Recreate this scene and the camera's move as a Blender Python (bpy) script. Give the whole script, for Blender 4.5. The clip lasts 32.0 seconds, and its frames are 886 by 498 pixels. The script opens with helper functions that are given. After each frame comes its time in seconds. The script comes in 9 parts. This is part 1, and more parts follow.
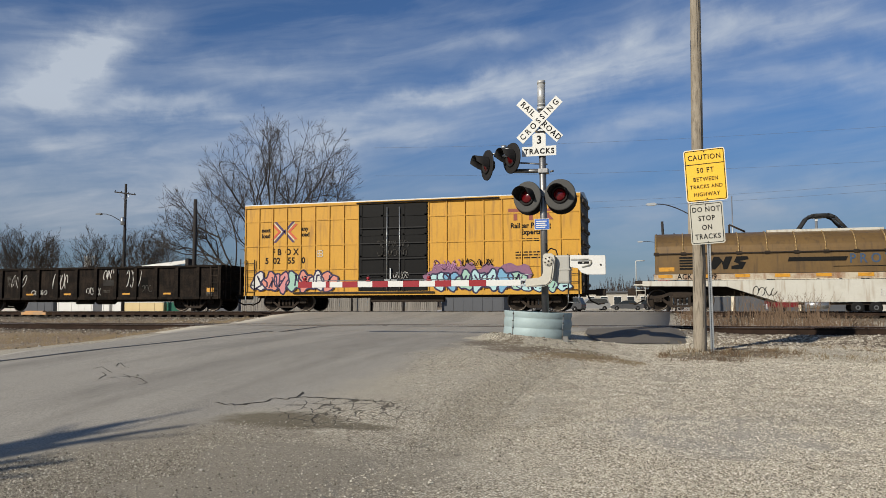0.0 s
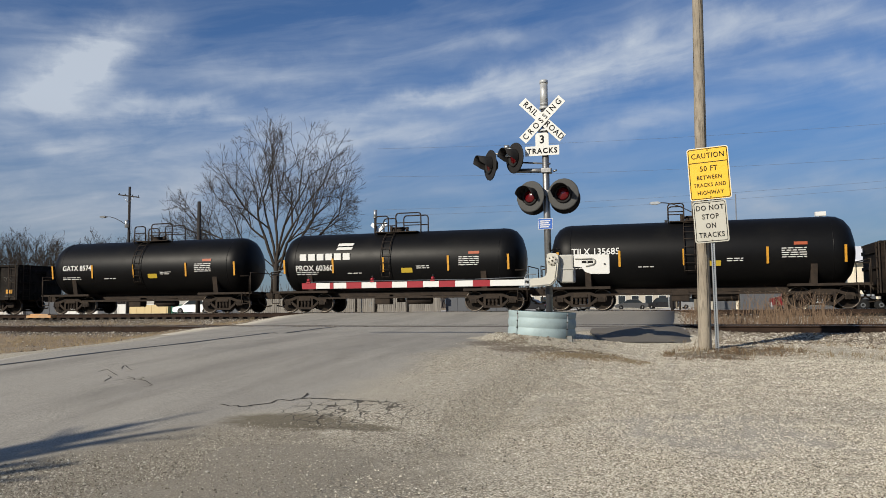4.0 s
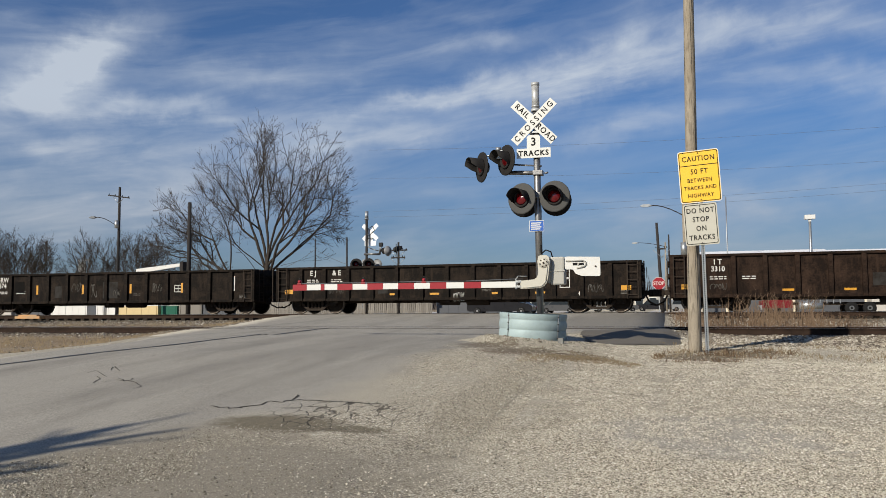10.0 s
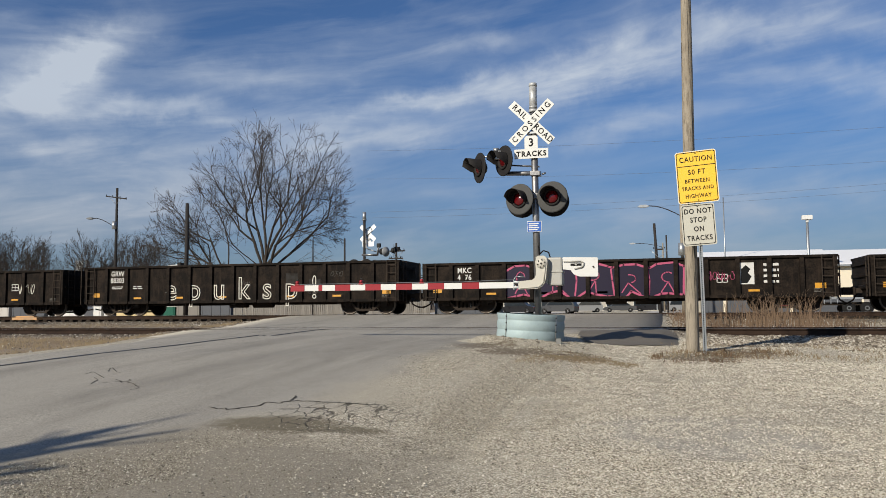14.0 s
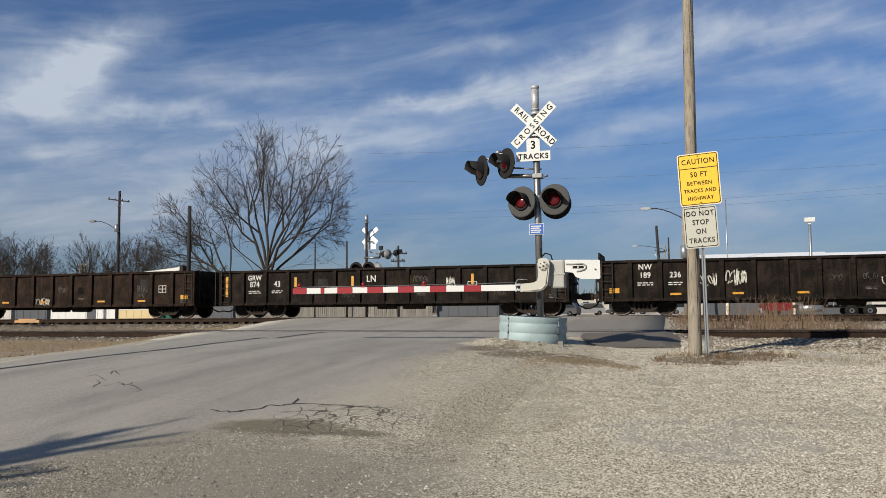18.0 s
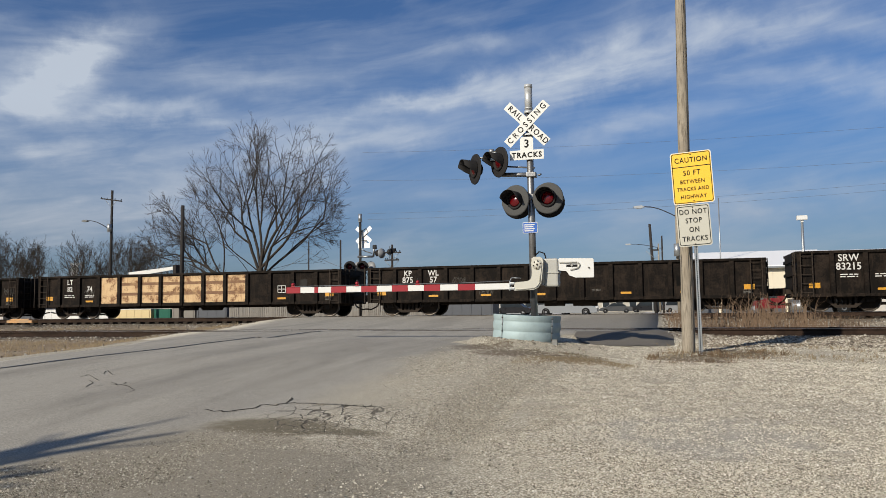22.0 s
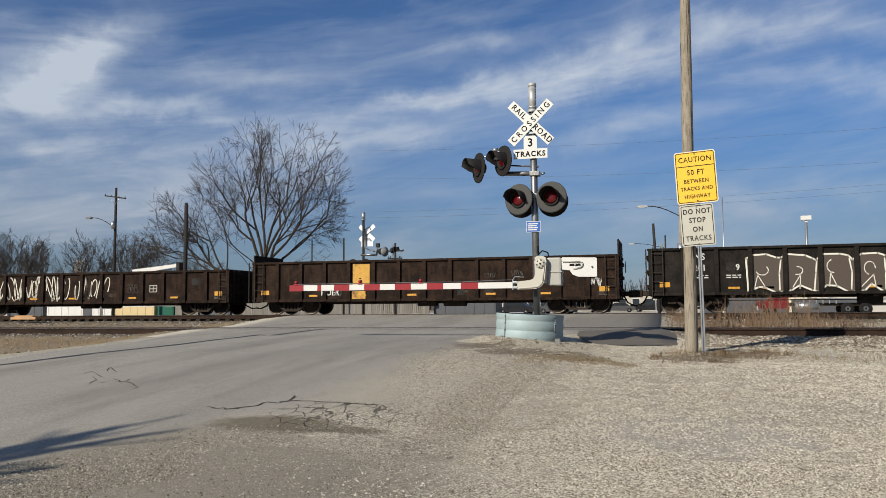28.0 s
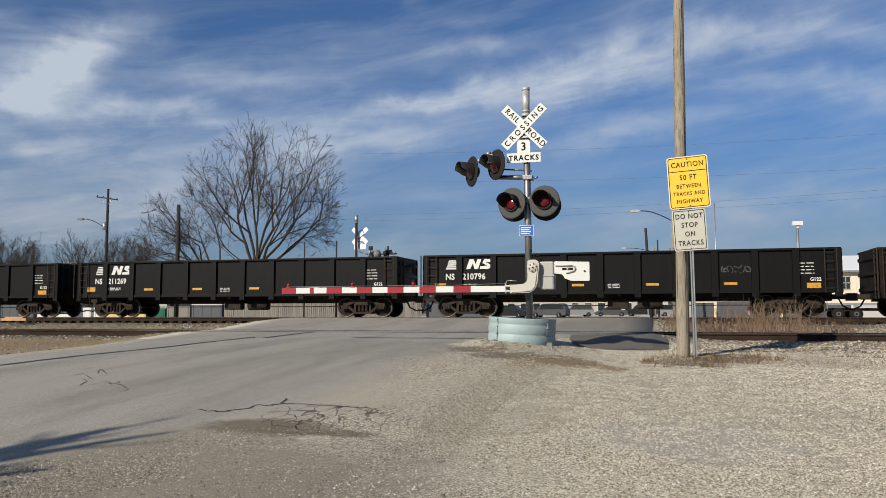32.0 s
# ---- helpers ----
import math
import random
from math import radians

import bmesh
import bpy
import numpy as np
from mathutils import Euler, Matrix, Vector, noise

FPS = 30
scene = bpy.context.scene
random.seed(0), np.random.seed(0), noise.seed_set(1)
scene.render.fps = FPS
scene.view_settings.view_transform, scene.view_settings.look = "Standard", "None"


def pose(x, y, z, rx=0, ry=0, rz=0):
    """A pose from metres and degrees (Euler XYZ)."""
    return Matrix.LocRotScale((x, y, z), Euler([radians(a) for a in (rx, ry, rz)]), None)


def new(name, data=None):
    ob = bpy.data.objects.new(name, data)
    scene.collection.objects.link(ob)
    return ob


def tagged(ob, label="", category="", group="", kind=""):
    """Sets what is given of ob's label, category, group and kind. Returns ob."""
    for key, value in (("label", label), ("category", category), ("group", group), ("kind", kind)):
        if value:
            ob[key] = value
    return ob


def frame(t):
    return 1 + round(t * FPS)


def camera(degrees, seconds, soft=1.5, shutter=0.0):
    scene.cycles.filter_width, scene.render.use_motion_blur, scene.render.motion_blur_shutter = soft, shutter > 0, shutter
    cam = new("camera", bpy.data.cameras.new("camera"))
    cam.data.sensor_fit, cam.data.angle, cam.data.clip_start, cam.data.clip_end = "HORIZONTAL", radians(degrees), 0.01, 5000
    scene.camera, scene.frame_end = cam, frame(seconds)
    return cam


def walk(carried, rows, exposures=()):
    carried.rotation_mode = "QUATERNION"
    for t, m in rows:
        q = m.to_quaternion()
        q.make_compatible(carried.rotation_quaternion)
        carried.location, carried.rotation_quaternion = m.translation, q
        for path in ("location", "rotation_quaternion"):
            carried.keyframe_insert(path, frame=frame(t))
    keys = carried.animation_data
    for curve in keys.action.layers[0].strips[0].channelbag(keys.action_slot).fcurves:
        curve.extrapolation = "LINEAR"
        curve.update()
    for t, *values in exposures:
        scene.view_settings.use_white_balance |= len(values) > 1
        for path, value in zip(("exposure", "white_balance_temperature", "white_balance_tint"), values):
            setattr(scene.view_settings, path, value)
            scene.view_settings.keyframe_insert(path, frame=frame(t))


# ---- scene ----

def ground_line(y, table):
    return float(np.interp(y, [a for a, b in table], [b for a, b in table]))


EYE = Vector((0.0, 0.0, 0.256))
cam = camera(58.5, 32.0, soft=0.52, shutter=0.0)
# seconds, turn to the left, tilt up, lean
PATH = [(0, 16.21, 4.09, -0.12), (0.5, 16.30, 4.16, -0.12), (1, 16.39, 4.22, -0.10), (1.5, 16.48, 4.28, -0.10), (2, 16.54, 4.31, -0.13), (2.5, 16.55, 4.29, -0.22), (3, 16.53, 4.24, -0.35), (3.5, 16.50, 4.17, -0.49), (5.5, 16.36, 4.06, -0.44), (6, 16.26, 4.08, -0.27), (6.5, 16.12, 4.08, -0.16), (7, 15.95, 4.07, -0.12), (7.5, 15.80, 4.06, -0.15), (8, 15.73, 4.08, -0.21), (8.5, 15.72, 4.14, -0.23), (9, 15.76, 4.20, -0.24), (9.5, 15.81, 4.23, -0.30), (10, 15.84, 4.24, -0.38), (10.5, 15.87, 4.25, -0.47), (11, 15.88, 4.26, -0.52), (11.5, 15.86, 4.29, -0.52), (12, 15.79, 4.30, -0.51), (12.5, 15.72, 4.30, -0.50), (13, 15.67, 4.29, -0.51), (13.5, 15.66, 4.29, -0.50), (14, 15.68, 4.29, -0.45), (14.5, 15.75, 4.31, -0.40), (16.5, 15.92, 4.60, -0.35), (17, 15.91, 4.58, -0.40), (17.5, 15.89, 4.54, -0.46), (18, 15.83, 4.48, -0.47), (18.5, 15.74, 4.41, -0.41), (19, 15.65, 4.36, -0.34), (19.5, 15.57, 4.34, -0.29), (20, 15.50, 4.35, -0.27), (20.5, 15.45, 4.38, -0.30), (21, 15.41, 4.42, -0.38), (21.5, 15.39, 4.43, -0.51), (22, 15.38, 4.39, -0.65), (22.5, 15.36, 4.32, -0.74), (23, 15.37, 4.23, -0.80), (23.5, 15.40, 4.16, -0.82), (24, 15.44, 4.11, -0.78), (24.5, 15.47, 4.08, -0.69), (25, 15.50, 4.07, -0.63), (25.5, 15.52, 4.08, -0.60), (27.5, 15.64, 4.22, -0.37), (28, 15.61, 4.29, -0.38), (28.5, 15.55, 4.37, -0.38), (29, 15.47, 4.47, -0.33), (29.5, 15.40, 4.54, -0.25), (30, 15.33, 4.60, -0.16), (30.5, 15.27, 4.62, -0.09), (31, 15.20, 4.61, -0.04), (31.5, 15.15, 4.58, -0.05), (32, 15.09, 4.53, -0.09)]
walk(cam, [(t, Matrix.Translation(EYE) @ Euler((radians(90 + up), 0, radians(turn)), "XYZ").to_matrix().to_4x4() @ pose(0, 0, 0, 0, 0, lean))
           for t, turn, up, lean in PATH], exposures=[(0, 0.08), (1.5, 0.10), (3.5, 0.17), (6, 0.18), (32, 0.18)])

# ---- light ----
SUN_TO = Vector((0.49, 0.87, 0.0)).normalized()      # the way the shadows fall on the ground
SUN_UP = radians(28)
sun = new("sun", bpy.data.lights.new("sun", "SUN"))
sun.data.energy, sun.data.angle, sun.data.color = 5.0, radians(0.5), (1.0, 0.915, 0.77)
way = Vector((SUN_TO.x * math.cos(SUN_UP), SUN_TO.y * math.cos(SUN_UP), -math.sin(SUN_UP)))
sun.matrix_world = way.to_track_quat("-Z", "Y").to_matrix().to_4x4()
sun.location = (0, 0, 40)

world = bpy.data.worlds.new("sky")
scene.world = world
world.use_nodes = True


class Nodes:
    """A small helper to write node trees in one line a node."""

    def __init__(self, tree):
        self.tree = tree
        tree.nodes.clear()

    def add(self, kind, out=0, **values):
        n = self.tree.nodes.new("ShaderNode" + kind)
        for key, v in values.items():
            if key == "inputs":
                for k, val in v.items():
                    self.put(n, k, val)
            elif key == "ramp":
                els = n.color_ramp.elements
                while len(els) < len(v):
                    els.new(0.5)
                for e, (p, c) in zip(els, v):
                    e.position = p
                    e.color = (*c, 1) if len(c) == 3 else c
            else:
                self.attr(n, key, v)
        return n.outputs[out]

    def attr(self, n, key, v):
        if key == "operation":
            n.operation = v
        elif key == "blend_type":
            n.blend_type = v
        elif key == "data_type":
            n.data_type = v
        elif key == "clamp":
            n.use_clamp = v
        elif key == "sky_type":
            n.sky_type = v
        elif key == "noise_dimensions":
            n.noise_dimensions = v
        elif key == "feature":
            n.feature = v
        elif key == "wave_type":
            n.wave_type = v
        elif key == "bands_direction":
            n.bands_direction = v

    def put(self, n, k, val):
        s = n.inputs[k]
        if isinstance(val, bpy.types.NodeSocket):
            self.tree.links.new(val, s)
        elif isinstance(val, (tuple, list)) and len(val) == 3 and s.type == "RGBA":
            s.default_value = (*val, 1)
        else:
            s.default_value = val

    def mix(self, fac, a, b, blend="MIX"):
        n = self.tree.nodes.new("ShaderNodeMix")
        n.data_type, n.blend_type = "RGBA", blend
        for i, v in ((0, fac), (6, a), (7, b)):
            self.put(n, i, v)
        return n.outputs[2]

    def math(self, op, a, b=0.0, clamp=False):
        return self.add("Math", operation=op, clamp=clamp, inputs={0: a, 1: b})


# larger clouds: degrees to the left, degrees up, slant, half length, half height (degrees), strength
STREAKS = [
    (40.0, 16.9, 36, 3.7, 1.25, 0.85),
    (43.4, 14.0, 30, 3.68, 1.47, 0.5),
    (36.1, 13.5, 3, 6.14, 0.82, 0.62),
    (30.0, 16.4, 5, 6.14, 1.15, 0.32),
    (17.6, 14.6, 8, 6.14, 0.74, 0.6),
    (4.2, 17.3, 12, 8.19, 1.25, 0.64),
    (6.2, 15.7, 10, 8.19, 1.15, 0.4),
    (19.5, 12.3, 6, 6.96, 0.98, 0.48),
    (12.2, 18.5, 10, 3.27, 0.9, 0.35),
    (3.1, 12.3, 8, 6.14, 0.98, 0.36),
    (-9.1, 18.2, -10, 7.78, 1.06, 0.48),
    (-11.9, 14.4, -12, 5.32, 0.98, 0.36),
    (42.4, 10.6, 0, 6.14, 1.06, 0.42),
    (-8.3, 7.3, 3, 6.96, 0.9, 0.28),
    (22.4, 8.6, 4, 12.28, 1.84, 0.16),
    (41.5, 6.6, 0, 9.82, 2.2, 0.58),
]


def sky():
    n = Nodes(world.node_tree)
    base = n.tree.nodes.new("ShaderNodeTexSky")
    base.sky_type, base.sun_disc = "NISHITA", False
    base.sun_elevation = SUN_UP
    base.sun_rotation = math.atan2(-SUN_TO.x, -SUN_TO.y)
    base.air_density, base.dust_density, base.ozone_density = 1.0, 0.6, 2.5
    co = n.add("TexCoord", 0)
    sep = n.tree.nodes.new("ShaderNodeSeparateXYZ")
    n.tree.links.new(co, sep.inputs[0])
    x, y, z = sep.outputs
    # cloud sheet: long thin bands, rising a little to the right
    around = n.math("ARCTAN2", x, y)
    flat = n.tree.nodes.new("ShaderNodeCombineXYZ")
    for i, k in enumerate((n.math("MULTIPLY", around, 3.0), n.math("MULTIPLY", n.math("SUBTRACT", z, n.math("MULTIPLY", around, 0.13)), 11.0))):
        n.tree.links.new(k, flat.inputs[i])
    wob = n.add("TexNoise", 1, inputs={"Vector": flat.outputs[0], "Scale": 0.9, "Detail": 3.0})
    bent = n.add("VectorMath", operation="ADD", inputs={0: flat.outputs[0], 1: n.add("VectorMath", operation="SCALE", inputs={0: wob, "Scale": 0.75})})
    big = n.add("TexNoise", 0, inputs={"Vector": bent, "Scale": 0.85, "Detail": 7.0, "Roughness": 0.5, "Distortion": 0.2})
    fine = n.add("TexNoise", 0, inputs={"Vector": bent, "Scale": 4.5, "Detail": 6.0, "Roughness": 0.55})
    mask = n.math("ADD", n.math("MULTIPLY", big, 0.80), n.math("MULTIPLY", fine, 0.20))
    cloud = n.add("ValToRGB", 0, inputs={0: mask}, ramp=[(0.45, (0, 0, 0)), (0.54, (0.24, 0.24, 0.24)), (0.66, (0.95, 0.95, 0.95))])
    # the larger clouds: soft streaks, each frayed by the same noise
    wisp = n.add("TexNoise", 1, inputs={"Vector": co, "Scale": 7.0, "Detail": 7.0, "Roughness": 0.62})
    frayed = n.add("VectorMath", operation="ADD", inputs={0: co, 1: n.add("VectorMath", operation="SCALE", inputs={0: n.add("VectorMath", operation="SUBTRACT", inputs={0: wisp, 1: (0.5, 0.5, 0.5)}), "Scale": 0.085})})
    total = 0.0
    for left, up, slant, wide, high, strength in STREAKS:
        turn = Matrix.Rotation(radians(left), 3, "Z") @ Matrix.Rotation(radians(up), 3, "X")
        c, wide, high = tuple(turn @ Vector((0, 1, 0))), radians(wide), radians(high)
        along = tuple(turn @ Vector((math.cos(radians(slant)), 0, math.sin(radians(slant)))))
        across = tuple(Vector(c).cross(Vector(along)))
        near = n.math("MAXIMUM", n.add("VectorMath", 1, operation="DOT_PRODUCT", inputs={0: frayed, 1: c}), 0.0)
        p = n.math("DIVIDE", n.add("VectorMath", 1, operation="DOT_PRODUCT", inputs={0: frayed, 1: along}), wide)
        q = n.math("DIVIDE", n.add("VectorMath", 1, operation="DOT_PRODUCT", inputs={0: frayed, 1: across}), high)
        e = n.math("EXPONENT", n.math("MULTIPLY", n.math("ADD", n.math("MULTIPLY", p, p), n.math("MULTIPLY", q, q)), -1.0))
        total = n.math("ADD", total, n.math("MULTIPLY", n.math("MULTIPLY", e, near), strength))
    lump = n.math("MULTIPLY", total, n.math("ADD", n.math("MULTIPLY", fine, 1.7), 0.15))
    hair = n.add("TexNoise", 0, inputs={"Vector": n.add("Mapping", inputs={"Vector": bent, "Rotation": (0, 0, 0.05), "Scale": (0.8, 2.6, 1.0)}), "Scale": 1.6, "Detail": 6.0, "Roughness": 0.6})
    hair = n.add("ValToRGB", 0, inputs={0: hair}, ramp=[(0.42, (0, 0, 0)), (0.72, (0.55, 0.55, 0.55))])
    cloud = n.math("ADD", n.math("ADD", n.math("MULTIPLY", cloud, 0.50), n.math("MULTIPLY", lump, 1.0)), n.math("MULTIPLY", hair, 0.24), clamp=True)
    haze = n.add("ValToRGB", 0, inputs={0: z}, ramp=[(0.0, (1, 1, 1)), (0.22, (0, 0, 0))])
    deep = n.mix(1.0, base.outputs[0], (0.52, 0.72, 1.0), "MULTIPLY")
    low = n.mix(n.math("MULTIPLY", haze, 0.30), deep, (3.6, 4.6, 6.2))
    col = n.mix(n.math("MULTIPLY", cloud, 0.84), low, (6.9, 7.6, 8.5))
    dim = n.add("ValToRGB", 0, inputs={0: z}, ramp=[(0.0, (0.72, 0.72, 0.73)), (0.10, (0.80, 0.79, 0.80)), (0.18, (0.94, 0.93, 0.93)), (0.24, (1, 1, 1))])
    col = n.mix(1.0, col, dim, "MULTIPLY")
    tilt = n.add("ValToRGB", 0, inputs={0: n.math("ADD", x, 0.5)}, ramp=[(0.0, (1, 1, 1)), (0.35, (1, 1, 1)), (1.0, (0.80, 0.82, 0.84))])
    col = n.mix(haze, col, n.mix(1.0, col, tilt, "MULTIPLY"))
    bg = n.add("Background", 0, inputs={"Color": col, "Strength": 0.074})
    out = n.tree.nodes.new("ShaderNodeOutputWorld")
    n.tree.links.new(bg, out.inputs[0])


sky()

# ---- materials ----
MATS = {}


def surface(name, base, rough=0.7, metal=0.0, spec=0.5, dirt=None, dirt_at=(0.45, 0.65), scale=1.0, detail=12.0, vary=0.25, bump=0.2, bump_scale=40.0,
            streak=None, streak_scale=1.6, glow=0.0, per_piece=0.0, coat=0.0):
    """A painted, mineral or metal surface: base colour, patches of a second colour, fine grain and relief."""
    if name in MATS:
        return MATS[name]
    m = bpy.data.materials.new(name)
    m.use_nodes = True
    n = Nodes(m.node_tree)
    co = n.add("TexCoord", 3)
    big = n.add("TexNoise", 0, inputs={"Vector": co, "Scale": scale, "Detail": 6.0, "Roughness": 0.62})
    fine = n.add("TexNoise", 0, inputs={"Vector": co, "Scale": scale * detail, "Detail": 5.0, "Roughness": 0.65})
    lo, hi = [max(0.0, 1 - vary), 1 + vary]
    col = n.mix(fine, tuple(c * lo for c in base), tuple(min(1.0, c * hi) for c in base))
    if dirt:
        f = n.add("ValToRGB", 0, inputs={0: n.math("ADD", n.math("MULTIPLY", big, 0.7), n.math("MULTIPLY", fine, 0.3))},
                  ramp=[(dirt_at[0], (0, 0, 0)), (dirt_at[1], (1, 1, 1))])
        col = n.mix(f, col, dirt)
    if streak:
        mp = n.add("Mapping", inputs={"Vector": co, "Scale": (2.6, 2.6, 0.30)})
        st = n.add("TexNoise", 0, inputs={"Vector": mp, "Scale": streak_scale, "Detail": 4.0})
        f = n.add("ValToRGB", 0, inputs={0: st}, ramp=[(0.52, (0, 0, 0)), (0.72, (0.75, 0.75, 0.75))])
        col = n.mix(f, col, streak)
    if per_piece:
        r = n.add("ObjectInfo", 5)
        col = n.mix(1.0, col, n.add("ValToRGB", 0, inputs={0: r}, ramp=[(0, (1 - per_piece,) * 3), (1, (1.0,) * 3)]), "MULTIPLY")
    ro = n.math("ADD", n.math("MULTIPLY", big, 0.25), rough - 0.12, clamp=True)
    b = n.add("Bump", 0, inputs={"Height": n.add("TexNoise", 0, inputs={"Vector": co, "Scale": bump_scale, "Detail": 4.0}), "Strength": bump, "Distance": 0.01})
    ins = {"Base Color": col, "Roughness": ro, "Metallic": metal, "Specular IOR Level": spec, "Normal": b, "Coat Weight": coat}
    if glow:
        ins["Emission Color"], ins["Emission Strength"] = base, glow
    sh = n.add("BsdfPrincipled", 0, inputs=ins)
    out = n.tree.nodes.new("ShaderNodeOutputMaterial")
    n.tree.links.new(sh, out.inputs[0])
    MATS[name] = m
    return m


STONES = [(0.0, (0.13, 0.115, 0.09)), (0.35, (0.48, 0.44, 0.352)), (0.75, (0.71, 0.663, 0.545)), (1.0, (0.84, 0.80, 0.70))]


def blot(n, co, cx, cy, rx, ry, frayed=0.8, scale=3.0):
    """A soft-edged, frayed oval on the ground, 1 inside."""
    sep = n.tree.nodes.new("ShaderNodeSeparateXYZ")
    n.tree.links.new(co, sep.inputs[0])
    u = n.math("DIVIDE", n.math("SUBTRACT", sep.outputs[0], cx), rx)
    v = n.math("DIVIDE", n.math("SUBTRACT", sep.outputs[1], cy), ry)
    d = n.math("ADD", n.math("MULTIPLY", u, u), n.math("MULTIPLY", v, v))
    w = n.math("MULTIPLY", n.math("SUBTRACT", n.add("TexNoise", 0, inputs={"Vector": co, "Scale": scale, "Detail": 8.0, "Roughness": 0.7}), 0.5), frayed * 4)
    return n.add("MapRange", 0, inputs={0: n.math("ADD", d, w), 1: 0.55, 2: 1.25, 3: 1.0, 4: 0.0})


# brown soil before the ring and round the pole: middle and half width
SOIL = ((-3.3, 14.6, 0.6, 0.9), (-2.4, 13.5, 0.8, 0.9), (-1.5, 12.9, 0.7, 0.6), (0.5, 14.5, 0.7, 1.2), (1.3, 15.6, 0.8, 1.2), (3.7, 16.4, 0.6, 0.35))


def crushed_stone(n, co):
    """Colour and relief of crushed stone: single stones with shade painted between them, dust-filled worn stretches,
    more of them towards the road.
    """
    cell = n.add("TexVoronoi", 1, inputs={"Vector": co, "Scale": 58.0, "Randomness": 1.0})
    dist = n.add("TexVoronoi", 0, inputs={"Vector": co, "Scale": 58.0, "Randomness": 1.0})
    grey = n.add("RGBToBW", 0, inputs={0: cell})
    stone = n.add("ValToRGB", 0, inputs={0: grey}, ramp=STONES)
    # shade between the stones, put into the colour: darker away from each cell's middle
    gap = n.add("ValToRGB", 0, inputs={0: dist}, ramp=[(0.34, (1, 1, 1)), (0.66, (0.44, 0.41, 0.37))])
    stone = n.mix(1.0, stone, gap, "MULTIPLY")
    big = n.add("TexNoise", 0, inputs={"Vector": co, "Scale": 0.42, "Detail": 5.0, "Roughness": 0.6})
    sep = n.tree.nodes.new("ShaderNodeSeparateXYZ")
    n.tree.links.new(co, sep.inputs[0])
    lean = n.add("MapRange", 0, inputs={0: sep.outputs[0], 1: -4.5, 2: -0.5, 3: 0.16, 4: 0.0})
    lean = n.math("MULTIPLY", lean, n.add("MapRange", 0, inputs={0: sep.outputs[1], 1: 5.5, 2: 8.5, 3: 1.0, 4: 0.4}))
    worn = n.add("ValToRGB", 0, inputs={0: n.math("ADD", big, lean)}, ramp=[(0.44, (0, 0, 0)), (0.64, (0.85, 0.85, 0.85))])
    speck = n.add("TexNoise", 0, inputs={"Vector": co, "Scale": 85.0, "Detail": 4.0, "Roughness": 0.75})
    dust = n.add("ValToRGB", 0, inputs={0: speck}, ramp=[(0.34, (0.08, 0.07, 0.053)), (0.46, (0.30, 0.272, 0.215)), (0.60, (0.45, 0.41, 0.328)), (0.68, (0.62, 0.58, 0.48))])
    col = n.mix(worn, stone, dust)
    soil = n.add("TexNoise", 0, inputs={"Vector": co, "Scale": 0.23, "Detail": 4.0})
    col = n.mix(n.add("ValToRGB", 0, inputs={0: soil}, ramp=[(0.60, (0, 0, 0)), (0.75, (0.5, 0.5, 0.5))]), col, (0.17, 0.145, 0.108))
    h = n.math("ADD", n.math("MULTIPLY", n.math("SUBTRACT", n.math("MULTIPLY", grey, 0.3), n.math("MULTIPLY", dist, 0.6)), n.math("SUBTRACT", 1.0, worn)), n.math("MULTIPLY", speck, 0.25))
    # brown soil before the ring, round the pole, and the dirty beds of the tracks
    for cx, cy, rx, ry in SOIL:
        col = n.mix(n.math("MULTIPLY", blot(n, co, cx, cy, rx, ry, 1.3, 4.0), 0.82), col, n.mix(speck, (0.022, 0.014, 0.008), (0.17, 0.118, 0.068)))
    # darker speckled tone over the near ground beside the road
    col = n.mix(n.math("MULTIPLY", blot(n, co, -4.4, 4.6, 3.4, 2.6, 0.5, 1.2), 0.62), col, n.mix(speck, (0.030, 0.025, 0.018), (0.27, 0.24, 0.19)))
    col = n.mix(n.math("MULTIPLY", blot(n, co, 0.35, 7.6, 1.1, 0.75, 0.9, 1.5), 0.45), col, n.mix(speck, (0.12, 0.118, 0.112), (0.46, 0.45, 0.42)))
    return col, h, grey, big


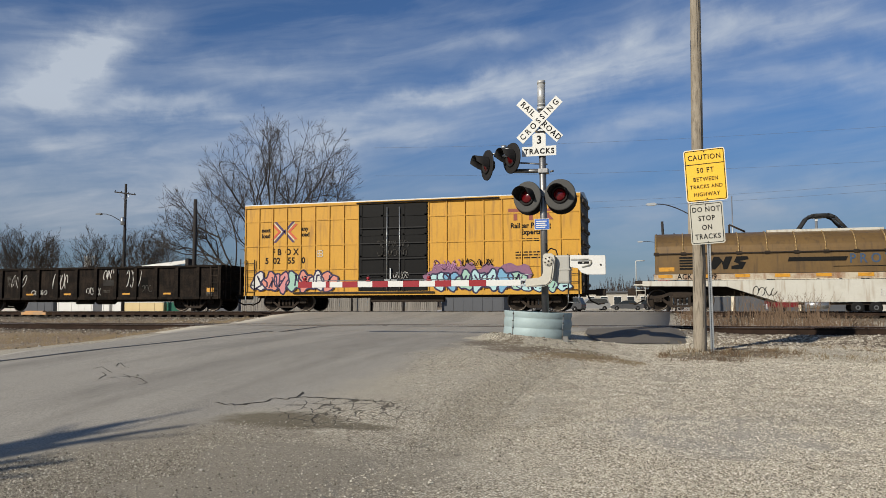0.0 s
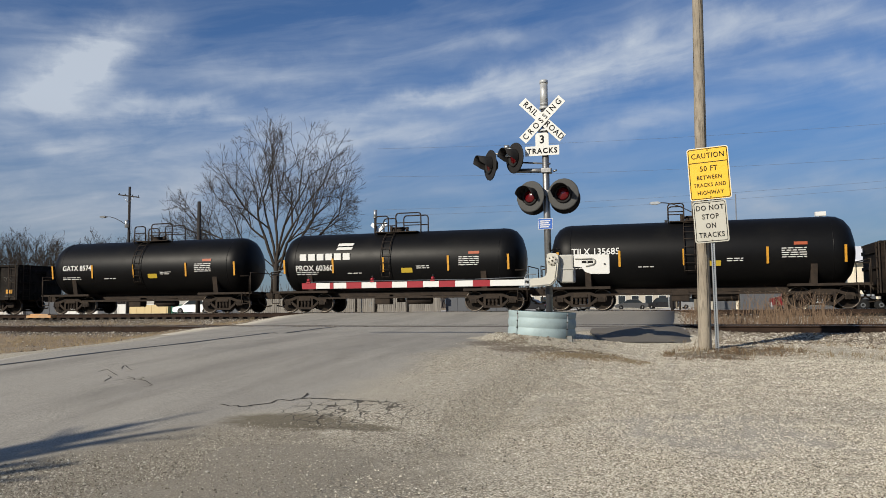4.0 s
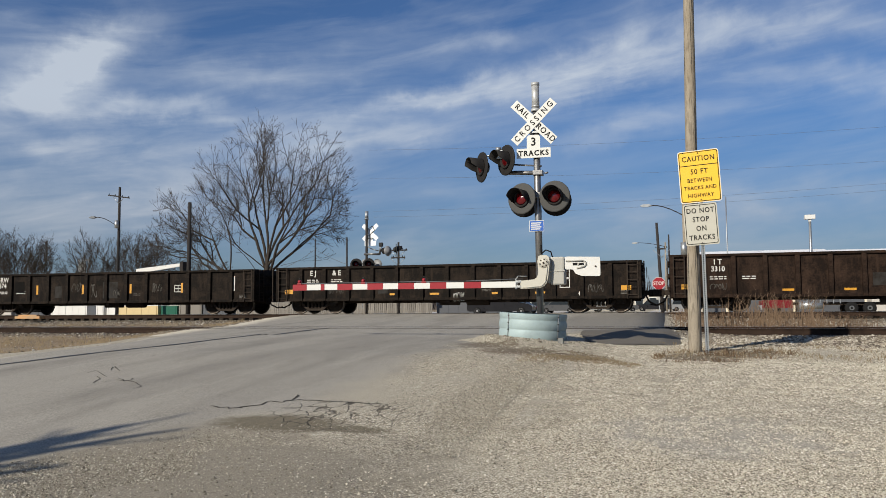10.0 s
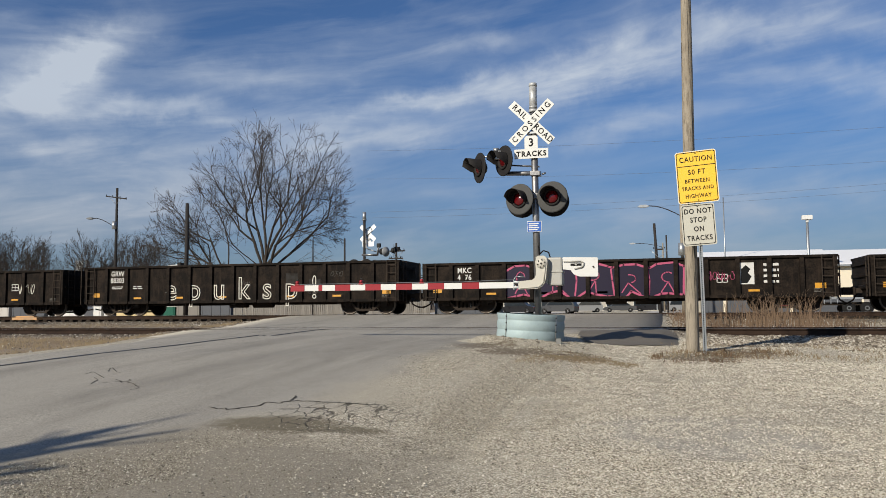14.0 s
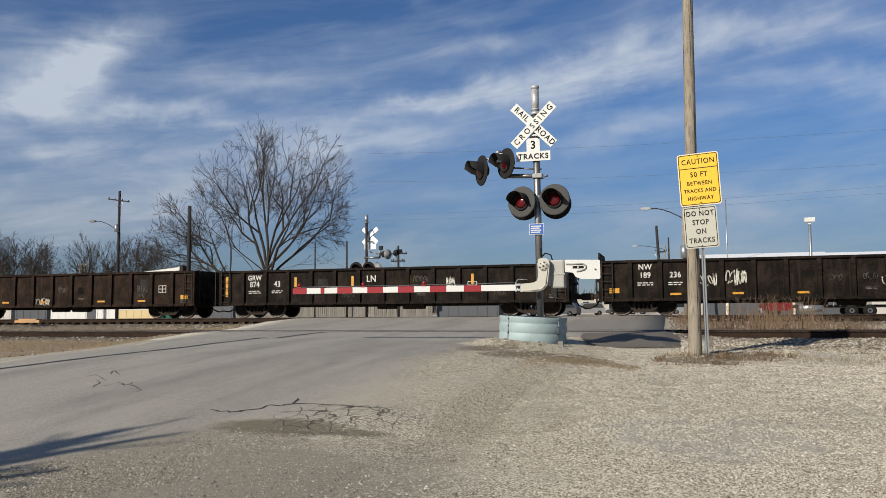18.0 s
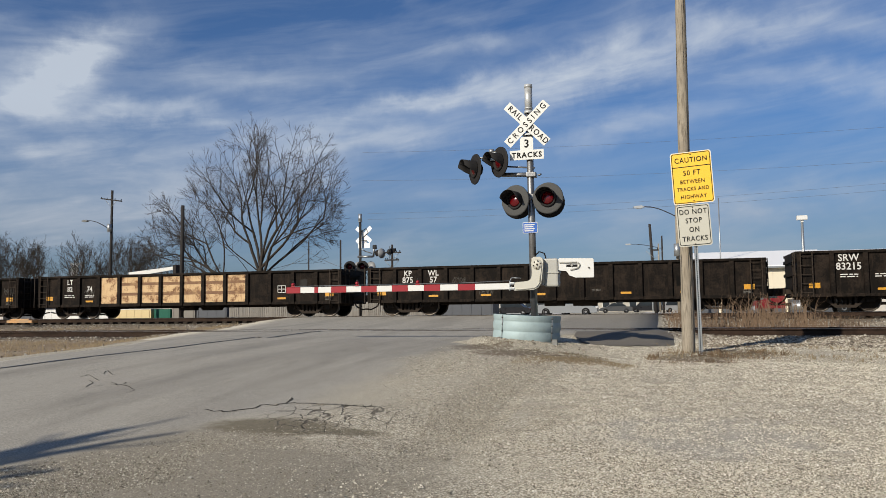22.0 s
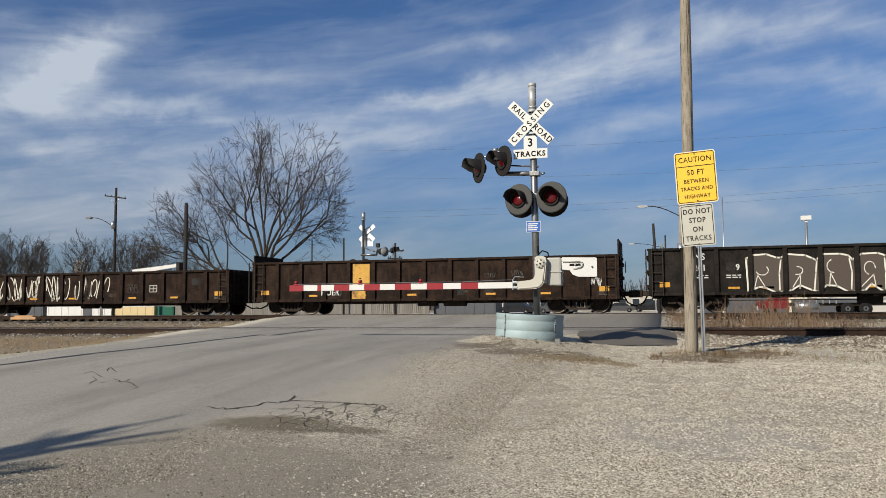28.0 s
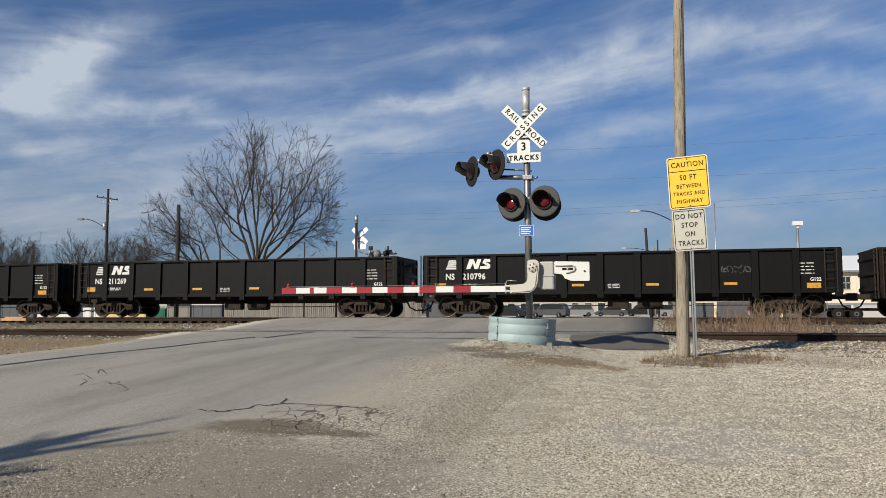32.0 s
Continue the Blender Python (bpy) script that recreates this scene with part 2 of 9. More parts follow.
def gravel_ground():
    """Pale crushed stone with wheel-worn sandy patches, darker soil and dry grass to the sides of the tracks."""
    m = bpy.data.materials.new("crushed stone")
    m.use_nodes = True
    n = Nodes(m.node_tree)
    co = n.add("TexCoord", 3)
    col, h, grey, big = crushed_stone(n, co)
    sep = n.tree.nodes.new("ShaderNodeSeparateXYZ")
    n.tree.links.new(co, sep.inputs[0])
    verge = n.math("MULTIPLY", n.add("MapRange", 0, inputs={0: n.math("ADD", sep.outputs[0], n.math("MULTIPLY", big, 1.5)), 1: -11.2, 2: -12.2, 3: 0.0, 4: 1.0}), n.add("ValToRGB", 0, inputs={0: big}, ramp=[(0.35, (0.55, 0.55, 0.55)), (0.6, (0.95, 0.95, 0.95))]))
    col = n.mix(verge, col, n.mix(grey, (0.075, 0.053, 0.032), (0.31, 0.225, 0.135)))
    lie = n.add("ValToRGB", 0, inputs={0: n.math("DIVIDE", sep.outputs[1], 100.0)}, ramp=[(0.192, (0, 0, 0)), (0.200, (0.8, 0.8, 0.8)), (0.238, (0.8, 0.8, 0.8)), (0.246, (0.2, 0.2, 0.2)), (0.305, (0.2, 0.2, 0.2)), (0.318, (0.85, 0.85, 0.85)), (0.40, (0.85, 0.85, 0.85)), (0.44, (0, 0, 0))])
    col = n.mix(lie, col, n.mix(grey, (0.035, 0.027, 0.021), (0.16, 0.135, 0.105)))
    b = n.add("Bump", 0, inputs={"Height": h, "Strength": 0.8, "Distance": 0.014})
    sh = n.add("BsdfPrincipled", 0, inputs={"Base Color": col, "Roughness": 0.92, "Specular IOR Level": 0.25, "Normal": b})
    n.tree.links.new(sh, n.tree.nodes.new("ShaderNodeOutputMaterial").inputs[0])
    return m


def asphalt_ground():
    """Old sun-bleached asphalt: light grey, and towards its gravel side more and more strewn with stone and dust."""
    m = bpy.data.materials.new("worn asphalt")
    m.use_nodes = True
    n = Nodes(m.node_tree)
    co = n.add("TexCoord", 3)
    fine = n.add("TexNoise", 0, inputs={"Vector": co, "Scale": 55.0, "Detail": 5.0, "Roughness": 0.7})
    mid = n.add("TexNoise", 0, inputs={"Vector": co, "Scale": 1.1, "Detail": 6.0, "Roughness": 0.6})
    lane = n.add("Mapping", inputs={"Vector": co, "Scale": (1.3, 0.12, 1.0)})
    wear = n.add("TexNoise", 0, inputs={"Vector": lane, "Scale": 1.0, "Detail": 4.0})
    col = n.mix(n.add("ValToRGB", 0, inputs={0: fine}, ramp=[(0.36, (0, 0, 0)), (0.64, (1, 1, 1))]), (0.140, 0.130, 0.111), (0.425, 0.398, 0.342))
    col = n.mix(n.add("ValToRGB", 0, inputs={0: mid}, ramp=[(0.38, (0, 0, 0)), (0.7, (0.6, 0.6, 0.6))]), col, (0.285, 0.266, 0.230))
    col = n.mix(n.add("ValToRGB", 0, inputs={0: wear}, ramp=[(0.48, (0, 0, 0)), (0.75, (0.6, 0.6, 0.6))]), col, (0.140, 0.130, 0.114))
    smear = n.add("TexNoise", 0, inputs={"Vector": n.add("Mapping", inputs={"Vector": co, "Rotation": (0, 0, 0.1), "Scale": (1.6, 0.7, 1.0)}), "Scale": 1.6, "Detail": 7.0, "Roughness": 0.7})
    col = n.mix(n.add("ValToRGB", 0, inputs={0: smear}, ramp=[(0.45, (0, 0, 0)), (0.70, (0.30, 0.30, 0.30))]), col, (0.33, 0.31, 0.272))
    col = n.mix(n.add("ValToRGB", 0, inputs={0: smear}, ramp=[(0.26, (0.4, 0.4, 0.4)), (0.44, (0, 0, 0))]), col, (0.125, 0.115, 0.099))
    sep = n.tree.nodes.new("ShaderNodeSeparateXYZ")
    n.tree.links.new(co, sep.inputs[0])
    px, py = sep.outputs[0], sep.outputs[1]
    rag = n.math("MULTIPLY", n.math("SUBTRACT", n.add("TexNoise", 0, inputs={"Vector": co, "Scale": 0.9, "Detail": 8.0, "Roughness": 0.7}), 0.5), 3.2)
    # loose stone lies over the asphalt: right of a line along the road, and further out in front of the broken patch
    near = n.math("ADD", n.math("MULTIPLY", n.math("MAXIMUM", n.math("SUBTRACT", 7.2, py), 0.0), 0.62), n.add("MapRange", 0, inputs={0: py, 1: 7.7, 2: 7.1, 3: 0.0, 4: 0.6}))
    edge = n.add("MapRange", 0, inputs={0: n.math("ADD", n.math("ADD", px, near), n.math("MULTIPLY", rag, 0.42)), 1: -4.05, 2: -3.35, 3: 0.0, 4: 1.0})
    edge = n.math("MULTIPLY", edge, n.add("MapRange", 0, inputs={0: py, 1: 15.0, 2: 17.2, 3: 1.0, 4: 0.0}))
    edge2 = n.add("MapRange", 0, inputs={0: n.math("ADD", px, rag), 1: -11.9, 2: -12.6, 3: 0.0, 4: 1.0})
    edge = n.math("MAXIMUM", edge, n.math("MULTIPLY", edge2, n.add("MapRange", 0, inputs={0: py, 1: 16.0, 2: 22.0, 3: 1.0, 4: 0.0})))
    # newer, darker asphalt between the tracks on the right-hand side
    col = n.mix(n.math("MULTIPLY", blot(n, co, -1.2, 26.5, 2.4, 7.0, 0.35, 0.8), 0.6), col, n.mix(fine, (0.085, 0.078, 0.066), (0.24, 0.222, 0.19)))
    # pale dust along the far edge of the asphalt
    rim = n.math("ADD", n.math("ADD", px, 11.85), n.math("MULTIPLY", n.math("MAXIMUM", n.math("SUBTRACT", py, 15.0), 0.0), 0.29))
    rim = n.add("MapRange", 0, inputs={0: n.math("ADD", rim, n.math("MULTIPLY", rag, 0.15)), 1: 0.25, 2: 0.75, 3: 0.85, 4: 0.0})
    col = n.mix(rim, col, n.mix(fine, (0.26, 0.238, 0.195), (0.56, 0.52, 0.44)))
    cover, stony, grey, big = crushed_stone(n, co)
    col = n.mix(edge, col, cover)
    # the broken patch: brown grit where the surface has gone, and plates of asphalt parted by cracks
    grit = n.add("TexNoise", 0, inputs={"Vector": co, "Scale": 38.0, "Detail": 4.0, "Roughness": 0.7})
    gone = n.math("MAXIMUM", blot(n, co, -3.68, 7.10, 0.72, 0.36, 0.55, 5.0), blot(n, co, -2.95, 7.02, 0.50, 0.15, 0.45, 6.0))
    col = n.mix(n.math("MULTIPLY", gone, 0.85), col, n.mix(grit, (0.040, 0.032, 0.020), (0.20, 0.168, 0.110)))
    plates = n.add("TexVoronoi", 0, feature="DISTANCE_TO_EDGE", inputs={"Vector": n.add("Mapping", inputs={"Vector": n.add("VectorMath", operation="ADD", inputs={0: co, 1: n.add("VectorMath", operation="SCALE", inputs={0: n.add("TexNoise", 1, inputs={"Vector": co, "Scale": 7.0, "Detail": 4.0}), "Scale": 0.10})}), "Scale": (1.7, 0.95, 1.0)}), "Scale": 3.8})
    split = n.math("MULTIPLY", n.add("MapRange", 0, inputs={0: plates, 1: 0.012, 2: 0.05, 3: 1.0, 4: 0.0}), blot(n, co, -3.2, 7.62, 0.85, 0.70, 0.35, 2.5))
    col = n.mix(n.math("MULTIPLY", split, 0.85), col, (0.045, 0.037, 0.026))
    hgt = n.math("ADD", n.math("MULTIPLY", fine, 0.4), n.math("MULTIPLY", n.math("MULTIPLY", stony, edge), 1.6))
    hgt = n.math("SUBTRACT", hgt, n.math("ADD", n.math("MULTIPLY", split, 2.0), n.math("MULTIPLY", gone, n.math("SUBTRACT", 0.8, grit))))
    b = n.add("Bump", 0, inputs={"Height": hgt, "Strength": 0.6, "Distance": 0.012})
    sh = n.add("BsdfPrincipled", 0, inputs={"Base Color": col, "Roughness": 0.86, "Specular IOR Level": 0.3, "Normal": b})
    n.tree.links.new(sh, n.tree.nodes.new("ShaderNodeOutputMaterial").inputs[0])
    return m


GRAVEL, ASPHALT = gravel_ground(), asphalt_ground()
DARK_STRIP = surface("tar", (0.018, 0.017, 0.016), 0.55, vary=0.3)
STEEL_RUST = surface("rusty rail steel", (0.033, 0.0204, 0.0144), 0.8, 0.0, dirt=(0.0144, 0.0096, 0.0072), scale=3, spec=0.12)
RAIL_TOP = surface("worn rail head", (0.42, 0.40, 0.38), 0.28, 1.0, vary=0.1)
TIE = surface("weathered tie wood", (0.03, 0.024, 0.0186), 0.9, dirt=(0.066, 0.057, 0.0468), scale=2, bump=0.5, per_piece=0.35, spec=0.1)
CAR_BROWN = surface("weathered black-brown wagon paint", (0.0062, 0.0048, 0.0038), 0.74, spec=0.09, dirt=(0.030, 0.0215, 0.0160), dirt_at=(0.46, 0.68), scale=1.7, detail=9, vary=0.55, streak=(0.0260, 0.0180, 0.0130), streak_scale=3.0, bump=0.3, bump_scale=9)
CAR_RUST = surface("rust-brown wagon paint", (0.0100, 0.0062, 0.0045), 0.76, spec=0.09, dirt=(0.040, 0.0240, 0.0165), dirt_at=(0.44, 0.66), scale=1.7, detail=9, vary=0.55, streak=(0.0340, 0.0205, 0.0140), streak_scale=3.0, bump=0.35, bump_scale=9)
CAR_GRIMY = surface("grimy black wagon paint", (0.0088, 0.0078, 0.0070), 0.72, spec=0.09, dirt=(0.027, 0.0225, 0.0185), dirt_at=(0.45, 0.68), scale=1.7, detail=9, vary=0.55, streak=(0.023, 0.0185, 0.015), streak_scale=3.0, bump=0.3, bump_scale=9)
CAR_BLACK = surface("black wagon paint", (0.0044, 0.0044, 0.004675), 0.55, dirt=(0.0077, 0.00704, 0.006325), dirt_at=(0.5, 0.8), scale=0.7, vary=0.25, streak=(0.0077, 0.00704, 0.006325), bump=0.12, bump_scale=8, spec=0.12)
TANK_BLACK = surface("glossy black tank paint", (0.003575, 0.003575, 0.00385), 0.45, dirt=(0.00715, 0.0066, 0.005775), dirt_at=(0.5, 0.8), scale=0.6, vary=0.25, bump=0.05, bump_scale=5, spec=0.14)
UNDER = surface("grimy cast steel", (0.026, 0.0205, 0.0168), 0.8, 0.0, dirt=(0.046, 0.0345, 0.026), scale=3, vary=0.4, bump=0.3, spec=0.1)
WHEEL = surface("worn wheel steel", (0.0187, 0.01485, 0.0121), 0.6, 0.2, dirt=(0.033, 0.02475, 0.01815), scale=4, spec=0.1)
TREAD = surface("worn wheel rim", (0.12, 0.099, 0.081), 0.45, 0.5, dirt=(0.06, 0.048, 0.039), scale=4)
BOX_YELLOW = surface("sun-faded yellow wagon paint", (0.47, 0.248, 0.026), 0.55, dirt=(0.38, 0.20, 0.03), dirt_at=(0.5, 0.85), scale=0.9, vary=0.15, streak=(0.28, 0.145, 0.03), streak_scale=2.4, bump=0.08, bump_scale=8, spec=0.3)
BOX_RED = surface("dark rust-red lettering", (0.19, 0.040, 0.024), 0.6)
COIL_TAN = surface("tan-brown hood paint", (0.165, 0.100, 0.036), 0.42, 0.25, dirt=(0.10, 0.062, 0.026), dirt_at=(0.42, 0.7), scale=1.2, vary=0.3, streak=(0.085, 0.055, 0.028), streak_scale=3.0, bump=0.06, bump_scale=5, spec=0.5)
COIL_SILL = surface("dirty pale wagon sill", (0.46, 0.45, 0.40), 0.7, dirt=(0.36, 0.33, 0.27), dirt_at=(0.5, 0.75), scale=1.8, streak=(0.26, 0.20, 0.14), streak_scale=2.4, vary=0.12)
WHITE = surface("white paint", (0.56, 0.56, 0.54), 0.55, vary=0.08, dirt=(0.43, 0.42, 0.39), dirt_at=(0.55, 0.85), scale=2, spec=0.3)
WORN_WHITE = surface("worn white stencil", (0.496, 0.488, 0.464), 0.7, vary=0.2, dirt=(0.2, 0.184, 0.168), dirt_at=(0.55, 0.75), scale=3)
AMBER = surface("dirty amber reflector sheet", (0.50, 0.235, 0.012), 0.5, vary=0.3, dirt=(0.14, 0.075, 0.02), dirt_at=(0.5, 0.72), scale=7)
RED = surface("red reflective paint", (0.24, 0.010, 0.018), 0.45, vary=0.15, spec=0.3)
SIGN_WHITE = surface("white reflective sheet", (0.5624, 0.5624, 0.532), 0.42, vary=0.05, dirt=(0.5016, 0.4864, 0.4408), dirt_at=(0.55, 0.85), scale=3)
SIGN_CREAM = surface("aged white reflective sheet", (0.40, 0.39, 0.335), 0.45, vary=0.06, dirt=(0.35, 0.335, 0.28), dirt_at=(0.5, 0.85), scale=3, spec=0.3)
SIGN_YELLOW = surface("yellow reflective sheet", (0.6864, 0.4048, 0.00704), 0.4, vary=0.05)
SIGN_BLACK = surface("black sign ink", (0.0096, 0.0096, 0.0096), 0.5, spec=0.08)
SIGN_BLUE = surface("blue sign sheet", (0.012, 0.085, 0.36), 0.4)
GALV = surface("galvanised steel", (0.368, 0.384, 0.392), 0.42, 0.75, vary=0.15, dirt=(0.288, 0.296, 0.296), scale=3)
MAST_STEEL = surface("dull aluminium mast", (0.24, 0.24, 0.24), 0.42, 0.8, vary=0.15, dirt=(0.15, 0.144, 0.138), scale=3)
STUB_GREY = surface("weathered grey concrete", (0.17, 0.17, 0.16), 0.9, vary=0.3)
HUBCAP = surface("dull metal hubcap", (0.24, 0.24, 0.25), 0.55, 0.3, vary=0.1)
CORR = surface("pale galvanised corrugated sheet", (0.29, 0.365, 0.375), 0.62, 0.10, vary=0.12, dirt=(0.20, 0.25, 0.25), dirt_at=(0.48, 0.75), scale=2.5, spec=0.3)
MECH = surface("cream gate mechanism paint", (0.4264, 0.41, 0.3526), 0.5, vary=0.08, dirt=(0.369, 0.3444, 0.287), dirt_at=(0.55, 0.8), scale=3)
MECH_GREY = surface("grey-white gate box paint", (0.33, 0.325, 0.295), 0.5, vary=0.1, dirt=(0.24, 0.23, 0.20), dirt_at=(0.5, 0.8), scale=3)
LAMP_GREY = surface("dull grey lamp housing", (0.10, 0.105, 0.11), 0.5, 0.4, vary=0.1)
BRIGHT_STEEL = surface("bright galvanised sleeve", (0.44, 0.45, 0.45), 0.45, 0.25, vary=0.2, dirt=(0.26, 0.26, 0.25), dirt_at=(0.45, 0.65), scale=6)
PALE_BACK = surface("dull pale grey housing", (0.22, 0.225, 0.23), 0.6, 0.2, vary=0.2, scale=3)
DISC = surface("dull grey-black lamp background", (0.066, 0.066, 0.064), 0.75, vary=0.25, spec=0.15, scale=4)
HOOD_BLACK = surface("black lamp hood", (0.020, 0.019, 0.019), 0.7, vary=0.2, spec=0.1)
LENS = surface("dark red lens", (0.06, 0.003, 0.004), 0.12, glow=0.05, vary=0.1, coat=0.6)
LENS_LIT = surface("lit red lens", (0.085, 0.003, 0.005), 0.15, glow=0.028, vary=0.05, coat=0.1)
POLE_WOOD = surface("weathered grey pole wood", (0.27, 0.235, 0.185), 0.88, vary=0.35, scale=1.5, detail=18, dirt=(0.19, 0.16, 0.12), bump=0.7, bump_scale=30, streak=(0.085, 0.07, 0.052), streak_scale=13.0, spec=0.2)
POLE_DARK = surface("dark treated pole wood", (0.033, 0.03, 0.0288), 0.85, vary=0.3, spec=0.1)
BARK = surface("grey-brown bark", (0.040, 0.034, 0.029), 0.9, vary=0.35, scale=1.5, bump=0.6, bump_scale=14, spec=0.08)
TWIG = surface("fine twigs", (0.050, 0.042, 0.036), 0.9, vary=0.2, spec=0.1)
DRY_GRASS = surface("dry straw grass", (0.17, 0.128, 0.074), 0.9, vary=0.5, scale=4)
DEAD_GRASS = surface("dark rusty dead grass", (0.15, 0.092, 0.048), 0.9, vary=0.6, scale=5, dirt=(0.035, 0.028, 0.014), dirt_at=(0.42, 0.6))
DRY_WEED = surface("dry reddish weed stalks", (0.13, 0.085, 0.052), 0.9, vary=0.4, scale=4)
WOOD_FENCE = surface("weathered fence boards", (0.200, 0.185, 0.163), 0.88, vary=0.3, per_piece=0.3, scale=2)
ROOF_WHITE = surface("white roof sheet", (0.76, 0.76, 0.76), 0.5, vary=0.04)
BLDG_BEIGE = surface("beige metal siding", (0.60, 0.54, 0.42), 0.6, vary=0.06)
BLDG_WHITE = surface("off-white wall", (0.32, 0.31, 0.285), 0.7, vary=0.1)
GLASS = surface("dark glass", (0.02, 0.025, 0.03), 0.08, spec=0.8, vary=0.0, bump=0.0)
TYRE = surface("tyre rubber", (0.012, 0.012, 0.012), 0.85, spec=0.1)
WIRE = surface("wire", (0.10, 0.11, 0.12), 0.6)
CONCRETE = surface("concrete", (0.42, 0.40, 0.37), 0.85, vary=0.2, scale=1.5)
CABLE_BOX = surface("dark gear box", (0.025, 0.025, 0.025), 0.6, spec=0.1)
FOREST = surface("bare winter woods", (0.070, 0.062, 0.060), 0.95, vary=0.4, scale=0.3, spec=0.1)
ORANGE_WOOD = surface("faded orange timber paint", (0.46, 0.25, 0.10), 0.8, vary=0.35, dirt=(0.30, 0.22, 0.14), scale=3)


def paint(name, rgb, rough=0.5):
    return surface(name, rgb, rough, vary=0.2, scale=2, bump=0.05, spec=0.2)


# ---- mesh helpers ----
class M:
    """Collects boxes, tubes and plates into one mesh."""

    def __init__(self):
        self.v, self.f, self.smooth = [], [], []

    def add(self, verts, faces, smooth=False):
        k = len(self.v)
        self.v += [tuple(p) for p in verts]
        self.f += [tuple(k + i for i in fc) for fc in faces]
        self.smooth += [smooth] * len(faces)
        return self

    def box(self, x0, x1, y0, y1, z0, z1, c=0.0):
        """A box, with its edges cut at c where c is given."""
        if c <= 0:
            v = [(x, y, z) for z in (z0, z1) for y in (y0, y1) for x in (x0, x1)]
            return self.add(v, [(0, 2, 3, 1), (4, 5, 7, 6), (0, 1, 5, 4), (2, 6, 7, 3), (0, 4, 6, 2), (1, 3, 7, 5)])
        bm = bmesh.new()
        bmesh.ops.create_cube(bm, size=1.0, matrix=Matrix.Translation(((x0 + x1) / 2, (y0 + y1) / 2, (z0 + z1) / 2)) @ Matrix.Diagonal((x1 - x0, y1 - y0, z1 - z0, 1)))
        bmesh.ops.bevel(bm, geom=bm.edges[:], offset=c, segments=2, affect="EDGES", profile=0.6)
        bm.verts.index_update()
        self.add([v.co for v in bm.verts], [[v.index for v in f.verts] for f in bm.faces])
        bm.free()
        return self

    def tube(self, p0, p1, r0, r1=None, n=8, caps=True):
        p0, p1 = Vector(p0), Vector(p1)
        r1 = r0 if r1 is None else r1
        d = (p1 - p0).normalized()
        a = d.cross(Vector((0, 0, 1)) if abs(d.z) < 0.9 else Vector((1, 0, 0))).normalized()
        b = d.cross(a)
        ring = [(math.cos(2 * math.pi * i / n), math.sin(2 * math.pi * i / n)) for i in range(n)]
        v = [p0 + (a * c + b * s) * r0 for c, s in ring] + [p1 + (a * c + b * s) * r1 for c, s in ring]
        self.add(v, [(i, (i + 1) % n, n + (i + 1) % n, n + i) for i in range(n)], True)
        if caps:
            self.f += [tuple(len(self.v) - 2 * n + i for i in reversed(range(n))), tuple(len(self.v) - n + i for i in range(n))]
            self.smooth += [False, False]
        return self

    def path(self, pts, r, n=6):
        for a, b in zip(pts, pts[1:]):
            self.tube(a, b, r, r, n)
        return self

    def lathe(self, profile, n=24, axis="z", at=(0, 0, 0)):
        """profile: (radius, height) pairs, turned about an axis."""
        v = []
        for r, h in profile:
            for i in range(n):
                c, s = r * math.cos(2 * math.pi * i / n), r * math.sin(2 * math.pi * i / n)
                p = {"z": (c, s, h), "y": (c, h, s), "x": (h, c, s)}[axis]
                v.append((p[0] + at[0], p[1] + at[1], p[2] + at[2]))
        k = len(profile)
        f = [(j * n + i, j * n + (i + 1) % n, (j + 1) * n + (i + 1) % n, (j + 1) * n + i) for j in range(k - 1) for i in range(n)]
        self.add(v, f, True)
        base = len(self.v) - len(v)
        for j in (0, k - 1):
            if profile[j][0] > 1e-4:
                self.f.append(tuple(base + j * n + i for i in range(n)))
                self.smooth.append(False)
        return self

    def prism(self, pts, h0, h1, plane="xz"):
        """A flat outline, given thickness along the axis that it does not span."""
        n = len(pts)

        def at(p, h):
            return {"xz": (p[0], h, p[1]), "xy": (p[0], p[1], h), "yz": (h, p[0], p[1])}[plane]
        return self.add([at(p, h0) for p in pts] + [at(p, h1) for p in pts],
                        [tuple(range(n)), tuple(range(2 * n - 1, n - 1, -1))] + [(i, i + n, (i + 1) % n + n, (i + 1) % n) for i in range(n)])

    def mesh(self, name, *mats):
        me = bpy.data.meshes.new(name)
        me.from_pydata(self.v, [], self.f)
        me.polygons.foreach_set("use_smooth", self.smooth)
        for m in mats:
            me.materials.append(m)
        bm = bmesh.new()
        bm.from_mesh(me)
        bmesh.ops.recalc_face_normals(bm, faces=bm.faces[:])
        bm.to_mesh(me)
        bm.free()
        me.update()
        return me


def part(name, shape, material, parent=None, label="", at=None):
    """One mesh object, under its thing where one is given. shape: an M or a ready mesh."""
    me = shape.mesh(name, material) if isinstance(shape, M) else shape
    ob = new(name, me)
    if parent is not None:
        ob.parent = parent
    if at is not None:
        ob.matrix_basis = at if isinstance(at, Matrix) else Matrix.Translation(at)
    return tagged(ob, label) if label else ob


def thing(name, label, category, at=(0, 0, 0), group="", kind=""):
    ob = new(name)
    ob.matrix_basis = at if isinstance(at, Matrix) else Matrix.Translation(at)
    ob.empty_display_size = 0.3
    return tagged(ob, label, category, group, kind)


LETTERS = {}


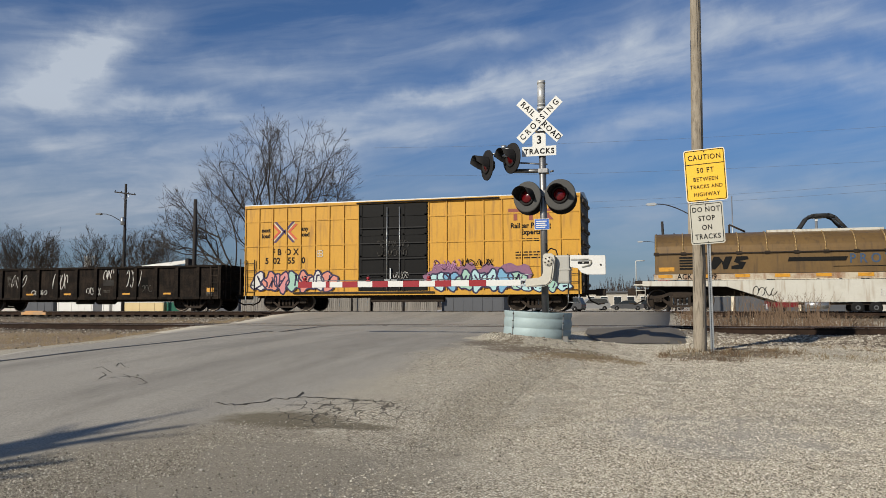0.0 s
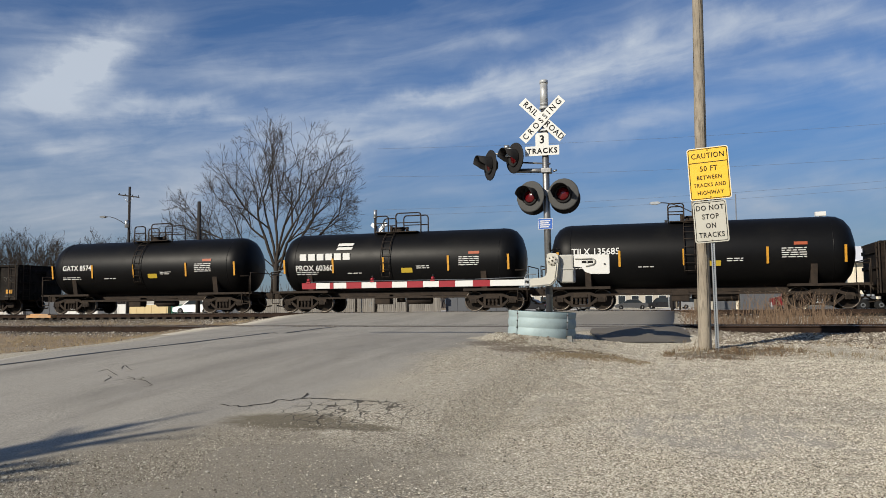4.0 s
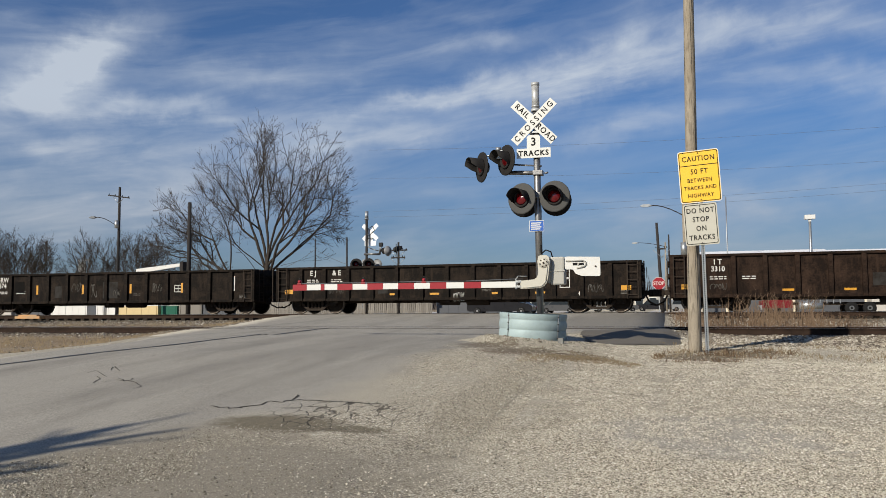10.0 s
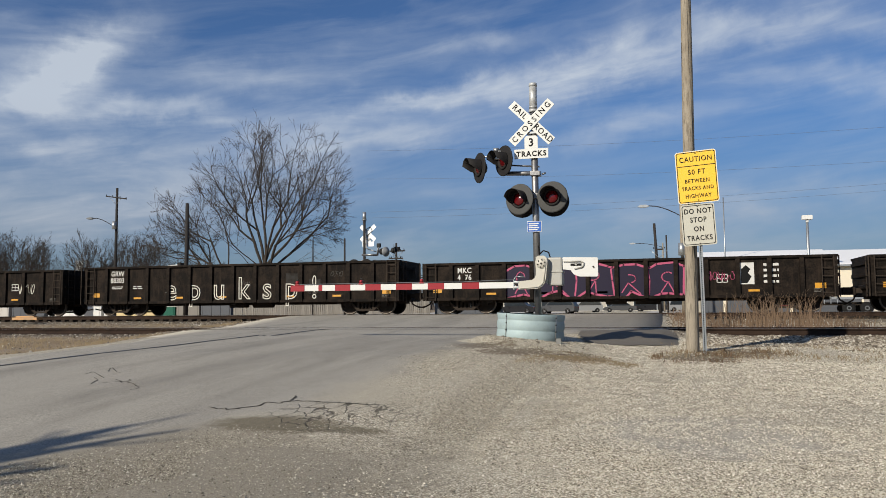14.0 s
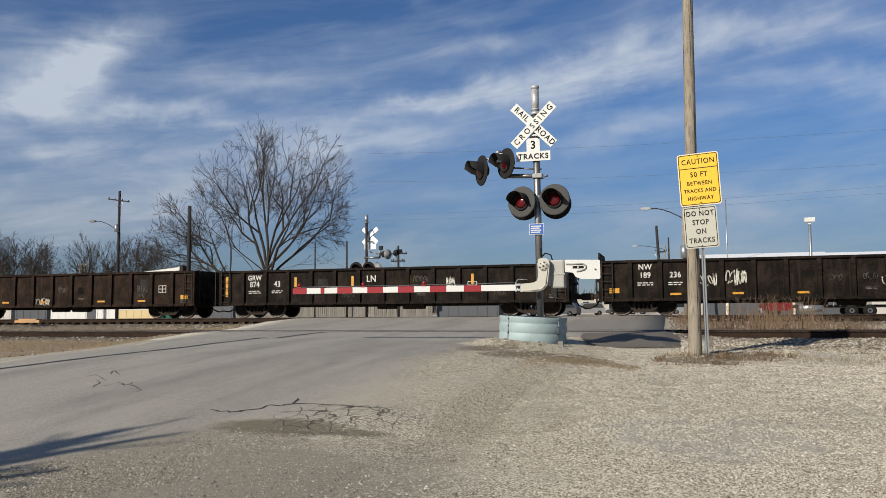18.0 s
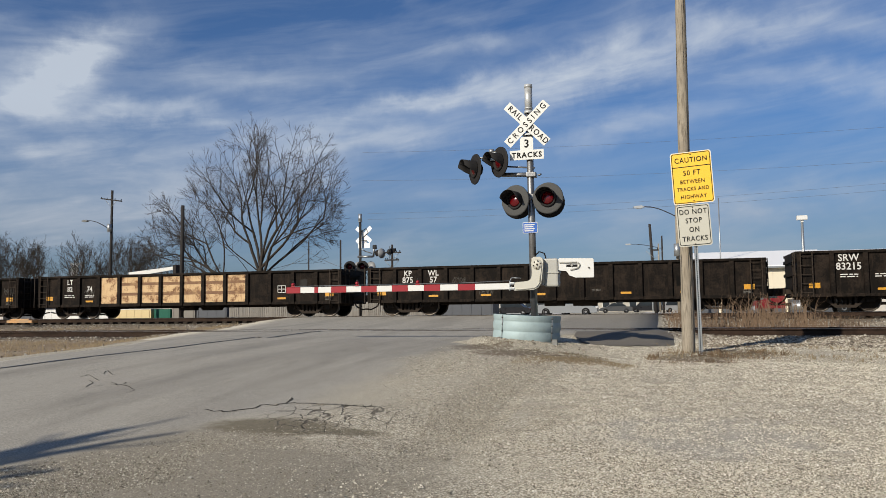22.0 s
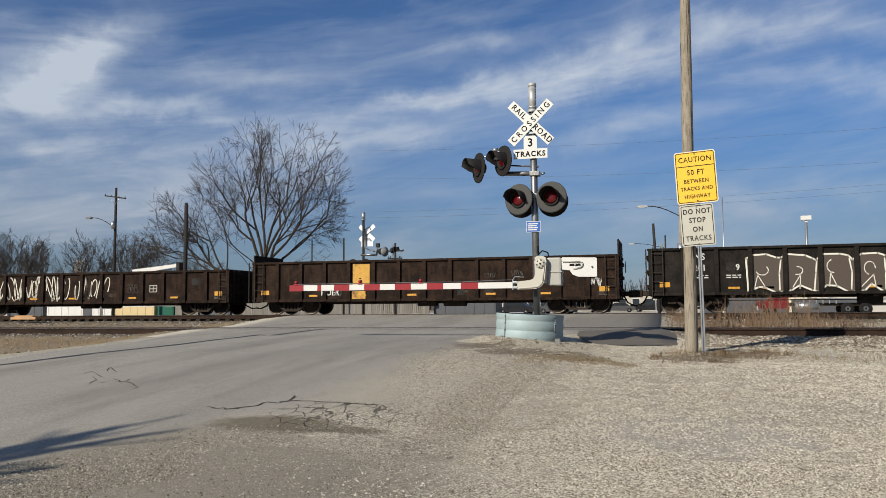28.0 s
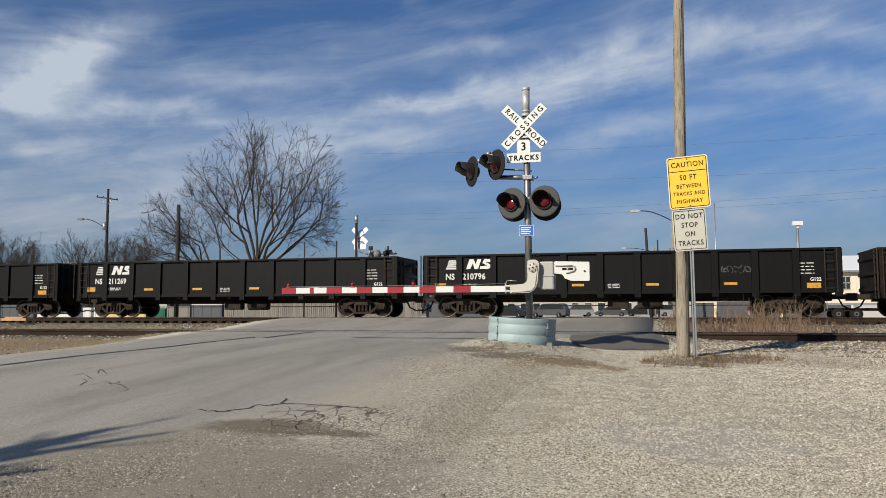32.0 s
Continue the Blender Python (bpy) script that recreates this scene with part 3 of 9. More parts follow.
def lettering(text, size, material, spacing=1.0, squeeze=1.0, thick=0.0):
    """A flat mesh of words in the xz plane, facing -y, centred."""
    key = (text, size, material.name, spacing, squeeze, thick)
    if key not in LETTERS:
        cu = bpy.data.curves.new("words", "FONT")
        cu.body, cu.size, cu.align_x, cu.align_y, cu.space_character, cu.extrude = text, size, "CENTER", "CENTER", spacing, 0.002
        cu.offset, cu.resolution_u = thick, 3
        ob = bpy.data.objects.new("words", cu)
        scene.collection.objects.link(ob)
        me = bpy.data.meshes.new_from_object(ob.evaluated_get(bpy.context.evaluated_depsgraph_get()))
        bpy.data.objects.remove(ob)
        bpy.data.curves.remove(cu)
        me.transform(Matrix.Rotation(radians(90), 4, "X") @ Matrix.Diagonal((squeeze, 1, 1, 1)))
        me.materials.clear()
        me.materials.append(material)
        LETTERS[key] = me
    return LETTERS[key]


def outline_words(text, size, material, pen=0.02, spacing=1.1, squeeze=0.9):
    """The bare outlines of letters, as sprayed with one stroke."""
    cu = bpy.data.curves.new("words", "FONT")
    cu.body, cu.size, cu.align_x, cu.align_y, cu.space_character = text, size, "CENTER", "CENTER", spacing
    cu.fill_mode, cu.bevel_depth, cu.bevel_resolution, cu.resolution_u = "NONE", pen, 0, 3
    ob = bpy.data.objects.new("words", cu)
    scene.collection.objects.link(ob)
    me = bpy.data.meshes.new_from_object(ob.evaluated_get(bpy.context.evaluated_depsgraph_get()))
    bpy.data.objects.remove(ob)
    bpy.data.curves.remove(cu)
    me.transform(Matrix.Rotation(radians(90), 4, "X") @ Matrix.Diagonal((squeeze, 1, 0.15, 1)))
    me.materials.clear()
    me.materials.append(material)
    return me


# ---- ground, road, tracks ----
ROAD = [(-60, -1.42), (0, -1.30), (4, -1.15), (8, -0.82), (12, -0.54), (15, -0.44), (17, -0.39), (20, -0.314), (23.6, -0.314), (29, -0.16), (32.6, -0.016), (36.5, -0.016),
        (40, -0.06), (44.6, -0.12), (60, -0.40), (1200, -0.42)]
LAND = [(-60, -1.45), (0, -1.33), (4, -1.18), (8, -0.86), (12, -0.68), (15.5, -0.62), (18.5, -0.56), (20, -0.475), (23.6, -0.475), (30.5, -0.38), (32.3, -0.35), (33.15, -0.27), (36.6, -0.24),
        (38.5, -0.30), (46, -0.34), (60, -0.44), (75, -0.50), (1200, -0.50)]
TRACK_Y, SIDING_Y = 34.41, 21.8


def road_edges(y):
    """The asphalt's left and right edge at y."""
    left = float(np.interp(y, [-60, 15.0, 30.0, 37.0, 42.0, 1000], [-11.75, -11.85, -16.2, -16.4, -12.5, -12.5]))
    right = float(np.interp(y, [-60, 13.5, 16.2, 17.6, 20.2, 33.0, 37.5, 41.0, 1000], [-1.7, -1.7, -3.9, -3.4, -0.12, -0.15, -0.2, -3.8, -3.8]))
    return left, right


def land_z(x, y):
    z = ground_line(y, LAND)
    left, right = road_edges(y)
    inside = min(x - left, right - x)
    k = min(1.0, max(0.0, (inside + 1.6) / 1.6))
    z = z * (1 - k) + (ground_line(y, ROAD) - 0.012) * k
    if inside > 0.55:
        z = ground_line(y, ROAD) - 0.06
    d = math.hypot((x + 2.65) / 1.7, (y - 16.2) / 1.3)
    if d < 1.6 and inside < 0.05:
        z += 0.17 * (0.5 + 0.5 * math.cos(min(1.0, d / 1.6) * math.pi))
    if inside < -0.2 and y < 60:
        z += 0.03 * noise.noise((x * 0.9, y * 0.9, 0)) + 0.012 * noise.noise((x * 3, y * 3, 4))
    return z


def road_z(x, y):
    left, right = road_edges(y)
    u = (x - left) / (right - left)
    return ground_line(y, ROAD) + (0.05 * (1 - abs(2 * u - 1) ** 2) if y < 17 else 0.0)


def steps(*spans):
    out = []
    for a, b, d in spans:
        out += list(np.arange(a, b, d))
    return [float(v) for v in out] + [float(spans[-1][1])]


def build_ground():
    xs = steps((-900, -100, 100), (-100, -30, 7), (-30, -17, 1.0), (-17, 6, 0.25), (6, 20, 1.0), (20, 100, 8), (100, 900, 100))
    ys = steps((-300, -20, 40), (-20, 2, 2.0), (2, 38, 0.25), (38, 62, 1.5), (62, 142, 10), (142, 1800, 160))
    m = M()
    nx = len(xs)
    verts = [(x, y, land_z(x, y)) for y in ys for x in xs]
    m.add(verts, [(j * nx + i, j * nx + i + 1, (j + 1) * nx + i + 1, (j + 1) * nx + i) for j in range(len(ys) - 1) for i in range(nx - 1)], True)
    tagged(part("ground", m, GRAVEL), "pale crushed-stone ground with worn sandy patches", "ground", kind="structure")
    # asphalt sheet of the road, with a ragged edge
    m = M()
    yy = steps((-60, 0, 4.0), (0, 38, 0.2), (38, 61.6, 0.6))
    rows = []
    for y in yy:
        left, right = road_edges(y)
        rag = 0.0 if 18.5 < y < 37.5 else 1.0
        lip = 0.14 if y > 17.3 else 0.03
        left += 0.16 * noise.noise((y * 0.9, 3.1, 0)) + 0.05 * noise.noise((y * 5, 7, 0))
        right += (0.05 + 0.25 * rag) * noise.noise((y * 0.8, 9.4, 0)) + 0.06 * noise.noise((y * 5, 2, 0))
        cols = np.linspace(left, right, 15)
        z = ground_line(y, ROAD)
        pts = [(left, y, z - lip - 0.05)] + [(float(x), y, z + 0.05 * (1 - abs(2 * i / 14 - 1) ** 2) * (1 if y < 17 else 0) - ((0.05 if y < 17.0 else 0.012) if i in (0, 14) else 0)) for i, x in enumerate(cols)] + [(right, y, z - lip - 0.02)]
        rows.append(pts)
    n = len(rows[0])
    m.add([p for r in rows for p in r], [(j * n + i, j * n + i + 1, (j + 1) * n + i + 1, (j + 1) * n + i) for j in range(len(rows) - 1) for i in range(n - 1)], True)
    tagged(part("road", m, ASPHALT), "sun-bleached grey asphalt road with a dusty gravel edge", "road", kind="structure")
    m = M()
    m.box(-420, 320, 61.5, 70.5, -0.8, -0.36)
    tagged(part("street", m, CONCRETE), "pale concrete street along the far side of the tracks", "street", kind="structure")


def rail_mesh(length):
    m = M()
    m.prism([(-0.07, 0.0), (0.07, 0.0), (0.07, 0.012), (0.012, 0.03), (0.010, 0.125), (0.036, 0.135), (0.036, 0.168), (-0.036, 0.168), (-0.036, 0.135), (-0.010, 0.125), (-0.012, 0.03), (-0.07, 0.012)],
            -length / 2, length / 2, "yz")
    return m.mesh("rail", STEEL_RUST)


def build_track(name, y, top, label, span):
    t = thing(name, label, "railway track", (0, y, top), kind="structure")
    rail, head = rail_mesh(240), M().box(-120, 120, -0.034, 0.034, 0.0, 0.003).mesh("rail head", RAIL_TOP)
    for s in (-1, 1):
        r = part("rail", rail, None, t, at=(0, s * 0.753, -0.170))
        part("rail_head", head, None, r, "polished wheel-worn rail head", at=(0, 0, 0.1682))
    tie = M().box(-0.115, 0.115, -1.3, 1.3, -0.10, 0.075, 0.012).mesh("tie", TIE)
    far = M()
    k = 0
    for i in range(-220, 221):
        x = i * 0.52 + 0.03 * noise.noise((i * 3.3, y, 0))
        on_road = road_edges(y)[0] - 0.1 < x < road_edges(y)[1] + 0.1
        if on_road:
            continue
        if span[0] < x < span[1] and k < 290:
            k += 1
            part("tie", tie, None, t, at=pose(x, 0.05 * noise.noise((i * 1.7, 0, y)), -0.245, 0, 0, 1.5 * noise.noise((i * 2.1, 5, y))))
        else:
            far.box(x - 0.115, x + 0.115, -1.3, 1.3, -0.345, -0.17)
    tagged(part("far_ties", far, TIE, t), kind="stuff")
    return t


build_ground()
build_track("main_track", TRACK_Y, 0.0, "rusty steel rails on weathered wooden ties in ballast", (-62, 32))
build_track("siding_track", SIDING_Y, -0.302, "rusty low siding rails on wooden ties in gravel", (-26, 18))

# ---- the train ----
RUN = [250.8029, 3.8465, -3.0391, 0.6403]


def gone(t):
    """Metres that the train has run to the left at t seconds."""
    return sum(c * (t / 16) ** (k + 1) for k, c in enumerate(RUN))


WHEEL_R = 0.457
TRAIN, WHEELSETS = [], []
SHARED = {}


def shared(key, make):
    if key not in SHARED:
        SHARED[key] = make()
    return SHARED[key]


def wheelset_mesh():
    m = M()
    for s in (-1, 1):
        m.lathe([(0.10, s * 0.80), (0.12, s * 0.79), (0.13, s * 0.735), (0.34, s * 0.715), (0.385, s * 0.70), (0.395, s * 0.685), (0.455, s * 0.69), (0.457, s * 0.76), (0.44, s * 0.80),
                 (0.40, s * 0.80), (0.385, s * 0.765), (0.33, s * 0.775), (0.14, s * 0.80)], 28, "y")
    m.tube((0, -0.95, 0), (0, 0.95, 0), 0.085, n=12)
    for s in (-1, 1):
        for i in range(3):
            a = 2 * math.pi * i / 3
            m.tube((0.05 * math.cos(a), s * 1.03, 0.05 * math.sin(a)), (0.05 * math.cos(a), s * 1.10, 0.05 * math.sin(a)), 0.016, n=6)
        m.tube((0, s * 0.95, 0), (0, s * 1.09, 0), 0.095, n=12)
    me = m.mesh("wheelset", WHEEL, TREAD)
    for f in me.polygons:
        if math.hypot(f.center.x, f.center.z) > 0.405:
            f.material_index = 1
    return me


def side_frame_mesh():
    """The cast side of a freight bogie: an arched frame with two windows and a nest of springs."""
    m = M()
    top = [(-1.08, 0.50), (-1.05, 0.62), (-0.72, 0.66), (-0.34, 0.80), (0.34, 0.80), (0.72, 0.66), (1.05, 0.62), (1.08, 0.50)]
    low = [(0.70, 0.47), (0.66, 0.40), (0.36, 0.16), (-0.36, 0.16), (-0.66, 0.40), (-0.70, 0.47)]
    w = 0.075
    # upper beam, lower bow, columns
    for a, b in zip(top, top[1:]):
        m.prism([(a[0], a[1]), (b[0], b[1]), (b[0], b[1] - 0.13), (a[0], a[1] - 0.13)], -w, w)
    for a, b in zip(low, low[1:]):
        dz = 0.10
        m.prism([(a[0], a[1]), (b[0], b[1]), (b[0] * 0.93, b[1] + dz), (a[0] * 0.93, a[1] + dz)], -w, w)
    for s in (-1, 1):
        m.box(s * 0.36 - 0.05, s * 0.36 + 0.05, -w, w, 0.18, 0.74)
        m.box(s * 0.87 - 0.16, s * 0.87 + 0.16, -w * 1.15, w * 1.15, 0.37, 0.58, 0.02)
    return m.mesh("side_frame", UNDER)


def spring_mesh():
    prof = [(0.01, 0.27)]
    for k in range(5):
        prof += [(0.058, 0.272 + k * 0.058), (0.078, 0.283 + k * 0.058), (0.078, 0.297 + k * 0.058), (0.058, 0.308 + k * 0.058)]
    return M().lathe(prof + [(0.01, 0.56)], 9, "z").mesh("spring", UNDER)


def bolster_mesh():
    m = M().box(-0.2, 0.2, -1.05, 1.05, 0.52, 0.72, 0.03)
    m.tube((0, 0, 0.70), (0, 0, 0.86), 0.22, n=14)
    for s in (-1, 1):
        m.box(s * 0.45 - 0.05, s * 0.45 + 0.05, -0.9, 0.9, 0.30, 0.42)
        for q in (-0.72, 0.72):
            m.box(s * 0.40 - 0.035, s * 0.40 + 0.035, q - 0.09, q + 0.09, 0.28, 0.60)
    return m.mesh("bolster", UNDER)


def bogie(car, x):
    b = part("bogie", shared("bolster", bolster_mesh), None, car, "grimy cast-steel freight bogie", at=(x, 0, 0))
    for s in (-1, 1):
        part("side_frame", shared("side_frame", side_frame_mesh), None, b, at=(0, s * 1.0, 0))
        for k in (-1, 0, 1):
            part("spring", shared("spring", spring_mesh), None, b, at=(k * 0.17, s * 1.0, 0))
        part("spring_cap", shared("spring_cap", lambda: M().box(-0.30, 0.30, -0.10, 0.10, 0.55, 0.68, 0.015).mesh("spring_cap", UNDER)), None, b, at=(0, s * 1.0, 0))
        w = part("wheelset", shared("wheelset", wheelset_mesh), None, b, at=(s * 0.87, 0, WHEEL_R))
        WHEELSETS.append((w, s * 0.87, car))
    return b


def coupler_mesh():
    m = M().box(-0.45, 0.55, -0.11, 0.11, 0.72, 0.92, 0.02)
    m.prism([(0.45, -0.16), (0.62, -0.20), (0.84, -0.16), (0.86, 0.02), (0.72, 0.05), (0.70, 0.17), (0.48, 0.16)], 0.66, 0.96, "xy")
    m.path([(0.1, -0.35, 0.75), (0.25, -0.38, 0.45), (0.55, -0.34, 0.30), (0.82, -0.30, 0.34)], 0.035, 6)
    m.path([(-0.1, -0.02, 1.02), (-0.05, -0.9, 1.0), (-0.02, -1.3, 0.98), (0.0, -1.32, 0.80)], 0.014, 5)
    return m.mesh("coupler", UNDER)


def ladder(name, car, height, rungs, at, wide=0.42, label=""):
    """Two upright stiles, and each rung a piece of its own."""
    stiles = shared(("stiles", round(height, 2), wide), lambda: M().box(-0.018, 0.018, -0.02, 0.02, 0, height).box(wide - 0.018, wide + 0.018, -0.02, 0.02, 0, height).mesh("ladder", UNDER))
    frame_part = part(name, stiles, None, car, label, at)
    for i in range(rungs):
        part("rung", shared(("rung", wide), lambda: M().box(0, wide, -0.035, -0.012, -0.011, 0.011).mesh("rung", UNDER)), None, frame_part, at=(0, 0, height * (i + 0.5) / rungs))


def new_car(label, left, length, group="cars of the freight train"):
    car = thing("freight_car", label, "freight car", (left + length / 2, TRACK_Y, 0), group)
    TRAIN.append((car, left + length / 2))
    h = length / 2
    for s in (-1, 1):
        part("coupler", shared("coupler", coupler_mesh), None, car, at=pose(s * h, 0, 0, 0, 0, 0 if s > 0 else 180))
    return car


def words(car, text, x, z, size, material=None, y=-1.446, squeeze=0.9, label="", thick=0.006, fit=0.0):
    if fit:
        me = lettering(text, size, material or WORN_WHITE, 1.05, squeeze, thick)
        wide = max(v.co.x for v in me.vertices) - min(v.co.x for v in me.vertices)
        if wide > fit:
            squeeze = round(squeeze * fit / wide, 3)
    return part("marking", lettering(text, size, material or WORN_WHITE, 1.05, squeeze, thick), None, car, label or "painted white stencil marking", at=(x, y, z))


def bars(car, x, z, width, rows, material=None, y=-1.446, height=0.038, step=0.085, seed=1):
    """Small print that cannot be read: plain bars."""
    rnd = random.Random(seed)
    m = M()
    for i in range(rows):
        a = x - width / 2
        while a < x + width / 2 - 0.03:
            b = min(x + width / 2, a + rnd.uniform(0.10, 0.28))
            m.box(a, b, y - 0.003, y + 0.002, z - i * step - height / 2, z - i * step + height / 2)
            a = b + 0.05
    return part("small_print", m, material or WORN_WHITE, car, "rows of small white print")


def plate(car, x, z, w, h, material, name="reflector", y=-1.446, label=""):
    return part(name, M().box(x - w / 2, x + w / 2, y - 0.006, y + 0.004, z - h / 2, z + h / 2), material, car, label)


def frame_mark(car, x, z, w=0.42, h=0.34, y=-1.446):
    m = M()
    for a, b, c, d in ((-w / 2, w / 2, h / 2 - 0.03, h / 2), (-w / 2, w / 2, -h / 2, -h / 2 + 0.03), (-w / 2, -w / 2 + 0.03, -h / 2, h / 2), (w / 2 - 0.03, w / 2, -h / 2, h / 2),
                       (-0.015, 0.015, -h / 2, h / 2), (-w / 2, w / 2, -0.015, 0.015)):
        m.box(x + a, x + b, y - 0.003, y + 0.002, z + c, z + d)
    return part("service_stencil", m, WORN_WHITE, car, "white boxed service stencil")


def tag_mesh(width, height, seed, letters=5, pen=0.045):
    """Loose spray-can strokes, no letters that could be read: loops and hooks."""
    rnd = random.Random(seed)
    m = M()
    for i in range(letters):
        x0 = -width / 2 + (i + 0.5) * width / letters
        rx, rz = width / letters * rnd.uniform(0.32, 0.5), height * rnd.uniform(0.32, 0.5)
        a0, turn = rnd.uniform(0, 6.28), rnd.choice((-1, 1)) * rnd.uniform(3.5, 6.0)
        f, sh = rnd.choice((1, 1, 2)), rnd.uniform(-0.4, 0.4)
        pts = []
        for k in range(15):
            u = k / 14
            a = a0 + turn * u
            pts.append(Vector((x0 + rx * math.cos(a) + sh * rz * math.sin(a), 0, rz * math.sin(a * f + (0.6 if f == 2 else 0)))))
        for p, q in zip(pts, pts[1:]):
            d = (q - p)
            if d.length < 1e-5:
                continue
            s = Vector((-d.z, 0, d.x)).normalized() * pen / 2
            e = d.normalized() * pen * 0.3
            m.add([p - s - e, q - s + e, q + s + e, p + s - e], [(0, 1, 2, 3)])
    return m


def tag(car, x, z, w, h, seed, material=None, letters=5, pen=0.045, y=-1.450):
    return part("spray_tag", tag_mesh(w, h, seed, letters, pen), material or WORN_WHITE, car, "loose sprayed graffiti strokes", at=(x, y, z))


def blob_letters(car, x0, x1, z0, z1, count, seed, fills, line, y=-1.45, pen=0.05, fat=0.56):
    """A sprayed piece: bulging coloured shapes with a thick outline."""
    rnd = random.Random(seed)
    w = (x1 - x0) / count
    for i in range(count):
        cx, cz = x0 + (i + 0.5) * w, (z0 + z1) / 2
        hh = (z1 - z0) / 2 * rnd.uniform(0.85, 1.0)
        k = 18
        ph = [rnd.uniform(0, 6.28) for _ in range(3)]
        ring = []
        for j in range(k):
            a = 2 * math.pi * j / k
            r = 1 + 0.20 * math.sin(3 * a + ph[0]) + 0.13 * math.sin(5 * a + ph[1])
            ring.append((cx + fat * w * r * math.cos(a) * (1 - 0.1 * abs(math.sin(a))), cz + hh * r * math.sin(a) * 0.86))
        ring = [(px, min(z1 + 0.05, max(z0 - 0.03, pz))) for px, pz in ring]
        dy = 0.0008 * (i % 3)
        part("graffiti_shape", M().prism(ring, y - 0.002 - dy, y - dy), fills[(i + seed) % len(fills)], car, "bulging sprayed graffiti shape")
        m = M()
        for a, b in zip(ring, ring[1:] + ring[:1]):
            p, q = Vector((a[0], 0, a[1])), Vector((b[0], 0, b[1]))
            s = Vector((-(q - p).z, 0, (q - p).x)).normalized() * pen / 2 if (q - p).length > 1e-6 else Vector((0, 0, 0))
            m.add([p - s, q - s, q + s, p + s], [(0, 1, 2, 3)])
        c1 = rnd.uniform(-0.2, 0.2) * w
        g = [(cx + rnd.uniform(-0.32, 0.32) * w, cz + rnd.uniform(-0.6, 0.6) * hh) for _ in range(5)]
        for (ax, az), (bx, bz) in ((g[0], g[1]), (g[1], g[2]), (g[3], g[4])):
            p, q = Vector((ax, 0, az)), Vector((bx, 0, bz))
            s = Vector((-(q - p).z, 0, (q - p).x)).normalized() * pen / 2
            m.add([p - s, q - s, q + s, p + s], [(0, 1, 2, 3)])
        part("graffiti_outline", m, line, car, "sprayed graffiti outline", at=(0, y - 0.006 - dy, 0))


def piece(car, x0, x1, z0, z1, letters, seed, fill, line, pen=0.05, y=-1.45):
    """A large sprayed piece: one ragged filled shape, a continuous outline, and strokes that part it into letters."""
    rnd = random.Random(seed)
    w = (x1 - x0) / letters
    top, low = [], []
    for i in range(letters):
        a = x0 + i * w
        top += [(a + w * 0.04, z1 - rnd.uniform(0.12, 0.30)), (a + w * rnd.uniform(0.2, 0.35), z1 - rnd.uniform(0.0, 0.08)), (a + w * rnd.uniform(0.6, 0.75), z1 - rnd.uniform(0.0, 0.10)), (a + w * 0.93, z1 - rnd.uniform(0.10, 0.22))]
        low += [(a + w * 0.08, z0 + rnd.uniform(-0.05, 0.06)), (a + w * rnd.uniform(0.3, 0.4), z0 + rnd.uniform(0.0, 0.28)), (a + w * rnd.uniform(0.5, 0.6), z0 + rnd.uniform(0.1, 0.34)), (a + w * 0.9, z0 + rnd.uniform(-0.05, 0.10))]
    ring = top + low[::-1]
    part("graffiti_shape", M().prism(ring, y - 0.002, y), fill, car, "large sprayed graffiti fill")
    m = M()

    def stroke(pts, width):
        for p, q in zip(pts, pts[1:]):
            p, q = Vector((p[0], 0, p[1])), Vector((q[0], 0, q[1]))
            if (q - p).length > 1e-6:
                e = (q - p).normalized() * width * 0.3
                s = Vector((-(q - p).z, 0, (q - p).x)).normalized() * width / 2
                m.add([p - s - e, q - s + e, q + s + e, p + s - e], [(0, 1, 2, 3)])
    stroke(ring + ring[:1], pen)
    for i in range(letters):
        a = x0 + i * w
        if i:
            x = a + rnd.uniform(-0.05, 0.05)
            stroke([(x + rnd.uniform(-0.10, 0.10), z1 - 0.25), (x + rnd.uniform(-0.08, 0.08), (z0 + z1) / 2), (x + rnd.uniform(-0.12, 0.12), z0 + 0.1)], pen * 0.8)
        cx, cz, rx, rz = a + w * 0.5, (z0 + z1) / 2 + rnd.uniform(0.05, 0.25), w * rnd.uniform(0.12, 0.2), (z1 - z0) * rnd.uniform(0.10, 0.18)
        t0 = rnd.uniform(0, 6.28)
        stroke([(cx + rx * math.cos(t0 + 0.5 * k), cz + rz * math.sin(t0 + 0.5 * k)) for k in range(rnd.randint(6, 12))], pen * 0.55)
        stroke([(a + w * rnd.uniform(0.25, 0.4), z0 + 0.2), (a + w * rnd.uniform(0.35, 0.6), cz - rz), (a + w * rnd.uniform(0.55, 0.8), z0 + 0.15)], pen * 0.5)
    part("graffiti_outline", m, line, car, "sprayed graffiti outline", at=(0, y - 0.006, 0))


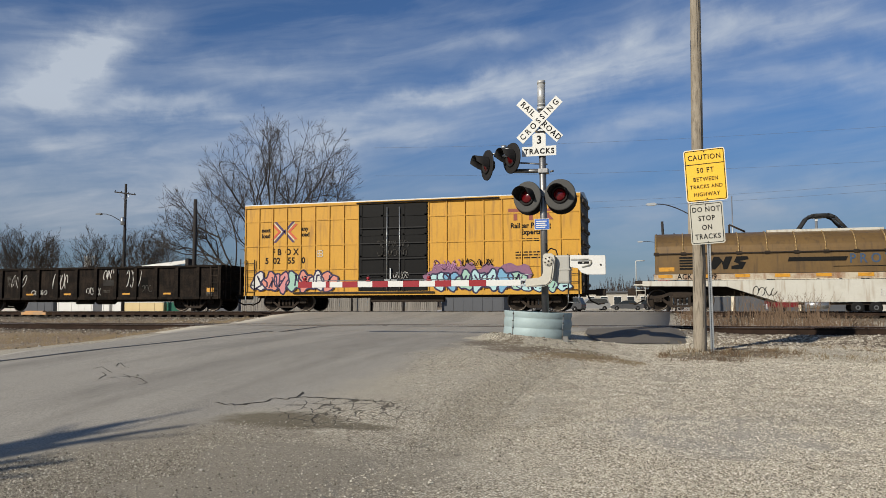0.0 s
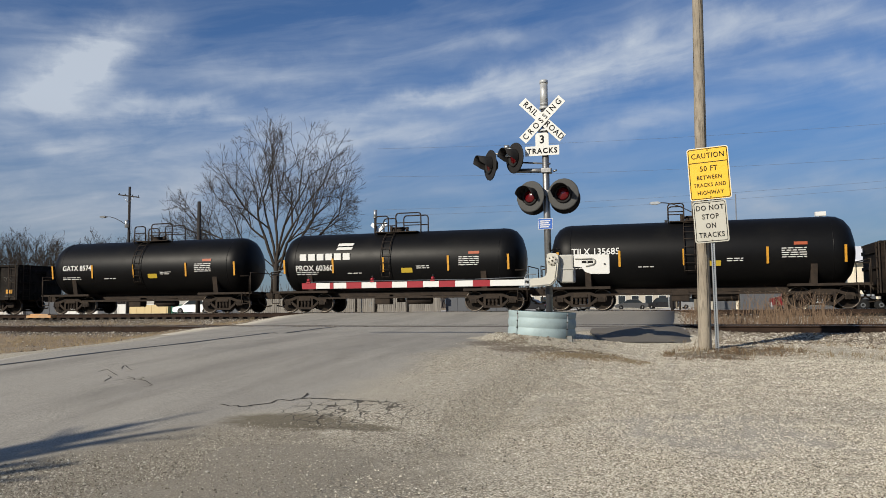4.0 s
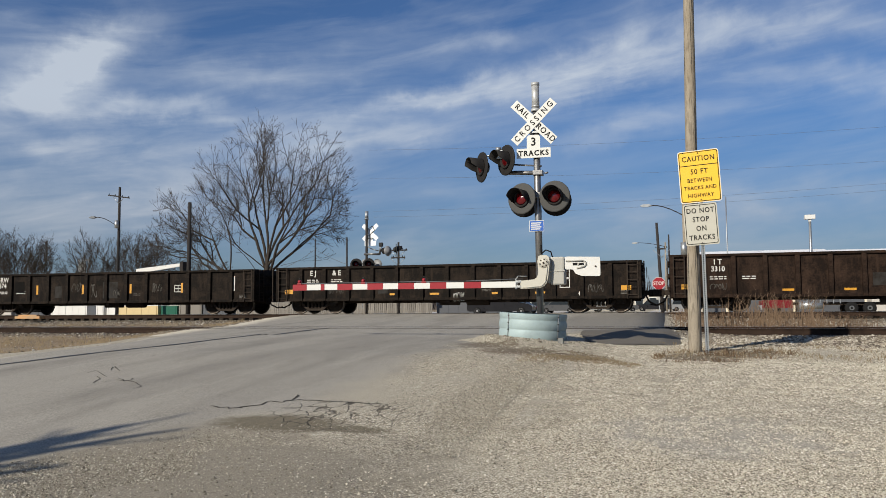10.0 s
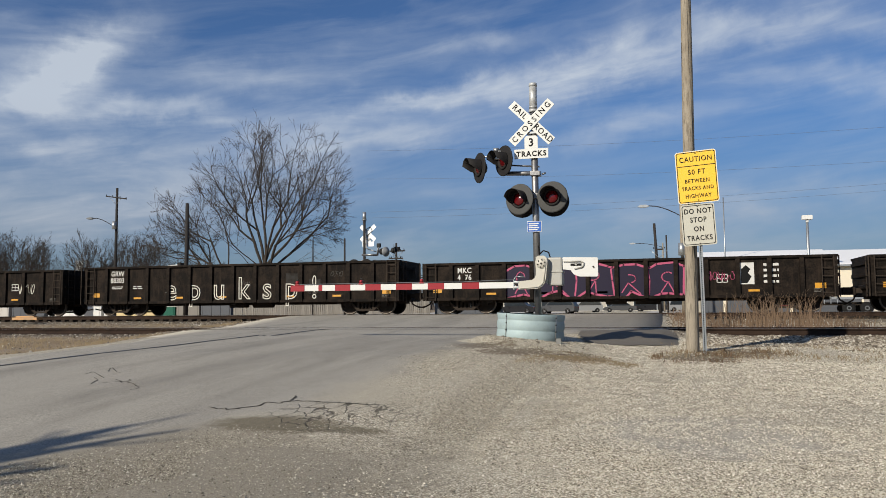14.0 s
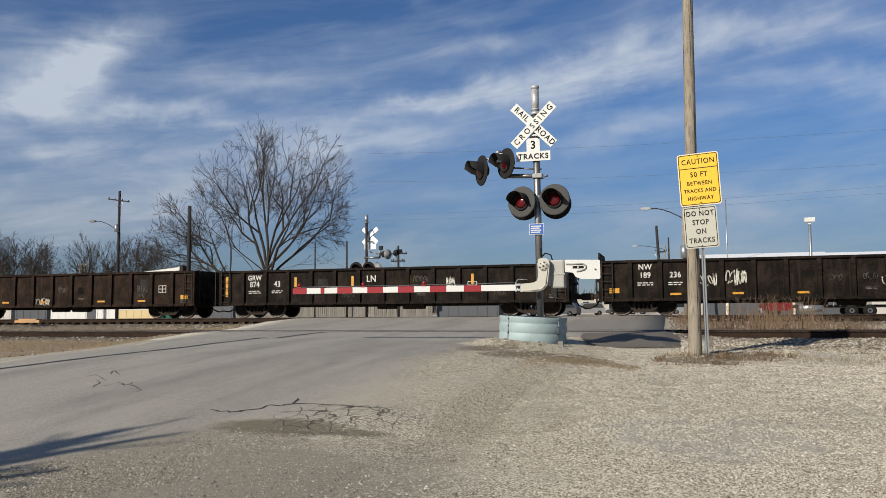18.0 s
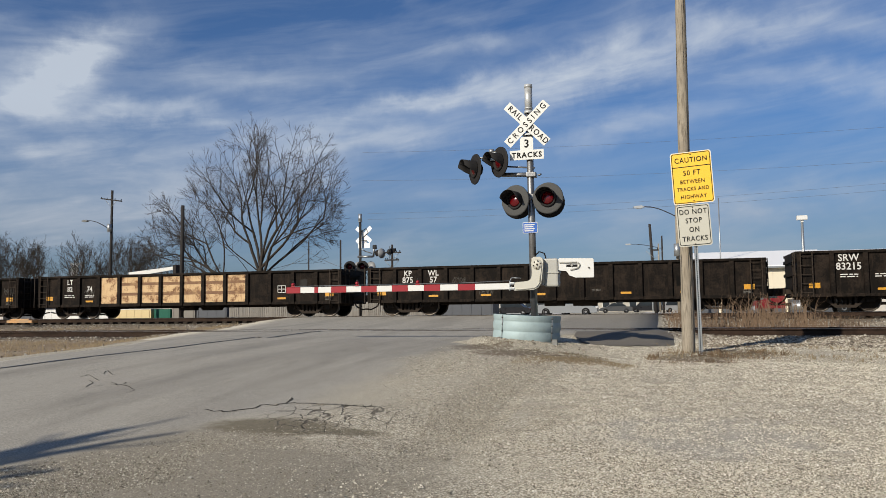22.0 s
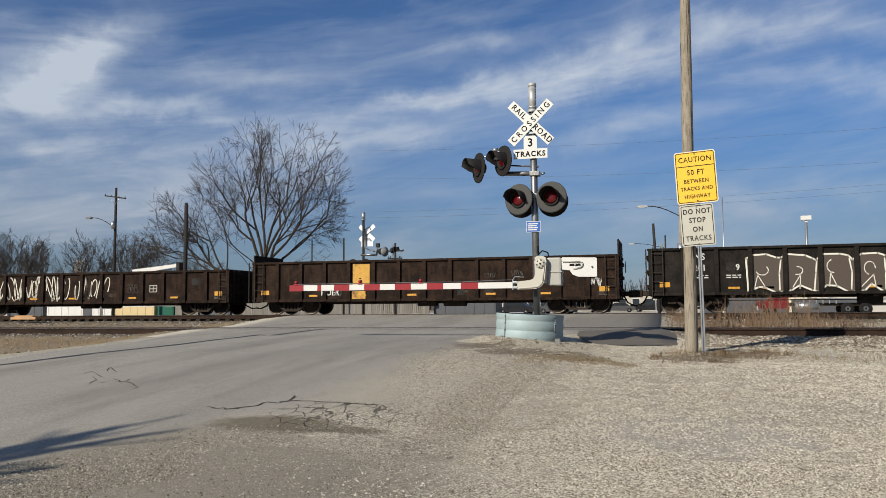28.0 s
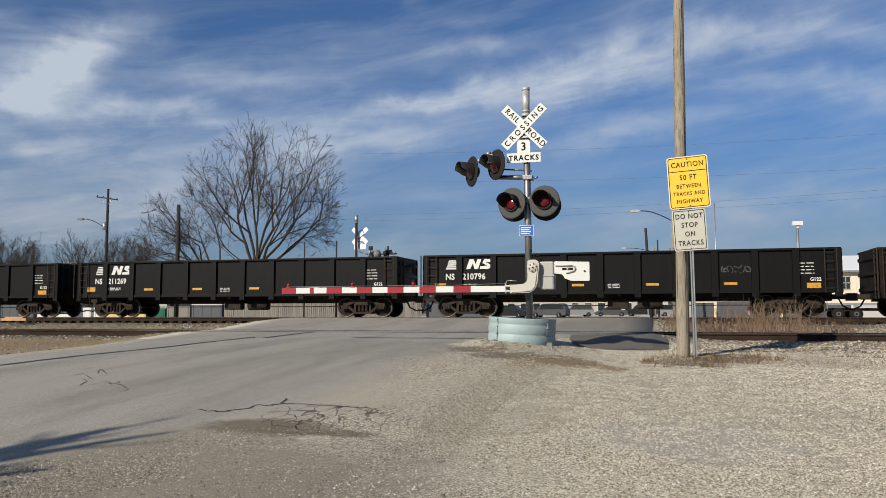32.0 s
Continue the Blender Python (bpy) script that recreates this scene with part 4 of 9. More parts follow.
def wild_strokes(car, x0, x1, z0, z1, fill, y=-1.45):
    """Interlocking sprayed shapes of broad strokes with blunt, jagged ends; fine dark seams part the strokes."""
    shapes = (((0.10, 0.05), (0.30, 0.90), (0.55, 0.40), (0.95, 0.98), (0.80, 0.30), (0.45, 0.10)), ((0.05, 0.55), (0.50, 0.70)),
              ((0.05, 0.95), (0.30, 0.10), (0.55, 0.85), (0.85, 0.55), (0.60, 0.30), (0.98, 0.02)), ((0.10, 0.70), (0.40, 0.95)),
              ((0.85, 0.95), (0.15, 0.75), (0.60, 0.55), (0.10, 0.25), (0.70, 0.05), (0.98, 0.35)), ((0.75, 0.75), (0.95, 0.25)),
              ((0.02, 0.05), (0.20, 0.60), (0.65, 0.95), (0.70, 0.45), (0.35, 0.25), (0.98, 0.12)), ((0.85, 0.95), (0.95, 0.50)),
              ((0.10, 0.95), (0.40, 0.50), (0.15, 0.10), (0.75, 0.20), (0.60, 0.80), (1.00, 0.90)))
    cells = (0, 0, 1, 1, 2, 2, 3, 3, 4)
    w, h = (x1 - x0) / 5, z1 - z0
    rnd = random.Random(77)
    body, seams = M(), M()
    for line, cell in zip(shapes, cells):
        pts = [Vector((x0 + w * (cell + 0.06 + 0.92 * u), 0, z0 + h * (0.10 + 0.80 * v))) for u, v in line]
        for k, (p, q) in enumerate(zip(pts, pts[1:])):
            d = (q - p).normalized()
            n = Vector((-d.z, 0, d.x))
            a, b = rnd.uniform(0.14, 0.20), rnd.uniform(0.15, 0.23)
            ends = (p + n * a - d * 0.13, q + n * b + d * rnd.uniform(0.06, 0.16), q - n * b + d * rnd.uniform(0.04, 0.14), p - n * a - d * 0.10)
            ring = [(e.x, min(z1, max(z0, e.z))) for e in ends][::-1]
            body.prism(ring, y - 0.0015 - 0.0003 * k, y)
            e = d * 0.02
            for side, r in ((n, a), (-n, b)):
                if rnd.random() < 0.55:
                    g, f = p + side * (r - 0.02) + e, q + side * (r - 0.02) - e
                    g.z, f.z = min(z1, max(z0, g.z)), min(z1, max(z0, f.z))
                    seams.add([g - n * 0.010, f - n * 0.010, f + n * 0.010, g + n * 0.010], [(0, 1, 2, 3)])
    part("graffiti_shape", body, fill, car, "pale yellow sprayed interlocking shapes")
    part("graffiti_outline", seams, SOOT, car, "thin dark seams between the sprayed strokes", at=(0, y - 0.006, 0))


def gondola(label, left, length=16.4, height=2.69, mat=None, bays=14, low=0.74, tabs=0.0, deep=1.535, raised=0.0, rim=0.10, stout=0.078):
    """An open freight car: floor, two sheet sides with posts outside, ends, top chord, ladders, sill and bogies."""
    mat = mat or CAR_BROWN
    car = new_car(label, left, length)
    h, inner = length / 2, deep - 0.10
    side = M()
    side.box(-h, h, -0.012, 0.012, low, height - 0.05)
    sm = shared(("side", length, low, height, mat.name), lambda: side.mesh("side_sheet", mat))
    for s in (-1, 1):
        part("side_sheet", sm, None, car, at=(0, s * inner, 0))
        c = M().box(-h - 0.03, h + 0.03, min(s * (inner - 0.02), s * (deep + 0.005)), max(s * (inner - 0.02), s * (deep + 0.005)), height - rim, height, 0.015)
        part("top_chord", c, mat, car)
        c = M().box(-h, h, min(s * (inner + 0.013), s * (deep - 0.03)), max(s * (inner + 0.013), s * (deep - 0.03)), low - 0.02, low + 0.10, 0.01)
        part("side_sill", c, mat, car)
    post = shared(("post", low, height, tabs, stout, mat.name), lambda: M().prism(
        [(-stout - 0.012, 0.0), (-stout, -0.096), (stout, -0.096), (stout + 0.012, 0.0)], low - tabs, height - rim, "xy").mesh("side_post", mat))
    for i in range(bays + 1):
        x = -h + 0.09 + (length - 0.18) * i / bays
        part("side_post", post, None, car, at=(x, -inner - 0.012, 0))
        part("side_post", post, None, car, at=pose(x, inner + 0.012, 0, 0, 0, 180))
    for s in (-1, 1):
        e = M()
        top = height + (raised if s > 0 or raised < 0.6 else raised * 0.55)
        e.box(s * (h - 0.03) - 0.03, s * (h - 0.03) + 0.03, -inner + 0.013, inner - 0.013, low, top)
        for k in range(3):
            z = low + 0.35 + k * (height - low - 0.45) / 2.4
            e.box(s * (h + 0.03) - 0.04, s * (h + 0.03) + 0.04, -inner + 0.02, inner - 0.02, z - 0.07, z + 0.07, 0.015)
        part("end_wall", e, mat, car)
        ladder("ladder", car, height - low, 5, (s * (h - 0.35) - 0.21, -deep - 0.012, low - 0.02))
        ladder("end_ladder", car, height - low, 5, pose(s * (h + 0.09), -1.25, low - 0.02, 0, 0, 90 * s))
    f = M().box(-h + 0.06, h - 0.06, -inner + 0.013, inner - 0.013, 0.98, 1.04)
    part("floor", f, UNDER, car)
    u = M().box(-h + 0.1, h - 0.1, -0.24, 0.24, min(0.66, low - 0.12), 0.98)
    for i in range(5):
        x = -h + 2.9 + (length - 5.8) * i / 4
        part("cross_beam", shared(("beam", low), lambda: M().box(-0.09, 0.09, -1.38, 1.38, low - 0.10, low + 0.02).mesh("cross_beam", UNDER)), None, car, at=(x, 0, 0))
    part("centre_sill", u, UNDER, car)
    g = M().box(-0.5, 0.35, -0.95, -0.55, 0.36, 0.72, 0.05)
    g.tube((0.7, -0.75, 0.55), (1.7, -0.75, 0.55), 0.2, n=12)
    g.path([(-h + 1.6, -0.7, 0.5), (-0.4, -0.8, 0.5)], 0.02, 5)
    g.path([(1.6, -0.8, 0.5), (h - 1.6, -0.7, 0.5)], 0.02, 5)
    part("brake_gear", g, UNDER, car)
    w = M().lathe([(0.24, -0.012), (0.27, 0.0), (0.24, 0.012)], 18, "x", (0, 0, 0))
    part("brake_wheel", w, UNDER, car, at=(h + 0.16, 0.45, height - 0.45))
    for s in (-1, 1):
        bogie(car, s * (h - 1.75))
    return car


RUST_BAND = surface("bare brown rust", (0.16, 0.085, 0.045), 0.85, vary=0.5, scale=3, dirt=(0.32, 0.20, 0.10), dirt_at=(0.5, 0.65))
GRAFFITI_WHITE = surface("chalky white spray paint", (0.62, 0.60, 0.53), 0.75, vary=0.25, scale=5, spec=0.2, dirt=(0.34, 0.32, 0.27), dirt_at=(0.5, 0.75))
FADED = surface("dull grey overpaint", (0.030, 0.0285, 0.027), 0.8, vary=0.5, scale=3, spec=0.1, dirt=(0.016, 0.013, 0.011))
SOOT = surface("sooty black overpaint", (0.005, 0.0045, 0.004), 0.8, vary=0.4, scale=3, spec=0.08)
OLD_CHALK = surface("faint old chalk and stencil", (0.12, 0.115, 0.105), 0.9, vary=0.4, scale=5, spec=0.1, dirt=(0.03, 0.026, 0.022), dirt_at=(0.45, 0.6))


def amber_row(car, h, low, spots, z=None, w=0.42, square=True):
    for u in spots:
        plate(car, -h + 2 * h * u, (z or low + 0.26), w, 0.085, AMBER)
    if square:
        plate(car, -h + 0.62, low + 0.42, 0.40, 0.20, AMBER)
        plate(car, h - 0.62, low + 0.42, 0.40, 0.20, AMBER)


def old_gondola(left, length, height, mat, marks=(), label="weathered dark brown open gondola car with side posts", seed=0, raised=0.0, low=0.60, bays=14, spots=(0.17, 0.3, 0.5, 0.68, 0.84),
                frame_at=0.9, square=True):
    car = gondola(label, left, length, height, mat, bays, low, 0.0, raised=raised)
    h = length / 2
    bay = (length - 0.18) / bays

    def middle(u):
        """The middle of the bay between two posts nearest to that share of the length."""
        return -h + 0.09 + bay * (min(bays - 1, max(0, round((u * length - 0.09) / bay - 0.5))) + 0.5)

    amber_row(car, h, low, [(middle(u) + h) / length for u in spots], square=square)
    for text, u, z, size in marks:
        words(car, text, middle(u), z, size, fit=bay - 0.22)
    if marks:
        z = min(k[2] for k in marks) - 0.30
        first = marks[0][1]
        bars(car, middle(first), z, 0.62, 2, seed=seed)
        bars(car, middle(first) + bay, z, 0.55, 2, seed=seed + 1)
    if frame_at:
        frame_mark(car, middle(frame_at), height - 0.85)
    # painted-over patches, faint old strokes and scraped bright spots
    rnd = random.Random(seed * 7 + 3)
    for k in range(2):
        x, z, w, q = middle(rnd.uniform(0.2, 0.95)) + rnd.uniform(-0.15, 0.15), rnd.uniform(low + 0.5, height - 0.55), rnd.uniform(0.16, 0.34), rnd.uniform(0.14, 0.30)
        part("painted_patch", M().prism([(x - w, z - q), (x + w, z - q * rnd.uniform(0.85, 1.1)), (x + w * rnd.uniform(0.85, 1.05), z + q), (x - w, z + q * rnd.uniform(0.85, 1.1))], -1.4495, -1.446), rnd.choice((FADED, FADED, SOOT)), car, "patch of newer dull paint")
    for k in range(3):
        tag(car, middle(rnd.uniform(0.1, 0.97)), rnd.uniform(low + 0.35, height - 0.5), rnd.uniform(0.4, 0.7), rnd.uniform(0.2, 0.5), seed * 5 + k, OLD_CHALK, rnd.randint(3, 6), 0.022, -1.4505)
    bars(car, middle(0.62), low + 0.42, 0.4, 2, OLD_CHALK, seed=seed + 4, height=0.028, step=0.06)
    bars(car, middle(0.93), low + 0.30, 0.35, 3, OLD_CHALK, seed=seed + 6, height=0.028, step=0.06)
    return car


def boxcar():
    L, H, W = 15.62, 4.92, 1.53
    car = new_car("yellow ribbed boxcar with dark sliding door and graffiti", -19.24, L)
    h, lo, inner = L / 2, 0.78, 1.47
    d0, d1 = -h + L * 0.368, -h + L * 0.575
    for s in (-1, 1):
        for a, b, nm in ((-h, d0, "side_panel"), (d1, h, "side_panel")):
            part(nm, M().box(a, b, min(s * inner, s * (inner - 0.05)), max(s * inner, s * (inner - 0.05)), lo, H), BOX_YELLOW, car)
        for a, b, k in ((-h, d0, 8), (d1, h, 8)):
            for i in range(k + 1):
                x = a + 0.03 + (b - a - 0.06) * i / k
                part("side_rib", shared("boxrib", lambda: M().prism([(-0.035, 0), (-0.02, -0.05), (0.02, -0.05), (0.035, 0)], lo + 0.04, H - 0.10, "xy").mesh("side_rib", BOX_YELLOW)),
                     None, car, at=pose(x, s * inner, 0, 0, 0, 0 if s < 0 else 180))
            for z in (1.92, 3.02, 4.17):
                part("side_belt", M().box(a + 0.05, b - 0.05, min(s * inner, s * (inner + 0.028)), max(s * inner, s * (inner + 0.028)), z - 0.03, z + 0.03), BOX_YELLOW, car)
        part("side_sill", M().box(-h, h, min(s * inner, s * W), max(s * inner, s * W), lo - 0.06, lo + 0.12), BOX_YELLOW, car)
        part("eave", M().box(-h, h, min(s * inner, s * W), max(s * inner, s * W), H - 0.12, H), BOX_YELLOW, car)
        # plug door
        door = part("sliding_door", M().box(d0 + 0.02, d1 - 0.02, min(s * (inner - 0.04), s * (inner + 0.03)), max(s * (inner - 0.04), s * (inner + 0.03)), lo + 0.12, H - 0.13), CAR_BLACK, car, "black sliding plug door")
        y = s * (inner + 0.055)
        for i in range(4):
            x = d0 + 0.10 + (d1 - d0 - 0.2) * i / 3
            part("door_post", M().box(x - 0.05, x + 0.05, min(y, s * inner), max(y, s * inner), lo + 0.15, H - 0.16), CAR_BLACK, door)
        for z in (1.55, 2.45, 3.4, 4.25):
            part("door_belt", M().box(d0 + 0.05, d1 - 0.05, min(y, s * inner), max(y, s * inner), z - 0.035, z + 0.035), CAR_BLACK, door)
        for x in (d0 + (d1 - d0) * 0.42, d0 + (d1 - d0) * 0.60):
            part("lock_bar", M().tube((x, s * (inner + 0.09), lo + 0.2), (x, s * (inner + 0.09), H - 0.3), 0.022, n=8), GALV, door)
        part("door_handle", M().box(d0 + 1.25, d0 + 1.85, min(y, s * (inner + 0.12)), max(y, s * (inner + 0.12)), 1.35, 1.42).box(d0 + 1.5, d0 + 1.56, min(y, s * (inner + 0.12)), max(y, s * (inner + 0.12)), 1.1, 1.9), GALV, door)
        part("door_track", M().box(d0 - 3.2, d1 + 0.3, min(s * W, s * (W + 0.06)), max(s * W, s * (W + 0.06)), lo + 0.02, lo + 0.10), UNDER, car)
        part("door_track", M().box(d0 - 0.1, d1 + 3.2, min(s * W, s * (W + 0.05)), max(s * W, s * (W + 0.05)), H - 0.11, H - 0.04), CAR_BROWN, car)
    roof = M().prism([(-1.53, H), (-1.53, H + 0.04), (0, H + 0.22), (1.53, H + 0.04), (1.53, H)], -h, h, "yz")
    for i in range(13):
        x = -h + 0.3 + (L - 0.6) * i / 12
        roof.prism([(-1.5, H + 0.045), (0, H + 0.255), (1.5, H + 0.045), (0, H + 0.2)], x - 0.04, x + 0.04, "yz")
    part("roof", roof, GALV, car, "dull metal roof")
    part("floor", M().box(-h + 0.05, h - 0.05, -1.4, 1.4, 0.98, 1.06), UNDER, car)
    part("centre_sill", M().box(-h, h, -0.24, 0.24, 0.62, 0.98).box(-1.6, 1.8, -1.2, -0.9, 0.42, 0.8, 0.04), UNDER, car)
    for s in (-1, 1):
        e = M().box(s * (h - 0.04) - 0.03, s * (h - 0.04) + 0.03, -1.42, 1.42, lo, H)
        part("end_wall", e, BOX_END, car, "dull brown corrugated end wall")
        for k in range(7):
            z = lo + 0.35 + k * 0.58
            part("end_rib", M().prism([(-1.4, z - 0.16), (-1.4, z + 0.16), (1.4, z + 0.16), (1.4, z - 0.16)], s * (h - 0.02), s * (h + 0.02), "yz")
                 .tube((s * (h + 0.015), -1.4, z), (s * (h + 0.015), 1.4, z), 0.09, n=8), BOX_END, car)
        ladder("ladder", car, 1.65, 5, (s * (h - 0.33) - 0.22, -W - 0.02, lo - 0.04), 0.44, "dark side ladder")
        ladder("end_ladder", car, 1.65, 5, pose(s * (h + 0.12), -1.2, lo, 0, 0, 90 * s), 0.44)
        st = M().path([(-0.22, 0, 0.05), (-0.22, 0, -0.3), (0.22, 0, -0.3), (0.22, 0, 0.05)], 0.018, 5)
        part("sill_step", st, GALV, car, at=(s * (h - 0.33), -W - 0.02, lo - 0.1))
        bogie(car, s * (h - 1.95))
    for k in range(1, 5):
        part("door_rib", M().box(d0 + 0.06, d1 - 0.06, -1.575, -1.545, 0.95 + k * 0.68, 1.00 + k * 0.68, 0.008), CABLE_BOX, car)
    y = -inner - 0.008
    # emblem: two crossing arrows in red, purple and white
    ex, ez = -h + L * 0.13, 3.67
    purple, red = paint("faded purple emblem", (0.055, 0.04, 0.10)), paint("faded red emblem", (0.46, 0.085, 0.05))
    for k, (mt, dx) in enumerate(((purple, 0.0), (WORN_WHITE, 0.15), (red, 0.24))):
        m = M()
        for s in (-1, 1):
            wd = 0.13 if mt is not WORN_WHITE else 0.05
            for v in (-1, 1):
                m.prism([(ex + s * (dx - 0.06), ez), (ex + s * (dx - 0.06 + wd), ez), (ex + s * (0.42 + dx * 0.55 + wd), ez + v * (0.5 - dx * 0.6)), (ex + s * (0.42 + dx * 0.55), ez + v * (0.5 - dx * 0.6))], y - 0.003 - 0.001 * k, y)
        part("emblem", m, mt, car, "crossed-arrow emblem in red, white and purple")
    words(car, "next\nload", -h + L * 0.070, 3.62, 0.27, SIGN_BLACK, y, thick=0.010)
    words(car, "any\nroad", -h + L * 0.196, 3.65, 0.27, SIGN_BLACK, y, thick=0.010)
    words(car, "F B", -h + L * 0.105, 2.72, 0.40, SIGN_BLACK, y, thick=0.010)
    words(car, "O X", -h + L * 0.155, 2.72, 0.40, SIGN_BLACK, y, thick=0.010)
    words(car, "5  02", -h + L * 0.093, 2.32, 0.40, SIGN_BLACK, y, thick=0.010)
    words(car, "55   0", -h + L * 0.17, 2.32, 0.40, SIGN_BLACK, y, thick=0.010)
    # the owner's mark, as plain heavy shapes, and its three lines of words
    m = M()
    bx = -h + L * 0.865
    m.box(bx - 0.95, bx - 0.33, y - 0.003, y, 4.22, 4.36).box(bx - 0.72, bx - 0.56, y - 0.003, y, 3.85, 4.22)
    m.box(bx - 0.29, bx + 0.33, y - 0.003, y, 4.22, 4.36).box(bx - 0.06, bx + 0.10, y - 0.003, y, 3.85, 4.22)
    m.prism([(bx + 0.36, 3.85), (bx + 0.56, 3.85), (bx + 0.98, 4.36), (bx + 0.78, 4.36)], y - 0.003, y)
    m.prism([(bx + 0.78, 3.85), (bx + 0.98, 3.85), (bx + 0.56, 4.36), (bx + 0.36, 4.36)], y - 0.0045, y)
    part("emblem", m, BOX_RED, car, "heavy rust-red owner's mark")
    words(car, "Railcar Pooling", bx, 3.62, 0.30, SIGN_BLACK, y, thick=0.010)
    words(car, "Experts", bx, 3.34, 0.30, SIGN_BLACK, y, thick=0.010)
    bars(car, bx, 3.02, 0.7, 1, SIGN_BLACK, y, 0.12)
    bars(car, bx, 2.5, 1.3, 3, SIGN_BLACK, y, 0.05, 0.12, 4)
    frame_mark(car, -h + L * 0.245, 2.62, 0.3, 0.3, y)
    pink, mint, blue, cyan, salmon = (paint("pink spray paint", (0.48, 0.20, 0.21)), paint("mint spray paint", (0.26, 0.42, 0.35)), paint("blue spray paint", (0.14, 0.30, 0.44)),
                                      paint("pale cyan spray paint", (0.33, 0.50, 0.52)), paint("salmon spray paint", (0.50, 0.20, 0.16)))
    dark = paint("dark outline spray paint", (0.03, 0.025, 0.06))
    blob_letters(car, -h + 0.5, -h + 4.6, 0.80, 1.92, 7, 3, [pink, mint, salmon, WORN_WHITE, salmon], dark, y - 0.052, pen=0.075, fat=0.66)
    haze = paint("mauve spray haze", (0.20, 0.10, 0.16))
    blob_letters(car, d1 + 0.15, h - 2.3, 0.95, 2.15, 6, 12, [haze], haze, y - 0.046, pen=0.03, fat=0.8)
    blob_letters(car, d1 + 0.25, h - 2.4, 0.80, 1.85, 7, 8, [cyan, blue, mint, cyan], dark, y - 0.052, pen=0.07, fat=0.66)
    blob_letters(car, h - 2.6, h - 0.45, 0.80, 1.35, 4, 5, [cyan, mint, cyan], dark, y - 0.054)
    tag(car, (d0 + d1) / 2, 3.0, 1.5, 0.35, 4, OLD_CHALK, 7, 0.02, -1.56)
    tag(car, (d0 + d1) / 2, 2.6, 1.4, 0.3, 6, OLD_CHALK, 6, 0.02, -1.56)
    tag(car, (d0 + d1) / 2 + 0.4, 1.6, 0.7, 0.35, 9, WORN_WHITE, 5, 0.02, -1.56)
    tag(car, d1 + 0.9, 2.0, 1.3, 0.5, 14, paint("mauve spray paint", (0.35, 0.16, 0.30)), 4, 0.05, y - 0.06)
    tag(car, h - 4.4, 2.1, 1.4, 0.35, 17, SIGN_BLACK, 5, 0.035, y - 0.06)
    return car


# both end walls are a darker brown than the yellow sides
BOX_END = surface("dull grey-brown end wall", (0.075, 0.058, 0.042), 0.7, vary=0.3, dirt=(0.045, 0.035, 0.028), scale=1.6, spec=0.2)
# the hood's bands are a lighter tan than the hood itself
HOOD_BAND = surface("lighter tan hood band", (0.30, 0.20, 0.085), 0.38, 0.3, vary=0.3, scale=4, spec=0.5)
RUSTY_BAND = surface("rust-stained pale band", (0.42, 0.37, 0.28), 0.7, dirt=(0.22, 0.12, 0.06), dirt_at=(0.45, 0.62), scale=2.2, vary=0.2, streak=(0.20, 0.09, 0.04), streak_scale=3.0)


